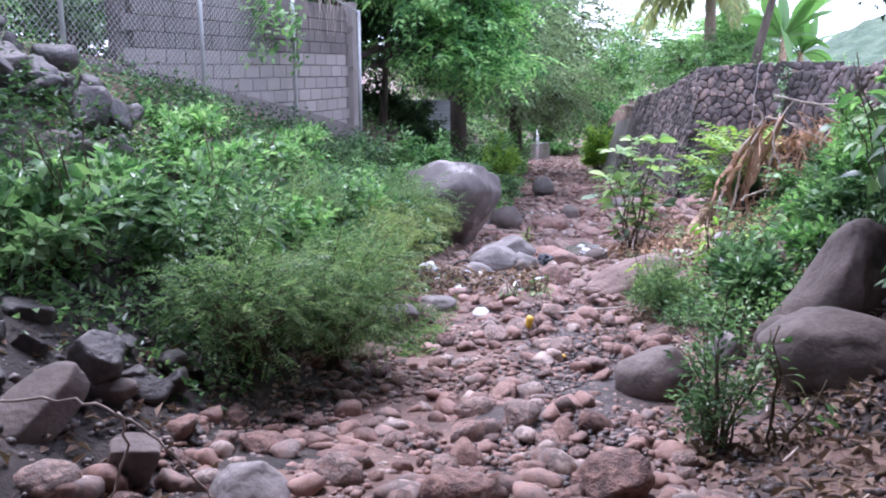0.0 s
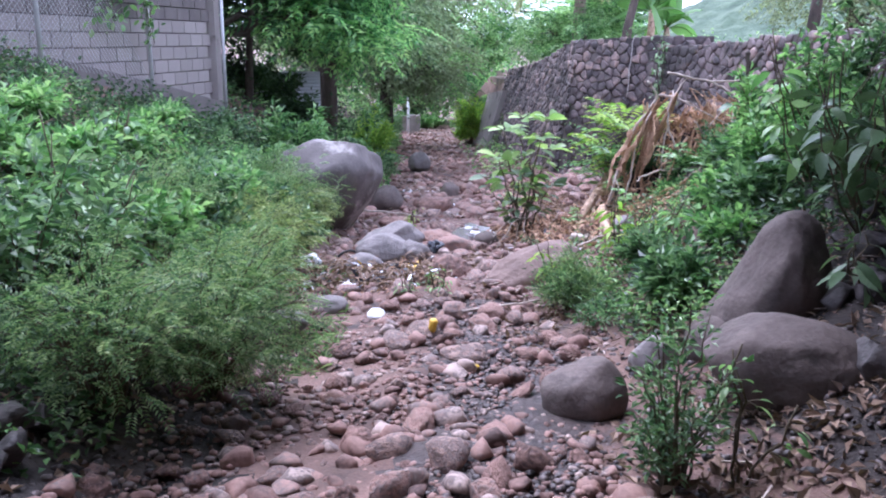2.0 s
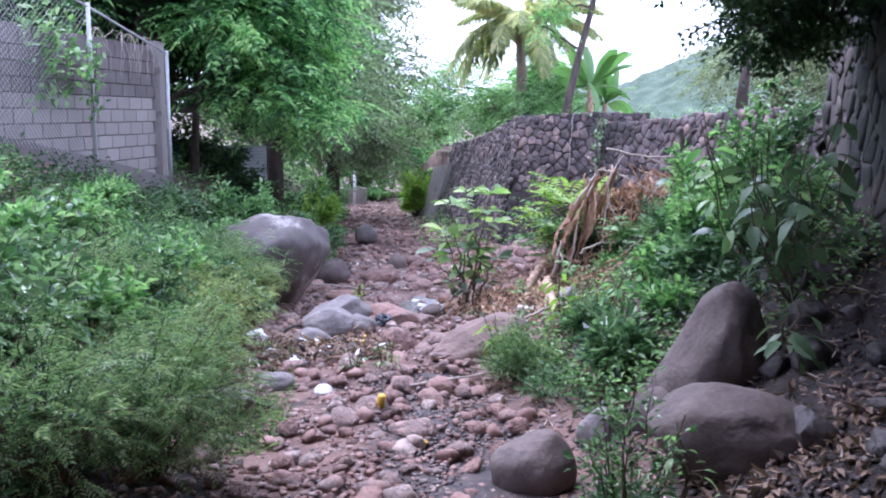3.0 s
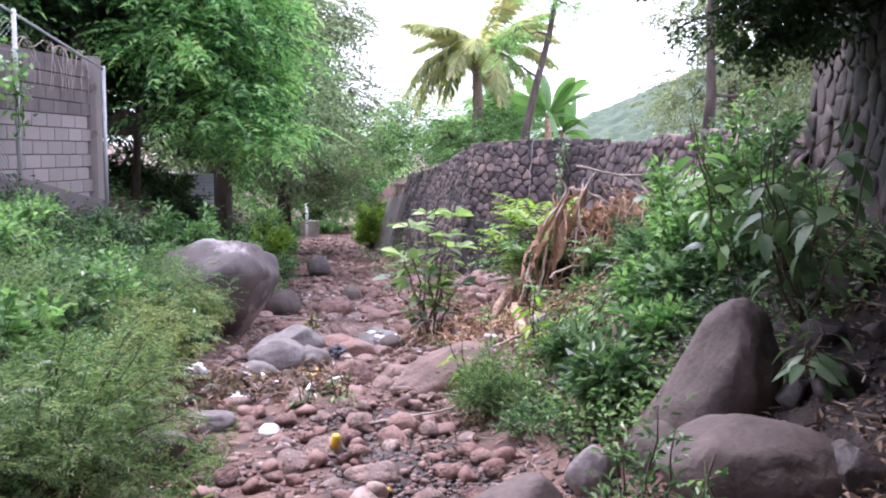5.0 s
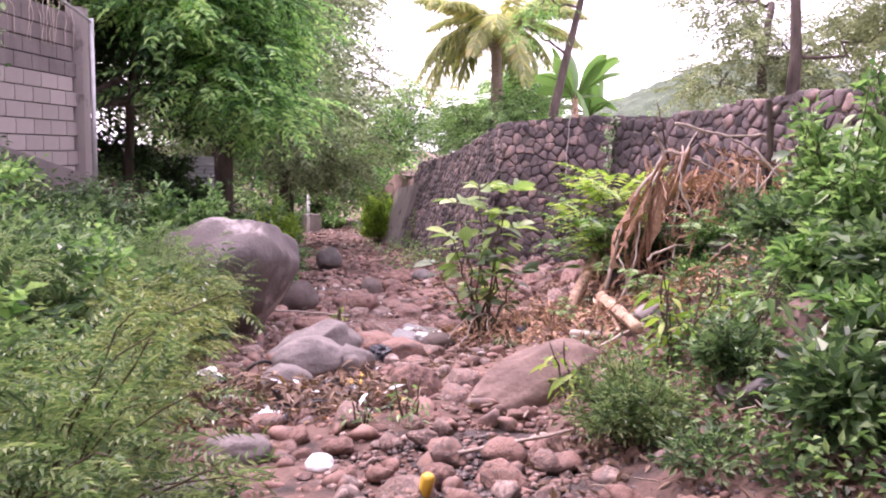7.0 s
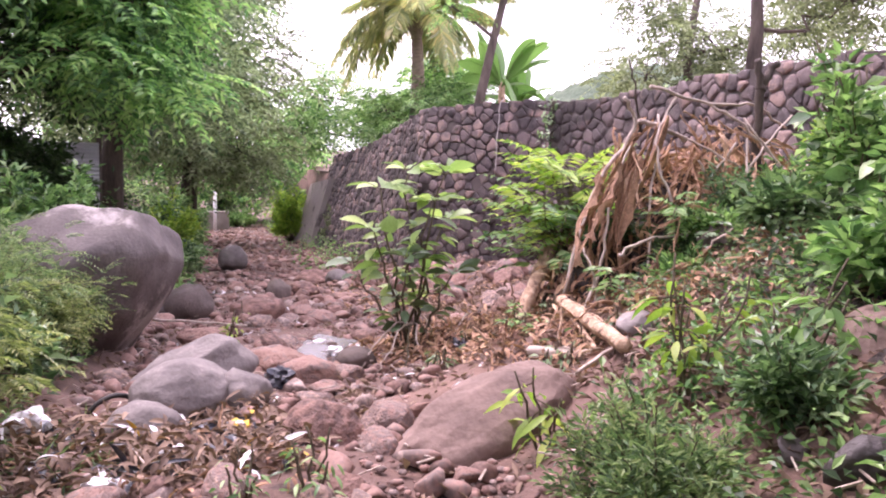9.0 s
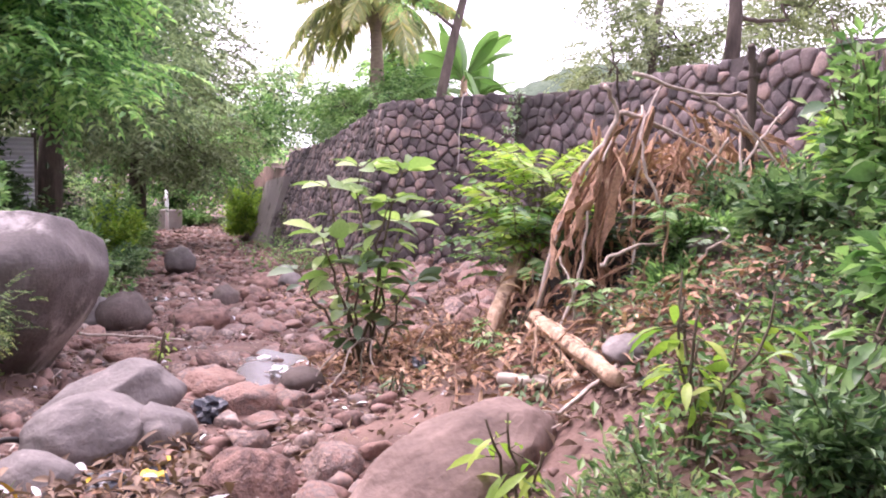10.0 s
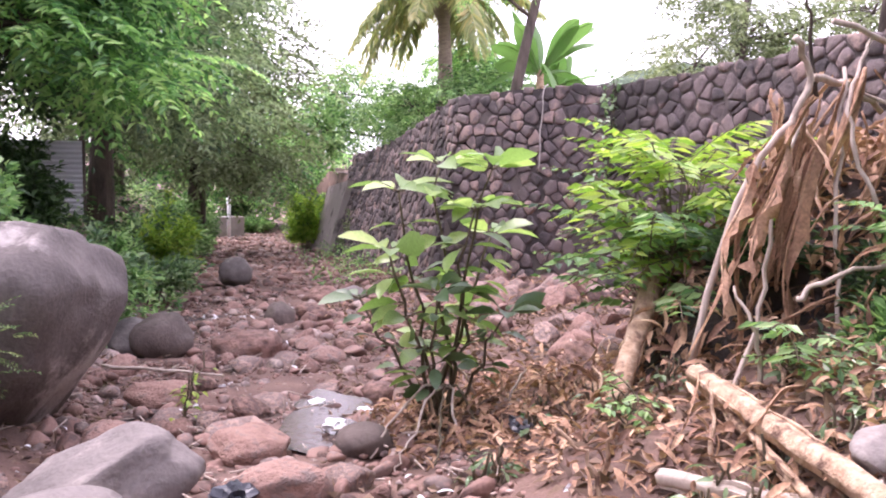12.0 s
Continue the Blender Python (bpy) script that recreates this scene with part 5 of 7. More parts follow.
def palm():
    rng = np.random.default_rng(70)
    base = (8.45, 27.0, gz(8.45, 27.0))
    ob = thing("palm_tree", base, "coconut palm with yellowing drooping fronds behind the wall", "palm")
    t = Soup()
    ys = np.linspace(-0.2, 4.0, 16)
    t.tube([(0.08 * math.sin(y), 0, y) for y in ys], [0.24 - 0.03 * y + (0.012 if k % 2 else 0) + (0.1 if y > 3.3 else 0) for k, y in enumerate(ys)], 10)
    part("trunk", t.mesh("trunk", M_PALMBARK, True), ob)
    for k in range(28):
        a = k * 2.4 + rng.uniform(-0.2, 0.2)
        rise = rng.uniform(-0.15, 1.3)
        ln = rng.uniform(2.5, 3.2)
        u = np.linspace(0, 1, 26)
        d = np.array([math.cos(a), math.sin(a)])
        rad = ln * (u - 0.18 * u * u * (1.2 - rise))
        z = 3.95 + ln * (rise * 0.85 * u - (0.42 + 0.2 * (1 - rise)) * u * u)
        pts = np.stack([d[0] * rad, d[1] * rad, z], 1)
        rib = Soup()
        rib.tube(pts[::3], np.linspace(0.035, 0.008, len(pts[::3])).tolist(), 4)
        fr = part("frond", rib.mesh("frond", M_PALM), ob)
        P, D = [], []
        tan = unit(np.gradient(pts, axis=0))
        side = np.array([-d[1], d[0], 0])
        for i in range(3, 26):
            for j in range(3):
                for s in (-1, 1):
                    w = (j + rng.uniform(-0.3, 0.3)) / 3
                    q = pts[i] * (1 - w) + pts[max(i - 1, 0)] * w
                    P.append(q)
                    D.append(tan[i] * 0.6 + side * s * 0.8 + np.array([0, 0, -0.35]) + rng.normal(0, 0.08, 3))
        n = len(P)
        ll = np.repeat(np.interp(np.arange(23), [0, 5, 15, 22], [0.35, 0.65, 0.6, 0.25]), 6)
        part("blade", leaves("blade", np.array(P), np.array(D), ll, 0.038, M_PALM, rng, droop=0.3), fr)


def banana(base, h, n, seed, label):
    rng = np.random.default_rng(seed)
    ob = thing("banana_plant", base, label, "banana plant")
    t = Soup()
    t.tube([(0, 0, -0.1), (0.03, 0, h * 0.3), (0, 0, h * 0.55)], [0.13, 0.11, 0.07], 10)
    part("stem", t.mesh("stem", M_TRUNK, True), ob)
    for k in range(n):
        a = k * 2.4 + rng.uniform(-0.3, 0.3)
        up = rng.uniform(0.1, 1.0)
        ln = h * rng.uniform(0.5, 0.75)
        u = np.linspace(0, 1, 14)
        d = np.array([math.cos(a), math.sin(a)])
        rad = ln * u * (1.15 - up * 0.7)
        z = h * 0.5 + ln * (1.15 * up * u - (0.9 - 0.55 * up) * u * u + 0.35 * u)
        c = np.stack([d[0] * rad, d[1] * rad, z], 1)
        w = 0.24 * np.sin(np.pi * np.clip((u - 0.12) / 0.88, 0, 1)) ** 0.6
        tw = rng.uniform(-1.1, 1.1)
        side = np.array([-d[1] * math.cos(tw), d[0] * math.cos(tw), math.sin(tw)])
        sp = Soup()
        vs = []
        for i in range(14):
            for s in (-1, -0.5, 0, 0.5, 1):
                vs.append(c[i] + side * s * w[i] + np.array([0, 0, -0.35 * abs(s) ** 1.5 * w[i] + rng.normal(0, 0.012) * abs(s)]))
        sp.add(vs, [(i * 5 + j, i * 5 + j + 1, i * 5 + 6 + j, i * 5 + 5 + j) for i in range(13) for j in range(4)])
        sp.tube(c - np.array([0, 0, 0.012]), np.linspace(0.025, 0.006, 14).tolist(), 5)
        part("leaf", sp.mesh("leaf", M_BANANA, True), ob)


palm()
banana((9.75, 24.2, gz(9.75, 24.2)), 2.6, 13, 71, "banana plant with broad bright green leaves behind the wall")
banana((10.7, 25.2, gz(10.7, 25.2)), 2.1, 11, 72, "smaller banana plant behind the wall")
tree("tree", (8.5, 23.0, gz(8.5, 23.0)), [(0, 0, -0.2), (0.1, 0, 0.8), (0.4, 0, 2.2), (0.7, 0, 3.4), (0.85, 0, 4.4)], 0.14,
     [(-0.7, 0.1, 2.8, 0.5), (-0.2, 0.2, 3.5, 0.5), (0.3, 0, 4.4, 0.6), (1.4, 0, 4.2, 0.6)], 3600, 0.09, 0.04, M_TREELEAF, "thin leaning tree with sparse leaves behind the wall", 60, clump=0.35)


def sapling():
    """Slim stems from one root, each with tiers of broad leaves and a spread rosette at its tip."""
    rng = np.random.default_rng(80)
    x, y = 2.88, 12.2
    ob = thing("sapling", (x, y, gz(x, y)), "young tree with large glossy light green leaves in the bed", "sapling")
    for k, (dx, dy, h) in enumerate([(-0.02, 0.05, 1.72), (0.3, -0.05, 1.7), (-0.28, 0.1, 1.55), (0.12, -0.2, 1.45), (-0.42, -0.15, 1.2), (0.42, 0.2, 1.25), (-0.15, -0.3, 0.95), (0.3, -0.3, 0.8), (-0.5, 0.2, 0.85)]):
        pts = curve_pts((rng.normal(0, 0.04), rng.normal(0, 0.04), -0.05), (dx, dy, h), rng, 0, 9, 0.018)
        st = Soup()
        st.tube(pts, np.linspace(0.017, 0.006, 9).tolist(), 6)
        P, D, S = [], [], []
        for i in range(3, 9):
            tip = i == 8
            for j in range(8 if tip else (2, 3, 4)[i % 3]):
                b = rng.uniform(0, 6.28) if not tip else j * 0.9 + rng.uniform(-0.2, 0.2)
                d = np.array([math.cos(b), math.sin(b), rng.uniform(0.15, 0.6) if tip else rng.uniform(-0.35, 0.35)])
                q = pts[i] + d * 0.05
                st.tube([pts[i], q], [0.005, 0.004], 4, cap=False)
                P.append(q)
                D.append(d)
                S.append((0.28 if tip else 0.22) * rng.uniform(0.65, 1.15) * (0.75 if h < 1 else 1))
        stem = part("stem", st.mesh("stem", M_TWIG, True), ob)
        S = np.array(S)
        part("foliage", leaves("foliage", np.array(P), np.array(D), S, S * 0.52, M_SAPLING if h > 1.0 else M_GREYLEAF, rng, shape="big", fold=0.14, droop=0.2), stem)


sapling()

# ------------------------------------------------------------- undergrowth
def undergrowth(name, count, x0, x1, y0, y1, inside, L, W, h, mat, label, seed):
    rng = np.random.default_rng(seed)
    X, Y = rng.uniform(x0, x1, count * 3), rng.uniform(y0, y1, count * 3)
    g = np.sin(1.9 * X + 0.7 * Y + seed) * np.sin(1.3 * Y - 1.1 * X + 2 * seed) + rng.normal(0, 0.35, len(X))
    ok = inside(X, Y) & (g > -0.15)
    X, Y, g = X[ok][:count], Y[ok][:count], g[ok][:count]
    Z = ground_z(X, Y) + h * rng.uniform(0, 1, len(X)) * np.clip(0.35 + g * 0.6, 0.1, 1.2)
    D = rng.normal(0, 1, (len(X), 3)) * np.array([1, 1, 0.45]) + np.array([0, 0, 0.2])
    ob = new(name, leaves(name, np.stack([X, Y, Z], 1), D, L * rng.uniform(0.5, 1.2, len(X)), W * rng.uniform(0.7, 1.1, len(X)), mat, rng))
    return tagged(ob, label, "undergrowth", kind="stuff")


def left_bank(X, Y):
    return (X < np.interp(Y, GY, EDGE_L) - 0.35) & (X > F0.x - (16 - Y) * 0.3624 + 0.25)


def right_bank(X, Y):
    return (X > np.interp(Y, GY, EDGE_R) + 0.5) & (X < 2.6 + np.clip(Y - 0.2, 0, 9) * 0.36) & (Y > 5.6) & (Y < 8.2 + 0.25 * (X - 2))


undergrowth("weeds", 26000, -5, 1.5, 4.3, 22, left_bank, 0.07, 0.035, 0.4, M_BRIGHT, "low mixed weeds and creepers covering the bank", 1)
undergrowth("weeds", 14000, -5, 1.5, 4.0, 22, left_bank, 0.1, 0.05, 0.3, M_LEAF, "low broad-leaved weeds covering the bank", 2)
undergrowth("weeds", 5000, 2, 6, 5.6, 10.2, right_bank, 0.07, 0.035, 0.35, M_BRIGHT, "low weeds on the bank", 3)
undergrowth("leaf_litter", 16000, 1.0, 7, 2, 26, lambda X, Y: X > np.interp(Y, GY, EDGE_R) - 0.3, 0.1, 0.05, 0.03, M_LITTER, "brown fallen leaves and twigs on the bank", 4)
undergrowth("leaf_litter", 5000, -5, 1, 2, 20, lambda X, Y: X < np.interp(Y, GY, EDGE_L) + 0.4, 0.09, 0.045, 0.03, M_LITTER, "brown fallen leaves on the bank", 5)
undergrowth("weeds", 9000, -3, 5, 17, 44, lambda X, Y: X < np.interp(Y, GY, EDGE_L) + 0.2, 0.14, 0.07, 0.7, M_BRIGHT, "weeds along the far bank under the trees", 6)
# leaf colour darkened here for the shade of the trees
undergrowth("weeds", 5000, -8, 3, 16.5, 40, lambda X, Y: X < np.interp(Y, GY, EDGE_L) - 0.8, 0.2, 0.1, 1.2, M_SHADELEAF, "undergrowth beneath the trees, leaves coloured dark for the shade", 7)
undergrowth("weeds", 2500, 4, 9, 22, 46, lambda X, Y: (X > np.interp(Y, GY, EDGE_R) - 0.3) & (X < wall_line(Y) - 0.2), 0.12, 0.06, 0.5, M_BRIGHT, "weeds along the foot of the wall", 8)
undergrowth("grass", 2200, -0.8, 1.2, 6.4, 10.5, lambda X, Y: X < np.interp(Y, GY, EDGE_L) + 0.5, 0.14, 0.012, 0.06, M_FEATHER, "thin grass at the edge of the bed", 9)
undergrowth("weeds", 6000, 7.5, 16, 12, 34, lambda X, Y: X > wall_line(Y) + 0.5, 0.12, 0.06, 0.5, M_BRIGHT, "weeds on the ground behind the wall", 10)
# inner leaves coloured dark, as shaded depth behind the brighter ones
undergrowth("weeds", 15000, -5, 1.5, 4.6, 16, left_bank, 0.085, 0.045, 0.55, M_SHADELEAF, "leaves deep inside the bushes, coloured dark for the shade", 12)
undergrowth("weeds", 2600, 2, 6, 5.8, 9.0, right_bank, 0.08, 0.042, 0.45, M_SHADELEAF, "leaves deep inside the bushes, coloured dark for the shade", 13)

# ------------------------------------------------------------- heap of dead banana stalks and cut branches
def log(name, a, b, r0, r1, mat, label, category, seed, n=10, wob=0.005, group=""):
    rng = np.random.default_rng(seed)
    a = Vector(a)
    pts = curve_pts((0, 0, 0), Vector(b) - a, rng, 0, n, wob)
    sp = Soup()
    n2, sides = 3 * n, 16
    u = np.linspace(0, n - 1, n2)
    line = np.stack([np.interp(u, np.arange(n), pts[:, k]) for k in range(3)], 1)
    sp.tube(line, [r0 + (r1 - r0) * k / (n2 - 1) for k in range(n2)], sides)
    for q in range(n2 * sides):
        # grooves along the trunk, knots across it
        c = line[q // sides]
        groove = 0.1 * math.sin(2.7 * (q % sides) + seed) + 0.16 * noise.noise(Vector((q % sides * 0.9, q // sides * 0.22, seed)))
        sp.v[q] = tuple(c + (np.array(sp.v[q]) - c) * (1 + groove))
    axis, strips = unit((line[-1] - line[0])[None])[0], []
    for _ in range(int(8 + 60 * r0) if r0 > 0.02 else 0):
        # loose strips of bark
        k = rng.integers(0, n2 - 8)
        e = unit(np.cross(axis, rng.normal(0, 1, 3))[None])[0]
        out = [line[k + m] + e * (r0 * (1.02 + 0.25 * (m / 7) ** 3 * rng.uniform(0.2, 1.6))) for m in range(8)]
        strips.append(out)
    ob = new(name, sp.mesh(name, mat, True))
    ob.location = a
    for out in strips:
        peel = Soup()
        peel.tube(out, [0.004 + 0.007 * math.sin(math.pi * (m + 0.5) / 8) for m in range(8)], 4)
        part("bark_strip", peel.mesh("bark_strip", mat), ob)
    return tagged(ob, label, category, group)


log("fallen_log", (3.25, 10.72, gz(3.25, 10.72) + 0.05), (3.95, 11.4, -0.1), 0.05, 0.065, M_TRUNK, "pale dead banana trunk leaning on the heap", "log", 1)
log("fallen_log", (3.38, 10.3, gz(3.38, 10.3) + 0.14), (2.9, 8.81, gz(2.9, 8.81) + 0.09), 0.046, 0.042, M_TRUNK, "dead banana trunk lying with peeling bark", "log", 2)
log("fallen_log", (3.27, 10.0, gz(3.27, 10.0) + 0.1), (2.96, 9.2, gz(2.96, 9.2) + 0.06), 0.026, 0.018, M_TRUNK, "thin split stalk lying beside the trunk", "log", 3)
log("dead_branch", (2.85, 9.8, -0.7), (3.02, 9.1, -0.58), 0.035, 0.03, M_PALE, "short grey dead branch on the ground", "branch", 4)
log("dead_branch", (2.4, 6.15, -0.42), (2.72, 5.55, -0.16), 0.03, 0.022, M_BARK, "dark dead branch lying against the boulders", "branch", 5)
log("dead_branch", (3.35, 9.2, -0.42), (2.55, 8.75, -0.55), 0.014, 0.01, M_PALE, "thin pale stick on the ground", "branch", 6)
log("dead_branch", (1.05, 7.75, -0.87), (1.9, 7.8, -0.8), 0.013, 0.009, M_PALE, "thin pale stick lying across the bed", "branch", 7)
log("dead_branch", (0.75, 14.9, -1.4), (1.7, 14.2, -1.38), 0.016, 0.01, M_PALE, "thin stick in the bed below the boulder", "branch", 8)


def branch(name, paths, r0, r1, mat, label, seed, category="branch", sides=7):
    """A bare branch of one or more runs, smoothed, with a little crook to it."""
    rng = np.random.default_rng(seed)
    base = Vector(paths[0][0])
    sp = Soup()
    for path in paths:
        p = np.array(path, float)
        t = np.linspace(0, len(p) - 1, 5 * (len(p) - 1) + 1)
        q = np.stack([np.interp(t, np.arange(len(p)), p[:, k]) for k in range(3)], 1)
        for _ in range(3):
            q[1:-1] = (q[:-2] + 2 * q[1:-1] + q[2:]) / 4
        q[1:-1] += rng.normal(0, 0.008, q[1:-1].shape)
        sp.tube(q - np.array(base), (np.linspace(r0, r1, len(q)) * (0.95 + rng.uniform(-0.08, 0.15, len(q)))).tolist(), sides)
    ob = new(name, sp.mesh(name, mat, True))
    ob.location = base
    return tagged(ob, label, category)


L_BR = "bare pale crooked branch thrown on the heap"
branch("dead_branch", [[(3.55, 10.55, -0.5), (3.73, 10.5, 0.34), (3.87, 10.4, 0.62), (4.05, 10.4, 0.89), (3.87, 10.35, 1.06)], [(4.05, 10.4, 0.89), (4.3, 10.4, 0.87), (4.55, 10.45, 0.75)]], 0.02, 0.015, M_PALE, L_BR, 1)
branch("dead_branch", [[(4.69, 9.95, -0.2), (4.35, 10.05, 0.06), (4.17, 10.1, 0.3), (4.08, 10.2, 0.6), (4.19, 10.3, 0.9), (4.4, 10.4, 1.1)]], 0.013, 0.01, M_PALE, L_BR, 2)
branch("dead_branch", [[(4.14, 10.4, 1.16), (4.74, 10.4, 1.05), (5.2, 10.4, 1.08), (5.6, 10.45, 0.9)], [(4.74, 10.4, 1.05), (5.0, 10.3, 0.9), (5.3, 10.2, 0.6)]], 0.015, 0.01, M_PALE, L_BR, 3)
branch("dead_branch", [[(4.0, 10.1, -0.3), (4.12, 10.3, 0.42), (4.23, 10.4, 0.95)]], 0.011, 0.009, M_PALE, L_BR, 4)
branch("dead_branch", [[(5.5, 10.0, 0.15), (5.03, 10.1, 0.48), (4.62, 10.2, 0.68), (4.3, 10.4, 0.85)], [(5.03, 10.1, 0.48), (5.1, 9.9, 0.2), (5.2, 9.8, 0.05)]], 0.011, 0.008, M_PALE, L_BR, 5)
branch("dead_branch", [[(3.7, 10.05, -0.1), (3.8, 10.0, 0.0), (4.39, 9.9, 0.1), (5.59, 9.8, -0.02)]], 0.014, 0.01, M_PALE, L_BR, 6)
branch("dead_branch", [[(4.12, 10.45, 0.8), (4.0, 10.4, 1.15), (3.92, 10.38, 1.35)]], 0.012, 0.006, M_BARK, "thin dark twig standing out of the heap", 7)
branch("dead_branch", [[(4.6, 10.3, 0.1), (4.55, 10.15, 0.45), (4.75, 10.1, 0.75)], [(4.55, 10.15, 0.45), (4.4, 10.1, 0.6)]], 0.014, 0.008, M_PALE, L_BR, 8)
branch("dead_branch", [[(3.5, 10.2, -0.55), (3.7, 10.25, -0.2), (3.75, 10.3, 0.3), (3.95, 10.35, 0.7)]], 0.013, 0.009, M_PALE, L_BR, 9)
# arching twig at the start of the walk
branch("dead_branch", [[(-1.75, 2.6, 0.32), (-1.5, 2.6, 0.41), (-1.25, 2.6, 0.4), (-1.07, 2.6, 0.33), (-0.92, 2.6, 0.21), (-0.8, 2.6, 0.03), (-0.74, 2.55, -0.3)], [(-1.11, 2.6, 0.35), (-1.07, 2.6, 0.21), (-1.2, 2.6, -0.05), (-1.24, 2.6, -0.3)]], 0.006, 0.004, M_PALE, "thin arching bare twig over the stones", 10)
# roots below the young tree
for k, (dx, dy, dz) in enumerate([(-0.55, -0.65, -0.05), (-0.35, -0.75, -0.02), (-0.15, -0.6, 0.0), (0.05, -0.55, 0.05), (-0.6, -0.3, -0.05)]):
    branch("root", [[(2.9, 12.15, -1.0), (2.9 + dx * 0.35, 12.15 + dy * 0.35, -0.95), (2.9 + dx * 0.8, 12.15 + dy * 0.8, -1.15), (2.9 + dx, 12.15 + dy, gz(2.9 + dx, 12.15 + dy) + dz * 0)]], 0.01, 0.006, M_TWIG if k % 2 else M_PALE, "exposed tree root reaching down to the bed", 20 + k, "root")


def ribbon(seed, length, width, curl):
    """A crumpled dead banana leaf hanging from its rib."""
    rng = np.random.default_rng(seed)
    u = np.linspace(0, 1, 14)
    x = length * u
    z = -curl * length * u * u + 0.02 * np.sin(9 * u + seed)
    y = 0.06 * length * np.sin(4 * u + seed)
    vs = []
    for i in range(14):
        w = width * math.sin(math.pi * min(1, 0.08 + 0.9 * u[i])) ** 0.7
        for s in (-1, -0.45, 0, 0.45, 1):
            vs.append((x[i] + rng.normal(0, 0.012), y[i] + s * w * 0.5 * (0.65 + 0.35 * math.sin(11 * u[i] + seed)), z[i] - abs(s) * w * 0.55 * rng.uniform(0.5, 1.3) + rng.normal(0, 0.02)))
    sp = Soup()
    sp.add(vs, [(i * 5 + j, i * 5 + j + 1, i * 5 + 6 + j, i * 5 + 5 + j) for i in range(13) for j in range(4) if rng.random() > 0.06])
    sp.tube([(x[i], y[i], z[i] + 0.004) for i in range(14)], np.linspace(0.012, 0.004, 14).tolist(), 5)
    return sp.mesh("dead_leaf", M_DRY, True)


RIBBONS = [ribbon(k, 0.85 + 0.1 * (k % 3), 0.05 + 0.022 * (k % 4), 0.15 + 0.2 * (k % 3)) for k in range(10)]
rng = random.Random(44)


def dead_leaf(p, yaw, pitch, roll, scale, slim=1.0):
    o = new("dead_leaf", RIBBONS[rng.randrange(10)])
    o.location = p
    o.rotation_euler = (radians(roll), radians(pitch), radians(yaw))
    o.scale = (scale, scale * slim, scale)
    return tagged(o, "long brown dried banana leaf hanging on the heap", "dead leaf", "dead leaves of the heap")


for k in range(95):
    # leaves hang down the near slope of the heap, every way
    w, v = rng.uniform(0, 1), rng.uniform(0, 1)
    dead_leaf((3.9 + 1.6 * w, 10.6 - 0.75 * v, 0.92 - 1.0 * v - 0.1 * w), rng.uniform(100, 320), rng.uniform(20, 85), rng.uniform(-90, 90), rng.uniform(0.28, 0.6))
for k in range(16):
    # a sheaf of long stalks and leaves sloping off the top of the heap
    w = rng.uniform(0, 1)
    dead_leaf((4.22 + rng.uniform(-0.2, 0.12) - 0.3 * w, 10.42 + rng.uniform(-0.12, 0.05), 0.95 - 0.5 * w), 190 + rng.uniform(-14, 22), rng.uniform(44, 68), rng.uniform(-50, 50), rng.uniform(0.7, 1.4), rng.uniform(0.3, 0.8))
for k in range(12):
    dead_leaf((4.4 + 0.09 * k, 10.4 + rng.uniform(-0.1, 0.1), 0.98 - 0.015 * k), rng.uniform(-60, 20), rng.uniform(15, 60), rng.uniform(-80, 80), rng.uniform(0.3, 0.55))
for k in range(40):
    x, y = rng.uniform(2.6, 5.0), rng.uniform(9.2, 12.6)
    dead_leaf((x, y, gz(x, y) + rng.uniform(0.06, 0.2)), rng.uniform(0, 360), rng.uniform(-8, 25), rng.uniform(-40, 40), rng.uniform(0.25, 0.6))


def heap_litter(name, count, seed, L, mat, label, box, h, clumped=True):
    r = np.random.default_rng(seed)
    X, Y = r.uniform(box[0], box[1], count), r.uniform(box[2], box[3], count)
    Z = ground_z(X, Y) + h * r.uniform(0, 1, count) ** 2 * (0.4 + 0.6 * np.sin(2.3 * X + 1.7 * Y) ** 2)
    D = r.normal(0, 1, (count, 3)) * np.array([1, 1, 0.5])
    return tagged(new(name, leaves(name, np.stack([X, Y, Z], 1), D, L * r.uniform(0.4, 1.3, count), L * 0.3 * r.uniform(0.4, 1.3, count), mat, r, shape="big", fold=0.35, droop=0.3)), label, "leaf litter", kind="stuff")


heap_litter("dead_leaf_litter", 5200, 1, 0.095, M_DRY, "curled brown dead leaves covering the heap", (2.7, 5.4, 9.0, 13.2), 0.2)
heap_litter("dead_leaf_litter", 1200, 2, 0.11, M_DRY, "curled brown dead leaves along the foot of the wall", (3.4, 6.9, 12.5, 20), 0.12)
heap_litter("dead_leaf_litter", 3000, 3, 0.08, M_LITTER, "fallen leaves on the shaded bank", (1.7, 4.6, 2.8, 8.4), 0.05)
heap_litter("dead_leaf_litter", 500, 4, 0.12, M_DRY, "curled dead leaves round the foot of the young tree", (2.4, 3.6, 11.4, 12.8), 0.22)


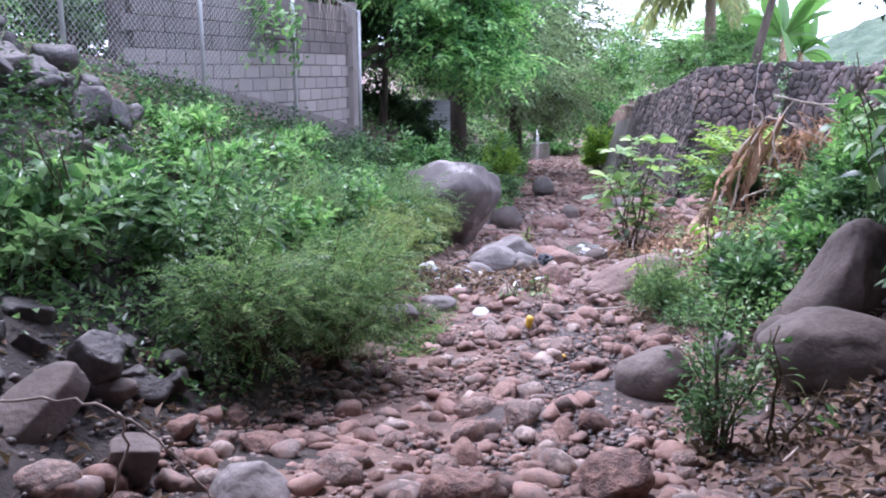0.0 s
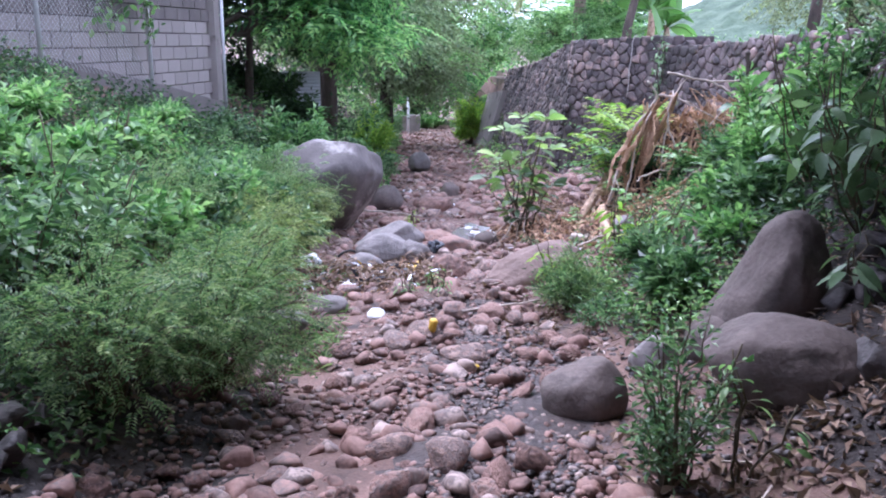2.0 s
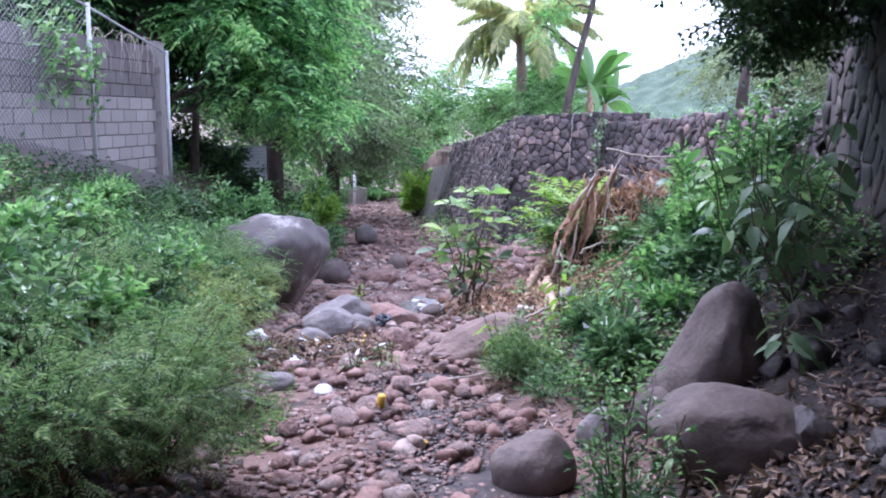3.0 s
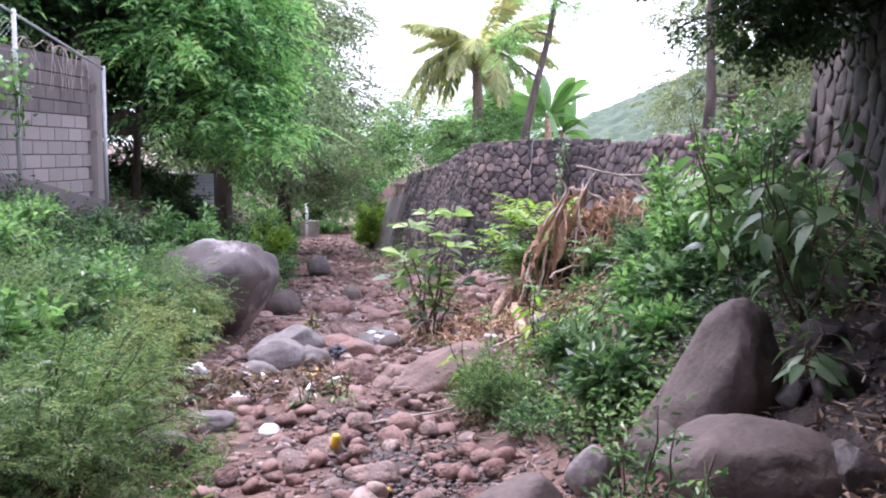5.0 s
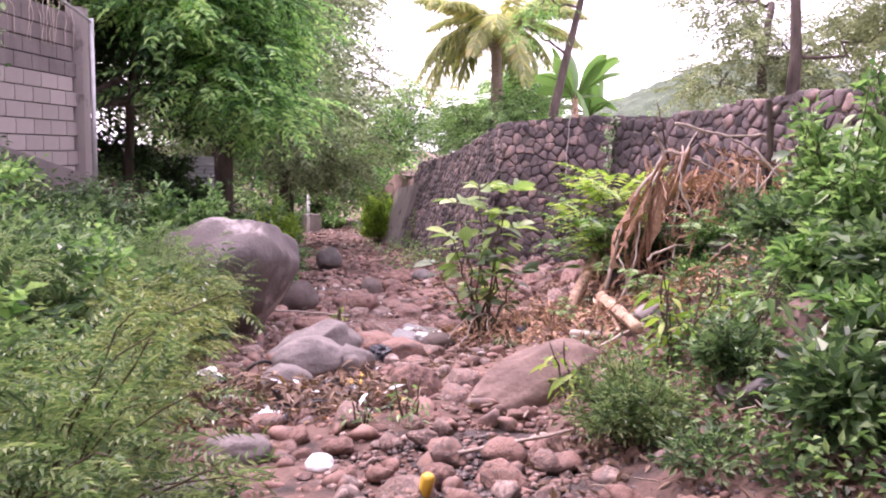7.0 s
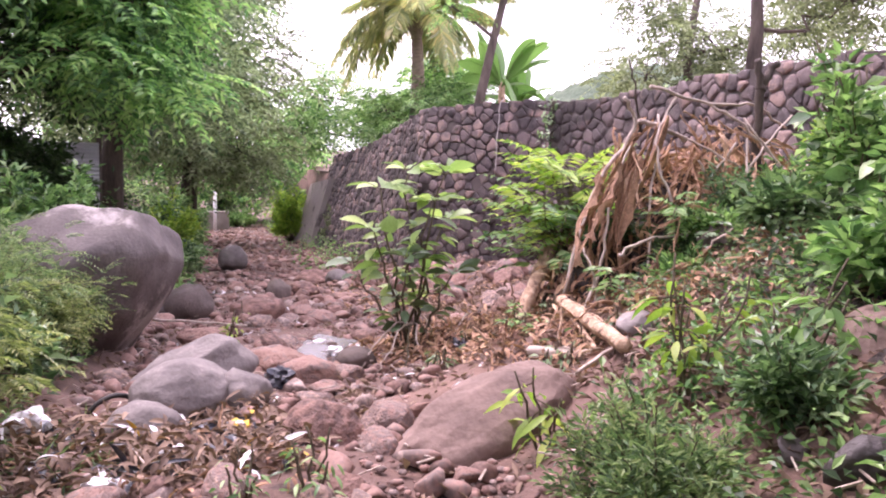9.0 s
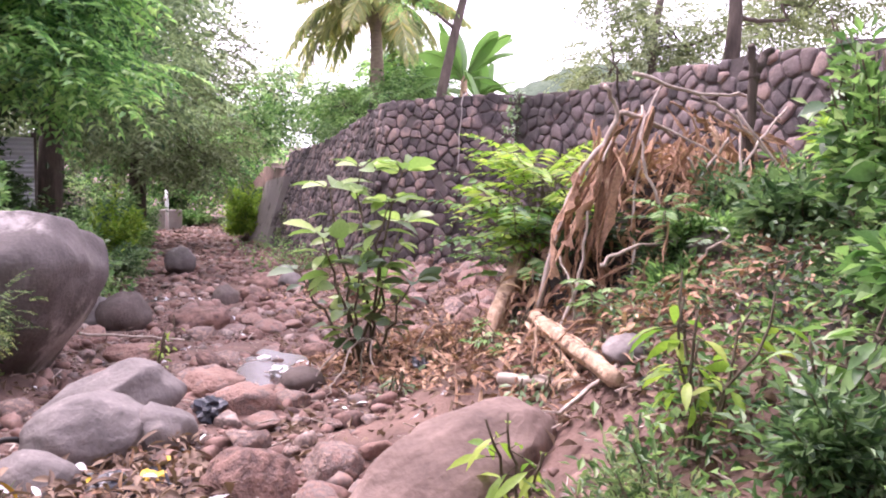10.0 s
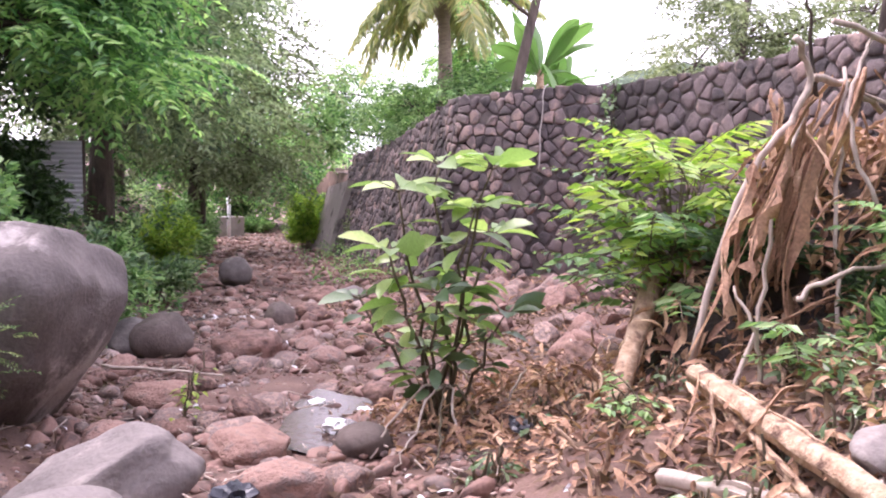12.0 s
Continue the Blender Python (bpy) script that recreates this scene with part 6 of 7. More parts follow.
# the mound under the dead leaves
def mound():
    n = 26
    xs, ys = np.linspace(-1, 1, n), np.linspace(-1, 1, n)
    X, Y = np.meshgrid(xs, ys)
    px, py = 4.75 + 1.15 * X, 11.0 + 0.75 * Y
    H = np.clip(1 - X ** 2 - Y ** 2, 0, 1) ** 0.7
    bump = np.array([noise.noise(Vector((a * 3, b * 3, 1))) for a, b in zip(px.ravel(), py.ravel())]).reshape(px.shape)
    Z = ground_z(px, py) - 0.1 + 0.95 * H * (1 + 0.25 * bump)
    Z = np.minimum(Z, 0.5 + 0.08 * bump)
    k = (np.arange(n - 1)[:, None] * n + np.arange(n - 1)[None]).ravel()
    # the blackened soil colour gives the shaded gaps of the heap
    tagged(new("debris_mound", mesh_from("debris_mound", np.stack([px.ravel(), py.ravel(), Z.ravel()], 1), np.stack([k, k + 1, k + n + 1, k + n], 1), M_SHADESOIL, True)), "mound of earth and plant rubbish, coloured dark for the shaded gaps under dead leaves", "mound")
    r = np.random.default_rng(7)
    i = r.integers(0, n * n, 2600)
    P = np.stack([px.ravel()[i], py.ravel()[i], Z.ravel()[i]], 1) + r.normal(0, 0.05, (2600, 3))
    P[:, 2] += 0.03
    tagged(new("dead_leaf_litter", leaves("dead_leaf_litter", P[H.ravel()[i] > 0.03], r.normal(0, 1, (int((H.ravel()[i] > 0.03).sum()), 3)), 0.14, 0.04, M_DRY, r, shape="big", fold=0.35, droop=0.4)), "curled brown dead leaves covering the mound", "leaf litter", kind="stuff")


mound()


# ------------------------------------------------------------- plants with leaves that can be told apart
def pinnate(base, size, n, pairs, mat, label, seed, leaf=0.07, up=0.55):
    """A plant of arching compound leaves with leaflets in two rows."""
    r = np.random.default_rng(seed)
    ob = thing("fern_leaved_plant", base, label, "plant")
    for k in range(n):
        a = r.uniform(0, 6.28)
        ln = size * r.uniform(0.6, 1.1)
        root = np.array([r.normal(0, size * 0.12), r.normal(0, size * 0.12), r.uniform(0, size * 0.75)])
        u = np.linspace(0, 1, pairs + 2)
        d = np.array([math.cos(a), math.sin(a), 0])
        lift = r.uniform(0.2, up + 0.35)
        pts = root + d * (ln * 0.8 * u)[:, None] + np.array([0, 0, 1]) * (ln * (lift * u - 0.45 * u * u))[:, None]
        sp = Soup()
        sp.tube(np.vstack([[0, 0, -0.05], root * 0.6, pts]), 0.004, 4, cap=False)
        fr = part("leaf_stalk", sp.mesh("leaf_stalk", M_TWIG), ob)
        side = np.array([-d[1], d[0], 0])
        P = np.repeat(pts[2:], 2, 0)
        D = np.array([d * 0.45 + side * (1 if i % 2 else -1) + np.array([0, 0, -0.15]) for i in range(len(P))])
        ll = leaf * np.sin(np.pi * np.linspace(0.25, 0.9, len(P)))
        part("foliage", leaves("foliage", P, D, ll * 1.4, ll * 0.55, mat, r, fold=0.1, droop=0.1), fr)
    return ob


pinnate((4.1, 11.45, -0.25), 0.95, 58, 9, M_YELLOWLEAF, "bright yellow-green feathery-leaved plant beside the heap", 1, 0.115)
pinnate((3.85, 11.3, -0.45), 0.8, 40, 8, M_BRIGHT, "bright green feathery-leaved plant beside the heap", 2, 0.1)
pinnate((3.55, 9.9, -0.4), 0.3, 10, 5, M_BRIGHT, "small green feathery-leaved plant in the heap", 3, 0.07)
pinnate((3.12, 10.4, gz(3.12, 10.4)), 0.22, 9, 4, M_BRIGHT, "small green seedling at the foot of the heap", 4, 0.06)
pinnate((4.9, 9.75, 0.1), 0.4, 12, 7, M_BRIGHT, "green feathery-leaved plant in the heap", 5, 0.07)
pinnate((4.15, 10.0, 0.05), 0.33, 10, 6, M_BRIGHT, "green feathery-leaved plant growing out of the heap", 7, 0.07)
pinnate((4.4, 9.7, -0.1), 0.35, 12, 6, M_LEAF, "dark green feathery-leaved plant in the heap", 6, 0.07)


def big_leaf_plant(base, stems, per, L, mat, label, seed, lean=(0, 0), height=0.8, name="large_leaved_plant", droop=0.3, width=0.5):
    r = np.random.default_rng(seed)
    ob = thing(name, base, label, "plant")
    for k in range(stems):
        a = r.uniform(0, 6.28)
        tip = np.array([math.cos(a) * 0.3 * height + lean[0], math.sin(a) * 0.3 * height + lean[1], height * r.uniform(0.55, 1.05)])
        pts = curve_pts((0, 0, -0.05), tip, r, -0.1, 7, 0.03)
        sp = Soup()
        sp.tube(pts, np.linspace(0.009, 0.005, 7).tolist(), 5)
        P, D = [], []
        for j in range(per):
            u = r.uniform(0.45, 1.0)
            i = int(u * 5.99)
            b = r.uniform(0, 6.28)
            d = np.array([math.cos(b), math.sin(b), r.uniform(-0.5, 0.25)])
            q = pts[i] + d * 0.06
            if height > 0.35:
                sp.tube([pts[i], q], [0.004, 0.003], 3, cap=False)
            P.append(q)
            D.append(d)
        st = part("stem", sp.mesh("stem", M_TWIG, True), ob)
        ll = L * r.uniform(0.6, 1.15, per)
        part("foliage", leaves("foliage", np.array(P), np.array(D), ll, ll * width, mat, r, shape="big", fold=0.12, droop=droop), st)
    return ob


big_leaf_plant((3.5, 5.75, gz(3.5, 5.75) + 0.1), 6, 6, 0.2, M_GREYLEAF, "plant with large dull drooping leaves above the boulder", 1, (-0.3, -0.35), 0.95, droop=0.45)
big_leaf_plant((3.8, 6.3, gz(3.8, 6.3)), 6, 8, 0.22, M_GREYLEAF, "plant with large dull leaves beside the abutment", 2, (-0.3, -0.3), 1.35, droop=0.35)
big_leaf_plant((3.2, 5.3, gz(3.2, 5.3)), 4, 5, 0.2, M_GREYLEAF, "low plant with long dull leaves above the boulder", 3, (-0.3, -0.25), 0.45, droop=0.3, width=0.3)
big_leaf_plant((3.9, 6.8, gz(3.9, 6.8)), 6, 8, 0.18, M_BRIGHT, "leafy climber in front of the abutment", 4, (-0.2, -0.1), 1.3)
big_leaf_plant((4.6, 8.75, gz(4.6, 8.75)), 8, 10, 0.15, M_BRIGHT, "creeper with broad round leaves on the bank", 5, (-0.1, -0.1), 1.25, width=0.65)
big_leaf_plant((5.2, 9.3, gz(5.2, 9.3)), 8, 9, 0.16, M_BRIGHT, "creeper with broad round leaves on the bank", 6, (-0.2, -0.2), 0.55, width=0.65)
big_leaf_plant((4.3, 8.5, gz(4.3, 8.5)), 7, 8, 0.14, M_BRIGHT, "creeper with broad round leaves on the bank", 7, (-0.1, -0.2), 0.7, width=0.65)
big_leaf_plant((2.75, 8.1, gz(2.75, 8.1)), 6, 8, 0.13, M_YELLOWLEAF, "tall yellow-green weed growing out of the bush", 8, (0.1, 0), 0.62, width=0.35)
big_leaf_plant((2.95, 7.7, gz(2.95, 7.7)), 6, 8, 0.12, M_BRIGHT, "leafy green weed growing out of the bush", 9, (0.1, 0), 0.5, width=0.4)
big_leaf_plant((2.25, 8.55, gz(2.25, 8.55)), 4, 7, 0.16, M_YELLOWLEAF, "yellow-green weed with long leaves against the boulder", 10, (-0.1, -0.1), 0.4, width=0.25)
big_leaf_plant((1.3, 13.0, gz(1.3, 13.0)), 3, 9, 0.07, M_YELLOWLEAF, "small yellow-green seedling between the stones", 11, (0, 0), 0.5, width=0.5)
big_leaf_plant((1.75, 4.0, gz(1.75, 4.0)), 3, 8, 0.08, M_BRIGHT, "slender green weed on the gravel", 12, (0.05, 0), 0.6, width=0.4)
big_leaf_plant((-2.2, 9.9, gz(-2.2, 9.9)), 6, 8, 0.16, M_BRIGHT, "broad-leaved weed below the fence", 13, (0, 0), 0.6, width=0.6)
big_leaf_plant((-1.7, 6.6, gz(-1.7, 6.6)), 8, 9, 0.15, M_BRIGHT, "broad-leaved weed on the bank", 14, (0, 0), 1.15, width=0.6)
big_leaf_plant((-2.4, 5.2, gz(-2.4, 5.2)), 8, 9, 0.12, M_BRIGHT, "broad-leaved weed on the bank", 15, (0.1, -0.1), 0.95, width=0.6)
big_leaf_plant((0.75, 8.55, gz(0.75, 8.55)), 4, 8, 0.06, M_BRIGHT, "small green weed in the gravel", 16, (0, 0), 0.25, width=0.3)
big_leaf_plant((1.05, 8.5, gz(1.05, 8.5)), 5, 10, 0.07, M_BRIGHT, "small green weed in the gravel", 17, (0, 0), 0.3, width=0.3)


def creeper(name, top, length, seed, label, mat, spread=0.12, count=90, L=0.07):
    """A vine that hangs from a wall."""
    r = np.random.default_rng(seed)
    ob = thing(name, top, label, "vine")
    P, D = [], []
    for k in range(4):
        q = np.stack([r.normal(0, spread * 0.5) + r.normal(0, 0.02, 9).cumsum(), r.normal(0, spread * 0.5) + r.normal(0, 0.02, 9).cumsum(), -np.linspace(0, length * r.uniform(0.6, 1), 9)], 1)
        sp = Soup()
        sp.tube(q, 0.005, 4, cap=False)
        part("runner", sp.mesh("runner", M_TWIG), ob)
        i = r.integers(0, 9, count // 4)
        P.append(q[i] + r.normal(0, spread * 0.4, (count // 4, 3)))
        D.append(r.normal(0, 1, (count // 4, 3)) + np.array([-0.6, -0.6, -0.3]))
    P, D = np.concatenate(P), np.concatenate(D)
    part("foliage", leaves("foliage", P, D, L, L * 0.6, mat, r, shape="big", fold=0.1), ob)
    return ob


creeper("vine", (6.68, 16.35, 1.5), 1.35, 1, "green creeper hanging down the stone wall", M_LEAF, 0.16, 160, 0.09)
v1 = F0 + FD * 3.2 + FN * 0.16
creeper("vine", (v1.x, v1.y, 2.9), 1.3, 2, "green creeper climbing on the fence", M_BRIGHT, 0.3, 260, 0.12)
v2 = F0 + FD * 2.6 + FN * 0.16
creeper("vine", (v2.x, v2.y, 2.4), 1.2, 3, "green creeper hanging on the fence", M_BRIGHT, 0.14, 100, 0.1)
# dry tendrils over the top of the block wall
for k in range(14):
    r = random.Random(60 + k)
    a = F0 + FD * r.uniform(0.6, 2.6) + FN * 0.02
    s = r.uniform(-0.6, 0.6)
    branch("dry_vine", [[(a.x, a.y, 2.6), (a.x + FD.x * s * 0.4 + 0.1, a.y + FD.y * s * 0.4, 2.75), (a.x + FD.x * s + FN.x * 0.15, a.y + FD.y * s, 2.45), (a.x + FD.x * s * 1.2 + FN.x * 0.12, a.y + FD.y * s * 1.2, 2.05)]], 0.007, 0.004, M_PALE, "dry grey vine tendril over the block wall", k, "vine", 4)

# cable down the stone wall
branch("hanging_wire", [[(7.33, 19.24, 1.66), (7.2, 19.13, 1.6), (7.15, 19.09, 0.9), (7.1, 19.04, 0.25)]], 0.012, 0.012, M_CONCRETE, "pale wire hanging down the stone wall", 90, "wire")

# ------------------------------------------------------------- rocks along the foot of the wall
rng = random.Random(91)
for k in range(120):
    y = rng.uniform(11.6, 20)
    x = rng.uniform(3.4 if y < 14 else 4.4, 6.7)
    s = rng.uniform(0.08, 0.22)
    rock("red_rock", (x, y, gz(x, y) + 0.3 * s), (s * 1.2, s, s * 0.8), M_RED, "reddish broken rock at the foot of the wall", 700 + k, (rng.uniform(0, 40), rng.uniform(0, 40), rng.uniform(0, 360)), 3, 0.2, 1.3, "rocks at the foot of the wall", "rock")

# ------------------------------------------------------------- shallow water
def pool(points, z, name="water", label="shallow muddy water between the stones"):
    bm = bmesh.new()
    bm.faces.new([bm.verts.new((x, y, z)) for x, y in points])
    me = bpy.data.meshes.new(name)
    bm.to_mesh(me)
    bm.free()
    me.materials.append(M_WATER)
    return tagged(new(name, me), label, "water", kind="structure")


def blob(cx, cy, rx, ry, seed, n=22):
    r = random.Random(seed)
    ph = [r.uniform(0, 6.3) for _ in range(3)]
    return [(cx + rx * math.cos(a) * (1 + 0.2 * math.sin(2 * a + ph[0]) + 0.12 * math.sin(5 * a + ph[1])), cy + ry * math.sin(a) * (1 + 0.2 * math.sin(3 * a + ph[2]))) for a in [2 * math.pi * k / n for k in range(n)]]


pool(blob(2.12, 12.35, 0.26, 0.42, 3), gz(2.12, 12.35) + 0.04)
pool(blob(2.4, 13.2, 0.24, 0.4, 4), gz(2.4, 13.2) + 0.04)


# ------------------------------------------------------------- rubbish
def scrap(name, p, size, mat, label, seed, category="rubbish"):
    """A crumpled sheet or bag."""
    r = random.Random(seed)
    bm = bmesh.new()
    bmesh.ops.create_icosphere(bm, subdivisions=3, radius=1)
    o = Vector((r.uniform(0, 40), r.uniform(0, 40), r.uniform(0, 40)))
    for v in bm.verts:
        k = noise.noise(v.co * 1.6 + o) * 0.5 + noise.noise(v.co * 4 + o) * 0.3
        v.co = v.co * (0.8 + k)
    me = bpy.data.meshes.new(name)
    bm.to_mesh(me)
    bm.free()
    me.materials.append(mat)
    ob = new(name, me)
    ob.location, ob.scale, ob.rotation_euler = (p[0], p[1], gz(p[0], p[1]) + p[2]), size, (0, 0, r.uniform(0, 6))
    return tagged(ob, label, category)


scrap("plastic_bag", (1.4, 10.95, 0.09), (0.13, 0.12, 0.09), M_DARKBAG, "crumpled black plastic bag among the stones", 1)
scrap("plastic_bag", (-0.2, 10.1, 0.09), (0.14, 0.12, 0.08), M_WHITE, "crumpled white plastic bag on the ground", 2)
scrap("plastic_bag", (2.2, 12.35, 0.06), (0.09, 0.12, 0.07), M_WHITE, "white plastic sheet caught between the stones", 3)
scrap("plastic_bag", (2.3, 13.3, 0.04), (0.07, 0.08, 0.03), M_WHITE, "white plastic sheet spread over the stones", 4)
scrap("plastic_bag", (2.6, 12.95, 0.04), (0.08, 0.06, 0.03), M_WHITE, "white plastic scrap on the gravel", 5)
scrap("plastic_bag", (3.0, 11.3, 0.06), (0.1, 0.07, 0.05), M_DARKBAG, "dark plastic scrap among dead leaves", 6)
scrap("plastic_bag", (0.75, 9.75, 0.06), (0.14, 0.1, 0.06), M_DARKBAG, "dark plastic scrap in the rubbish", 7)
scrap("plastic_bag", (0.45, 9.5, 0.05), (0.16, 0.06, 0.03), M_WHITE, "torn white packet in the rubbish", 8)
scrap("plastic_bag", (0.95, 9.85, 0.06), (0.09, 0.07, 0.04), M_YELLOW, "torn yellow packet in the rubbish", 9)
scrap("plastic_bag", (3.95, 20.9, 0.06), (0.16, 0.12, 0.08), M_YELLOW, "yellow plastic scrap in the far bed", 10)
scrap("plastic_bag", (0.2, 9.0, 0.05), (0.12, 0.06, 0.03), M_WHITE, "pale plastic scrap in the weeds", 11)
scrap("plastic_bag", (2.6, 17.3, 0.04), (0.1, 0.08, 0.04), M_WHITE, "white plastic scrap in the far bed", 12)
scrap("plastic_bag", (3.2, 19.2, 0.05), (0.1, 0.08, 0.05), M_WHITE, "white plastic scrap in the far bed", 13)
scrap("plastic_bag", (2.0, 18.9, 0.04), (0.12, 0.08, 0.04), M_WHITE, "white plastic scrap in the far bed", 14)
scrap("plastic_bag", (0.95, 6.25, 0.03), (0.05, 0.04, 0.03), M_YELLOW, "small orange wrapper between stones", 15)
cup = Soup()
cup.tube([(0, 0, 0), (0, 0, 0.02), (0, 0, 0.1), (0, 0, 0.115)], [0.028, 0.032, 0.036, 0.022], 12)
cup_ob = new("plastic_bottle", cup.mesh("plastic_bottle", M_YELLOW, True))
cup_ob.location = (0.78, 7.15, gz(0.78, 7.15) + 0.03)
cup_ob.rotation_euler = (0.2, 0.15, 0)
tagged(cup_ob, "small yellow plastic bottle standing among stones", "bottle")
hoop = Soup()
hoop.tube([(0.17 * math.cos(a), 0, 0.17 * math.sin(a)) for a in [math.pi * 2 * k / 22 for k in range(23)]], 0.016, 8)
hoop_ob = new("bicycle_tyre", hoop.mesh("bicycle_tyre", M_RUBBER, True))
hoop_ob.location, hoop_ob.rotation_euler = (0.25, 10.55, gz(0.25, 10.55) + 0.04), (0.3, 0, 0.4)
tagged(hoop_ob, "old black rubber hoop half buried in rubbish", "tyre")
box_ob = Soup()
box_ob.box((0, 0, 0.09), (0.13, 0.1, 0.2), 0.4)
white_box = new("plastic_crate", box_ob.mesh("plastic_crate", M_WHITE))
white_box.location = (3.95, 12.5, gz(3.95, 12.5))
white_box.rotation_euler = (0.2, 0.3, 0)
tagged(white_box, "white plastic container lying among red rocks", "container")

# bits of rubbish and sticks in the bed
def bits(count, seed, box, label):
    r = random.Random(seed)
    sp = Soup()
    for _ in range(count):
        x, y = r.uniform(box[0], box[1]), r.uniform(box[2], box[3])
        a, s = r.uniform(0, 6.3), r.uniform(0.04, 0.16)
        z = gz(x, y) + r.uniform(0.02, 0.08)
        sp.tube([(x, y, z), (x + math.cos(a) * s, y + math.sin(a) * s, z + r.uniform(-0.02, 0.04))], r.uniform(0.003, 0.007), 4)
    tagged(new("twig_litter", sp.mesh("twig_litter", M_PALE)), label, "twigs", kind="stuff")


bits(260, 1, (0.0, 2.6, 8.3, 16), "pale twigs and stalks strewn between the stones")
bits(260, 2, (1.6, 4.4, 3, 9), "pale twigs strewn over the shaded bank")
heap_litter("rubbish_litter", 240, 9, 0.09, M_WHITE, "pale scraps of paper and plastic in the bed", (0.0, 3.0, 8.6, 20), 0.05)
heap_litter("rubbish_litter", 2600, 10, 0.11, M_LITTER, "dark sodden leaves and rubbish below the boulders", (-0.3, 1.2, 8.8, 10.4), 0.2)
heap_litter("rubbish_litter", 110, 11, 0.13, M_WHITE, "pale torn packets in the rubbish", (-0.3, 1.1, 8.8, 10.4), 0.18)
heap_litter("rubbish_litter", 60, 12, 0.12, M_YELLOW, "orange and yellow torn packets in the rubbish", (0.2, 1.1, 8.9, 10.2), 0.16)
heap_litter("rubbish_litter", 200, 13, 0.14, M_DARKBAG, "black torn plastic in the rubbish", (-0.2, 1.1, 8.9, 10.3), 0.16)
heap_litter("dead_leaf_litter", 900, 14, 0.09, M_DRY, "dead leaves in the rubbish", (-0.4, 1.2, 8.6, 10.6), 0.15)

# ------------------------------------------------------------- far things
shed = thing("sheet_metal_fence", (-0.4, 25.0, gz(-0.4, 25.0)), "low fence of pale corrugated metal sheet among the trees", "fence")
sheet = Soup()
n = 60
vs = []
for k in range(n + 1):
    for x in (-2.6, 0.0):
        vs.append((x, 0.025 * math.sin(k * math.pi / 2), 1.35 * k / n))
sheet.add(vs, [(2 * k, 2 * k + 1, 2 * k + 3, 2 * k + 2) for k in range(n)])
wall_sheet = part("wall_sheet", sheet.mesh("wall_sheet", M_SHEET, True), shed)
wall_sheet.location = (0.6, -1.2, -0.1)
for x in (-2.6, 0.0):
    frame_post = Soup()
    frame_post.box((x + 0.6, -1.1, 0.6), (0.1, 0.1, 1.5))
    part("frame_post", frame_post.mesh("frame_post", M_BARK), shed)
far_post = Soup()
far_post.tube([(0, 0, -0.2), (0, 0, 1.7)], 0.07, 8)
fp = new("concrete_post", far_post.mesh("concrete_post", M_WHITE, True))
fp.location = (4.6, 40, gz(4.6, 40))
tagged(fp, "white concrete post beside the far end of the bed", "post")
low = Soup()
low.box((0, 0, 0.35), (2.2, 0.3, 0.9))
lw = new("low_wall", low.mesh("low_wall", M_CONCRETE))
lw.location = (4.2, 41, gz(4.2, 41))
tagged(lw, "low pale concrete wall at the far end of the bed", "low wall", kind="structure")

# green growth through the heap
for k, (x, y, z, w, h, m) in enumerate([(4.75, 10.0, 0.15, 0.45, 0.5, M_LEAF), (4.2, 10.0, -0.2, 0.35, 0.4, M_SHADELEAF), (3.95, 10.6, -0.1, 0.3, 0.4, M_SHADELEAF), (4.6, 9.6, -0.15, 0.35, 0.3, M_LEAF)]):
    shrub("bush", (x, y, z), (w, w, h), 24, 900, 0.075, 0.032, m, "leafy weeds growing through the heap of dead leaves", seed=400 + k, fuzz=0.06, tall=0.35)

# dead stalks standing in the litter
rng = random.Random(131)
for k in range(26):
    x, y = rng.uniform(2.6, 4.6), rng.uniform(9.6, 12.6)
    z = gz(x, y)
    a, h = rng.uniform(0, 6.3), rng.uniform(0.15, 0.45)
    branch("dead_stalk", [[(x, y, z - 0.03), (x + 0.05 * math.cos(a), y + 0.05 * math.sin(a), z + h * 0.6), (x + 0.2 * math.cos(a), y + 0.2 * math.sin(a), z + h)]], 0.012, 0.007, M_TRUNK if k % 3 else M_PALE, "broken dead stalk standing in the leaf litter", 500 + k, "stalk", 5)
for k in range(16):
    x, y = rng.uniform(2.5, 3.6), rng.uniform(9.0, 11.6)
    big_leaf_plant((x, y, gz(x, y)), 3, 6, 0.06, M_GREYLEAF if k % 2 else M_LEAF, "small grey-green weed at the foot of the heap", 600 + k, (0, 0), 0.16, name="small_weed", width=0.4)

# cover of the bank between the heap and the bushes
heap_litter("dead_leaf_litter", 2600, 21, 0.085, M_LITTER, "fallen leaves on the bank below the wall", (2.7, 5.8, 7.6, 9.6), 0.08)
heap_litter("dead_leaf_litter", 900, 22, 0.1, M_DRY, "pale curled dead leaves on the bank below the wall", (3.0, 5.8, 8.3, 10.0), 0.12)
undergrowth("weeds", 3600, 2.9, 5.9, 7.9, 10.2, lambda X, Y: X > 2.9 + 0.5 * np.abs(Y - 8.6), 0.065, 0.032, 0.22, M_LEAF, "low creeping weeds over the leaf litter", 21)
rock("boulder", (3.2, 9.12, gz(3.2, 9.12) + 0.06), (0.12, 0.11, 0.1), M_GREY, "round grey stone beside the fallen trunk", 810)
heap_litter("dead_leaf_litter", 2600, 23, 0.065, M_LITTER, "dark fallen leaves on the slope by the abutment", (2.5, 4.6, 3.6, 7.6), 0.05)
rng = random.Random(171)
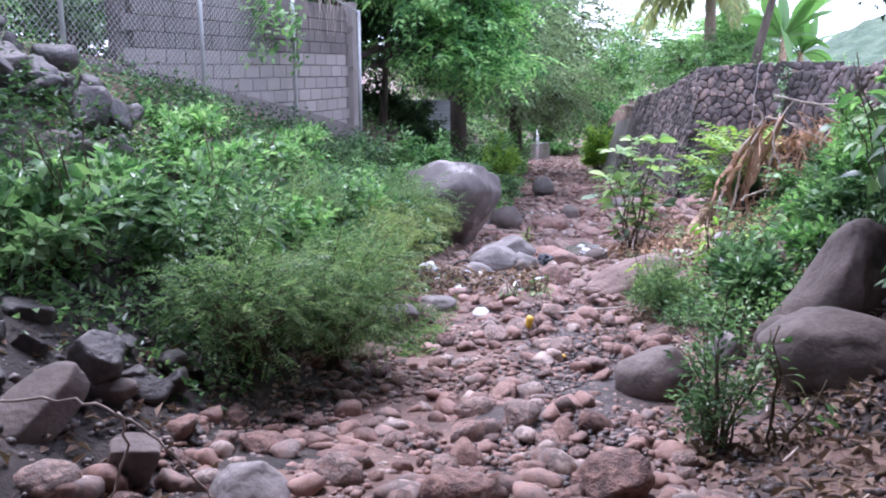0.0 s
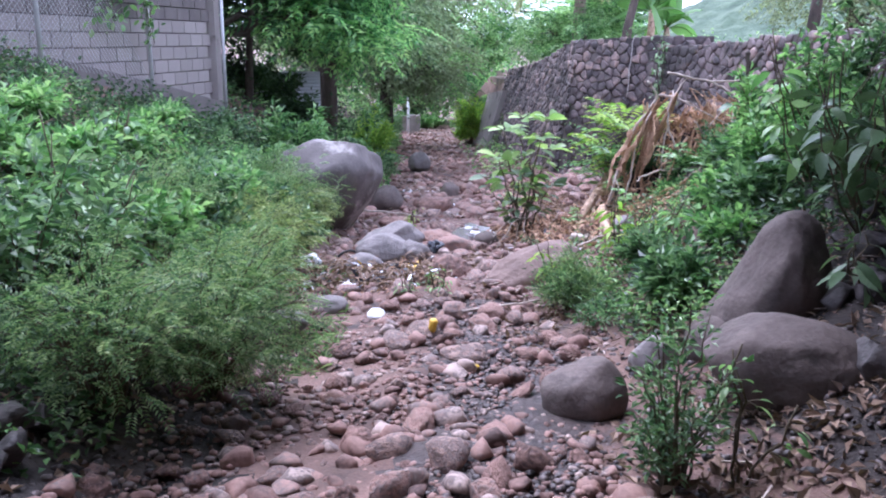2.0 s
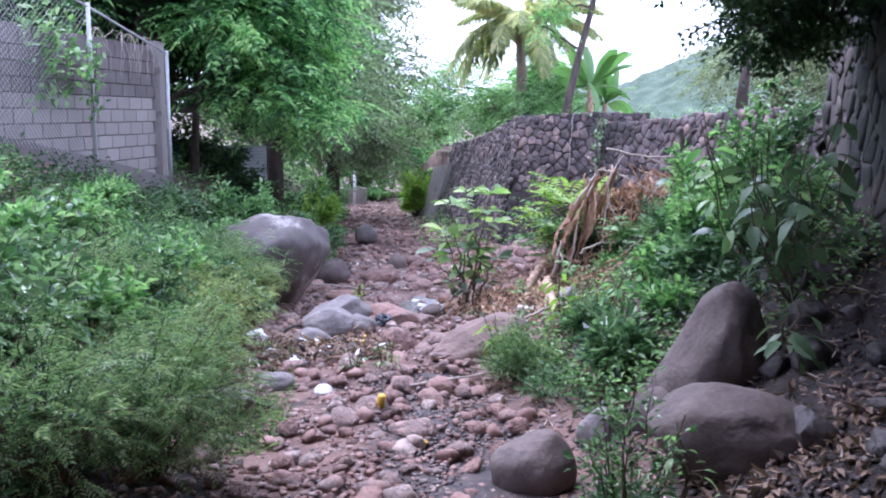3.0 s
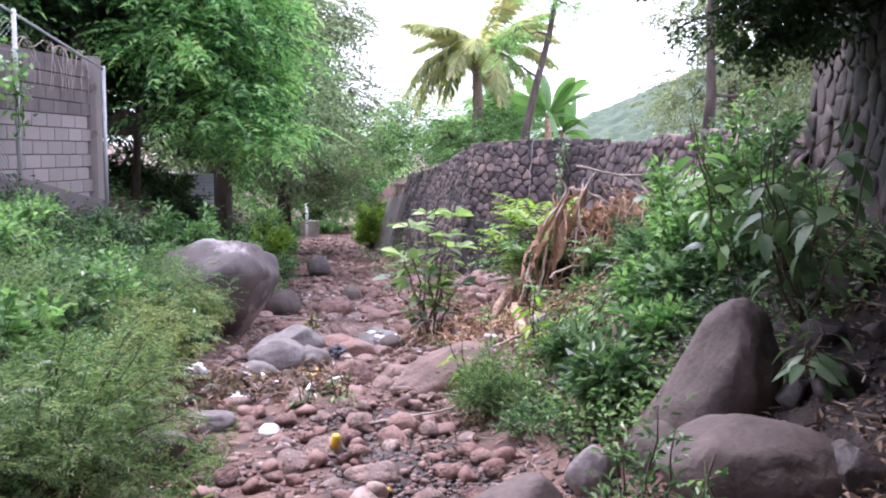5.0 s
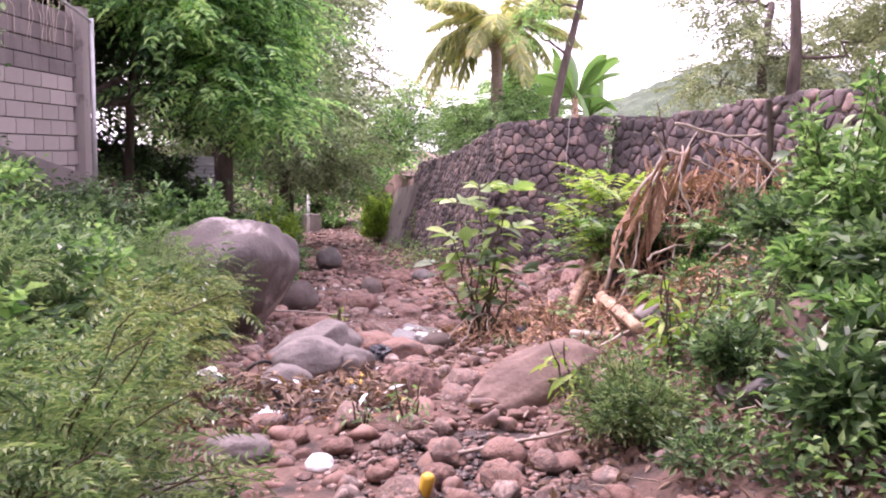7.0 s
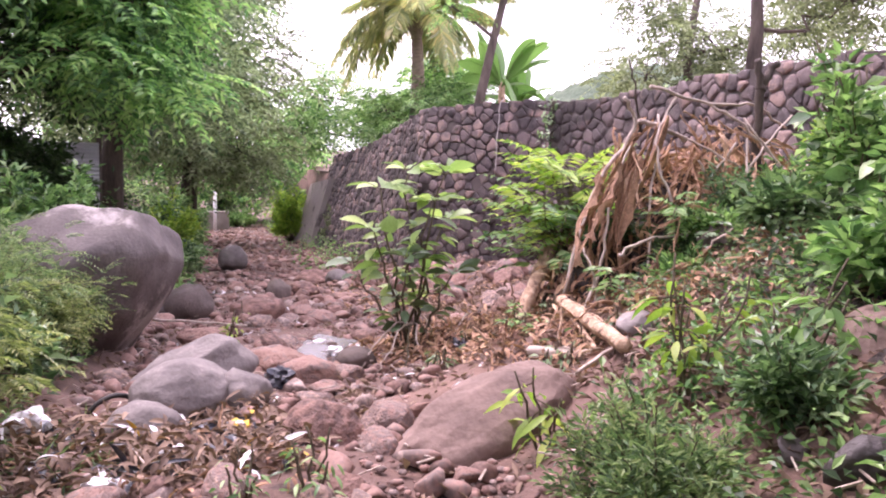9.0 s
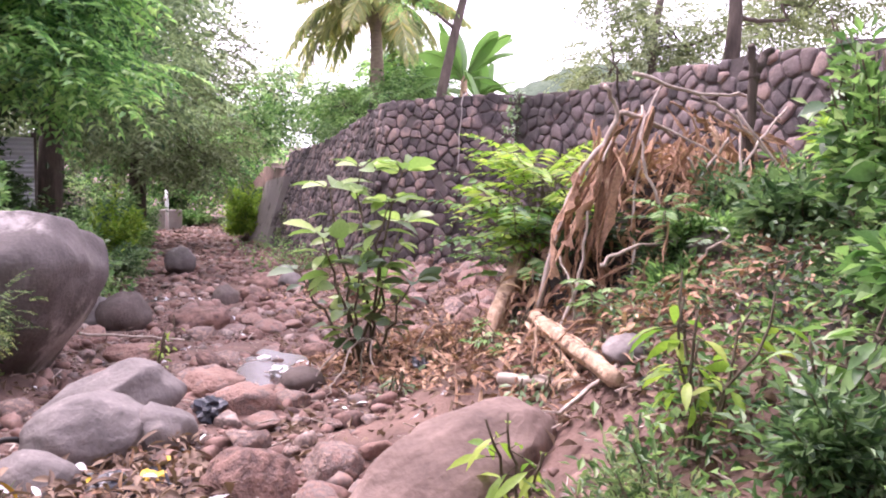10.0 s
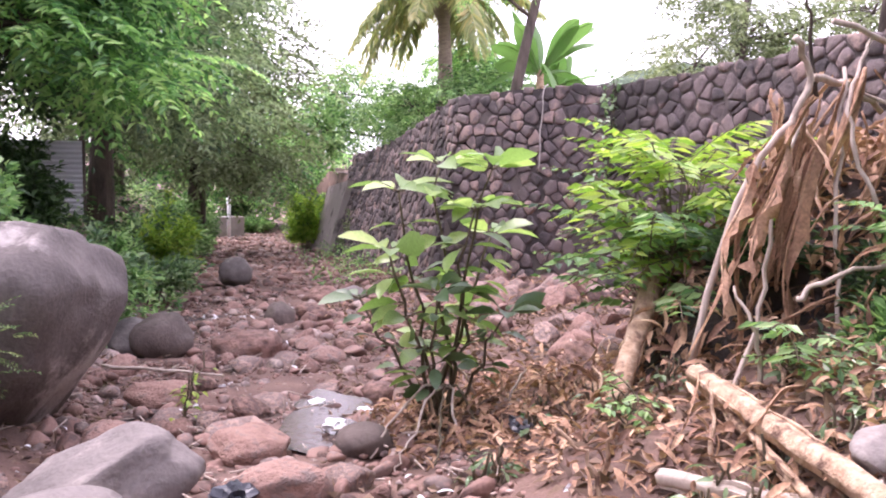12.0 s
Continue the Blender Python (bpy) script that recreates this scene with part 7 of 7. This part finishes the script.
for k in range(20):
    # more dead leaves and stalks towards the wall end of the heap
    w = rng.uniform(0, 1)
    dead_leaf((4.6 + 1.0 * w, 10.45 - 0.35 * rng.random(), 0.95 - 0.25 * w - 0.3 * rng.random()), 180 + rng.uniform(-60, 150), rng.uniform(15, 80), rng.uniform(-60, 60), rng.uniform(0.35, 0.7))
branch("dead_branch", [[(4.5, 10.2, 0.1), (4.75, 10.1, 0.4), (5.1, 10.15, 0.75), (5.5, 10.3, 1.0)]], 0.014, 0.008, M_PALE, L_BR, 31)
branch("dead_branch", [[(4.9, 9.9, -0.05), (4.8, 10.0, 0.35), (4.95, 10.2, 0.8)]], 0.012, 0.008, M_PALE, L_BR, 32)
branch("dead_branch", [[(5.4, 9.8, 0.1), (5.2, 9.95, 0.45), (4.9, 10.2, 0.95)], [(5.2, 9.95, 0.45), (5.45, 10.05, 0.6)]], 0.013, 0.008, M_PALE, L_BR, 33)
for k, (x, y, z, w, h, m) in enumerate([(4.35, 9.85, 0.0, 0.3, 0.35, M_BRIGHT), (5.2, 9.9, 0.3, 0.4, 0.4, M_BRIGHT), (4.05, 9.75, -0.25, 0.25, 0.25, M_BRIGHT)]):
    shrub("bush", (x, y, z), (w, w, h), 26, 1000, 0.085, 0.034, m, "leafy weeds growing through the heap of dead leaves", seed=440 + k, fuzz=0.07, tall=0.35)
# forked stump behind the heap
branch("dead_stump", [[(5.2, 10.35, 0.2), (5.17, 10.32, 0.8), (5.14, 10.3, 1.2), (5.09, 10.3, 1.42)], [(5.14, 10.3, 1.18), (5.2, 10.3, 1.3), (5.3, 10.3, 1.4)]], 0.045, 0.028, M_BARK, "dark forked dead stump standing behind the heap", 95, "stump", 9)
# curled dead leaves and broad pale leaves on the near slope of the heap
for k in range(46):
    x, y = rng.uniform(4.0, 5.6), rng.uniform(9.5, 10.2)
    dead_leaf((x, y, -0.35 + 0.85 * (y - 9.3) + 0.15 * (x - 4) + rng.uniform(-0.05, 0.12)), rng.uniform(0, 360), rng.uniform(-10, 50), rng.uniform(-70, 70), rng.uniform(0.2, 0.45), rng.uniform(0.8, 1.6))
for k, (x, y, h, n) in enumerate([(5.35, 9.5, 0.75, 6), (5.7, 9.75, 0.6, 6), (5.0, 9.1, 0.5, 5), (5.45, 9.0, 0.7, 6)]):
    big_leaf_plant((x, y, gz(x, y)), n, 9, 0.17, M_PALELEAF, "creeper with broad pale glossy leaves beside the heap", 700 + k, (-0.15, -0.2), h, width=0.6)
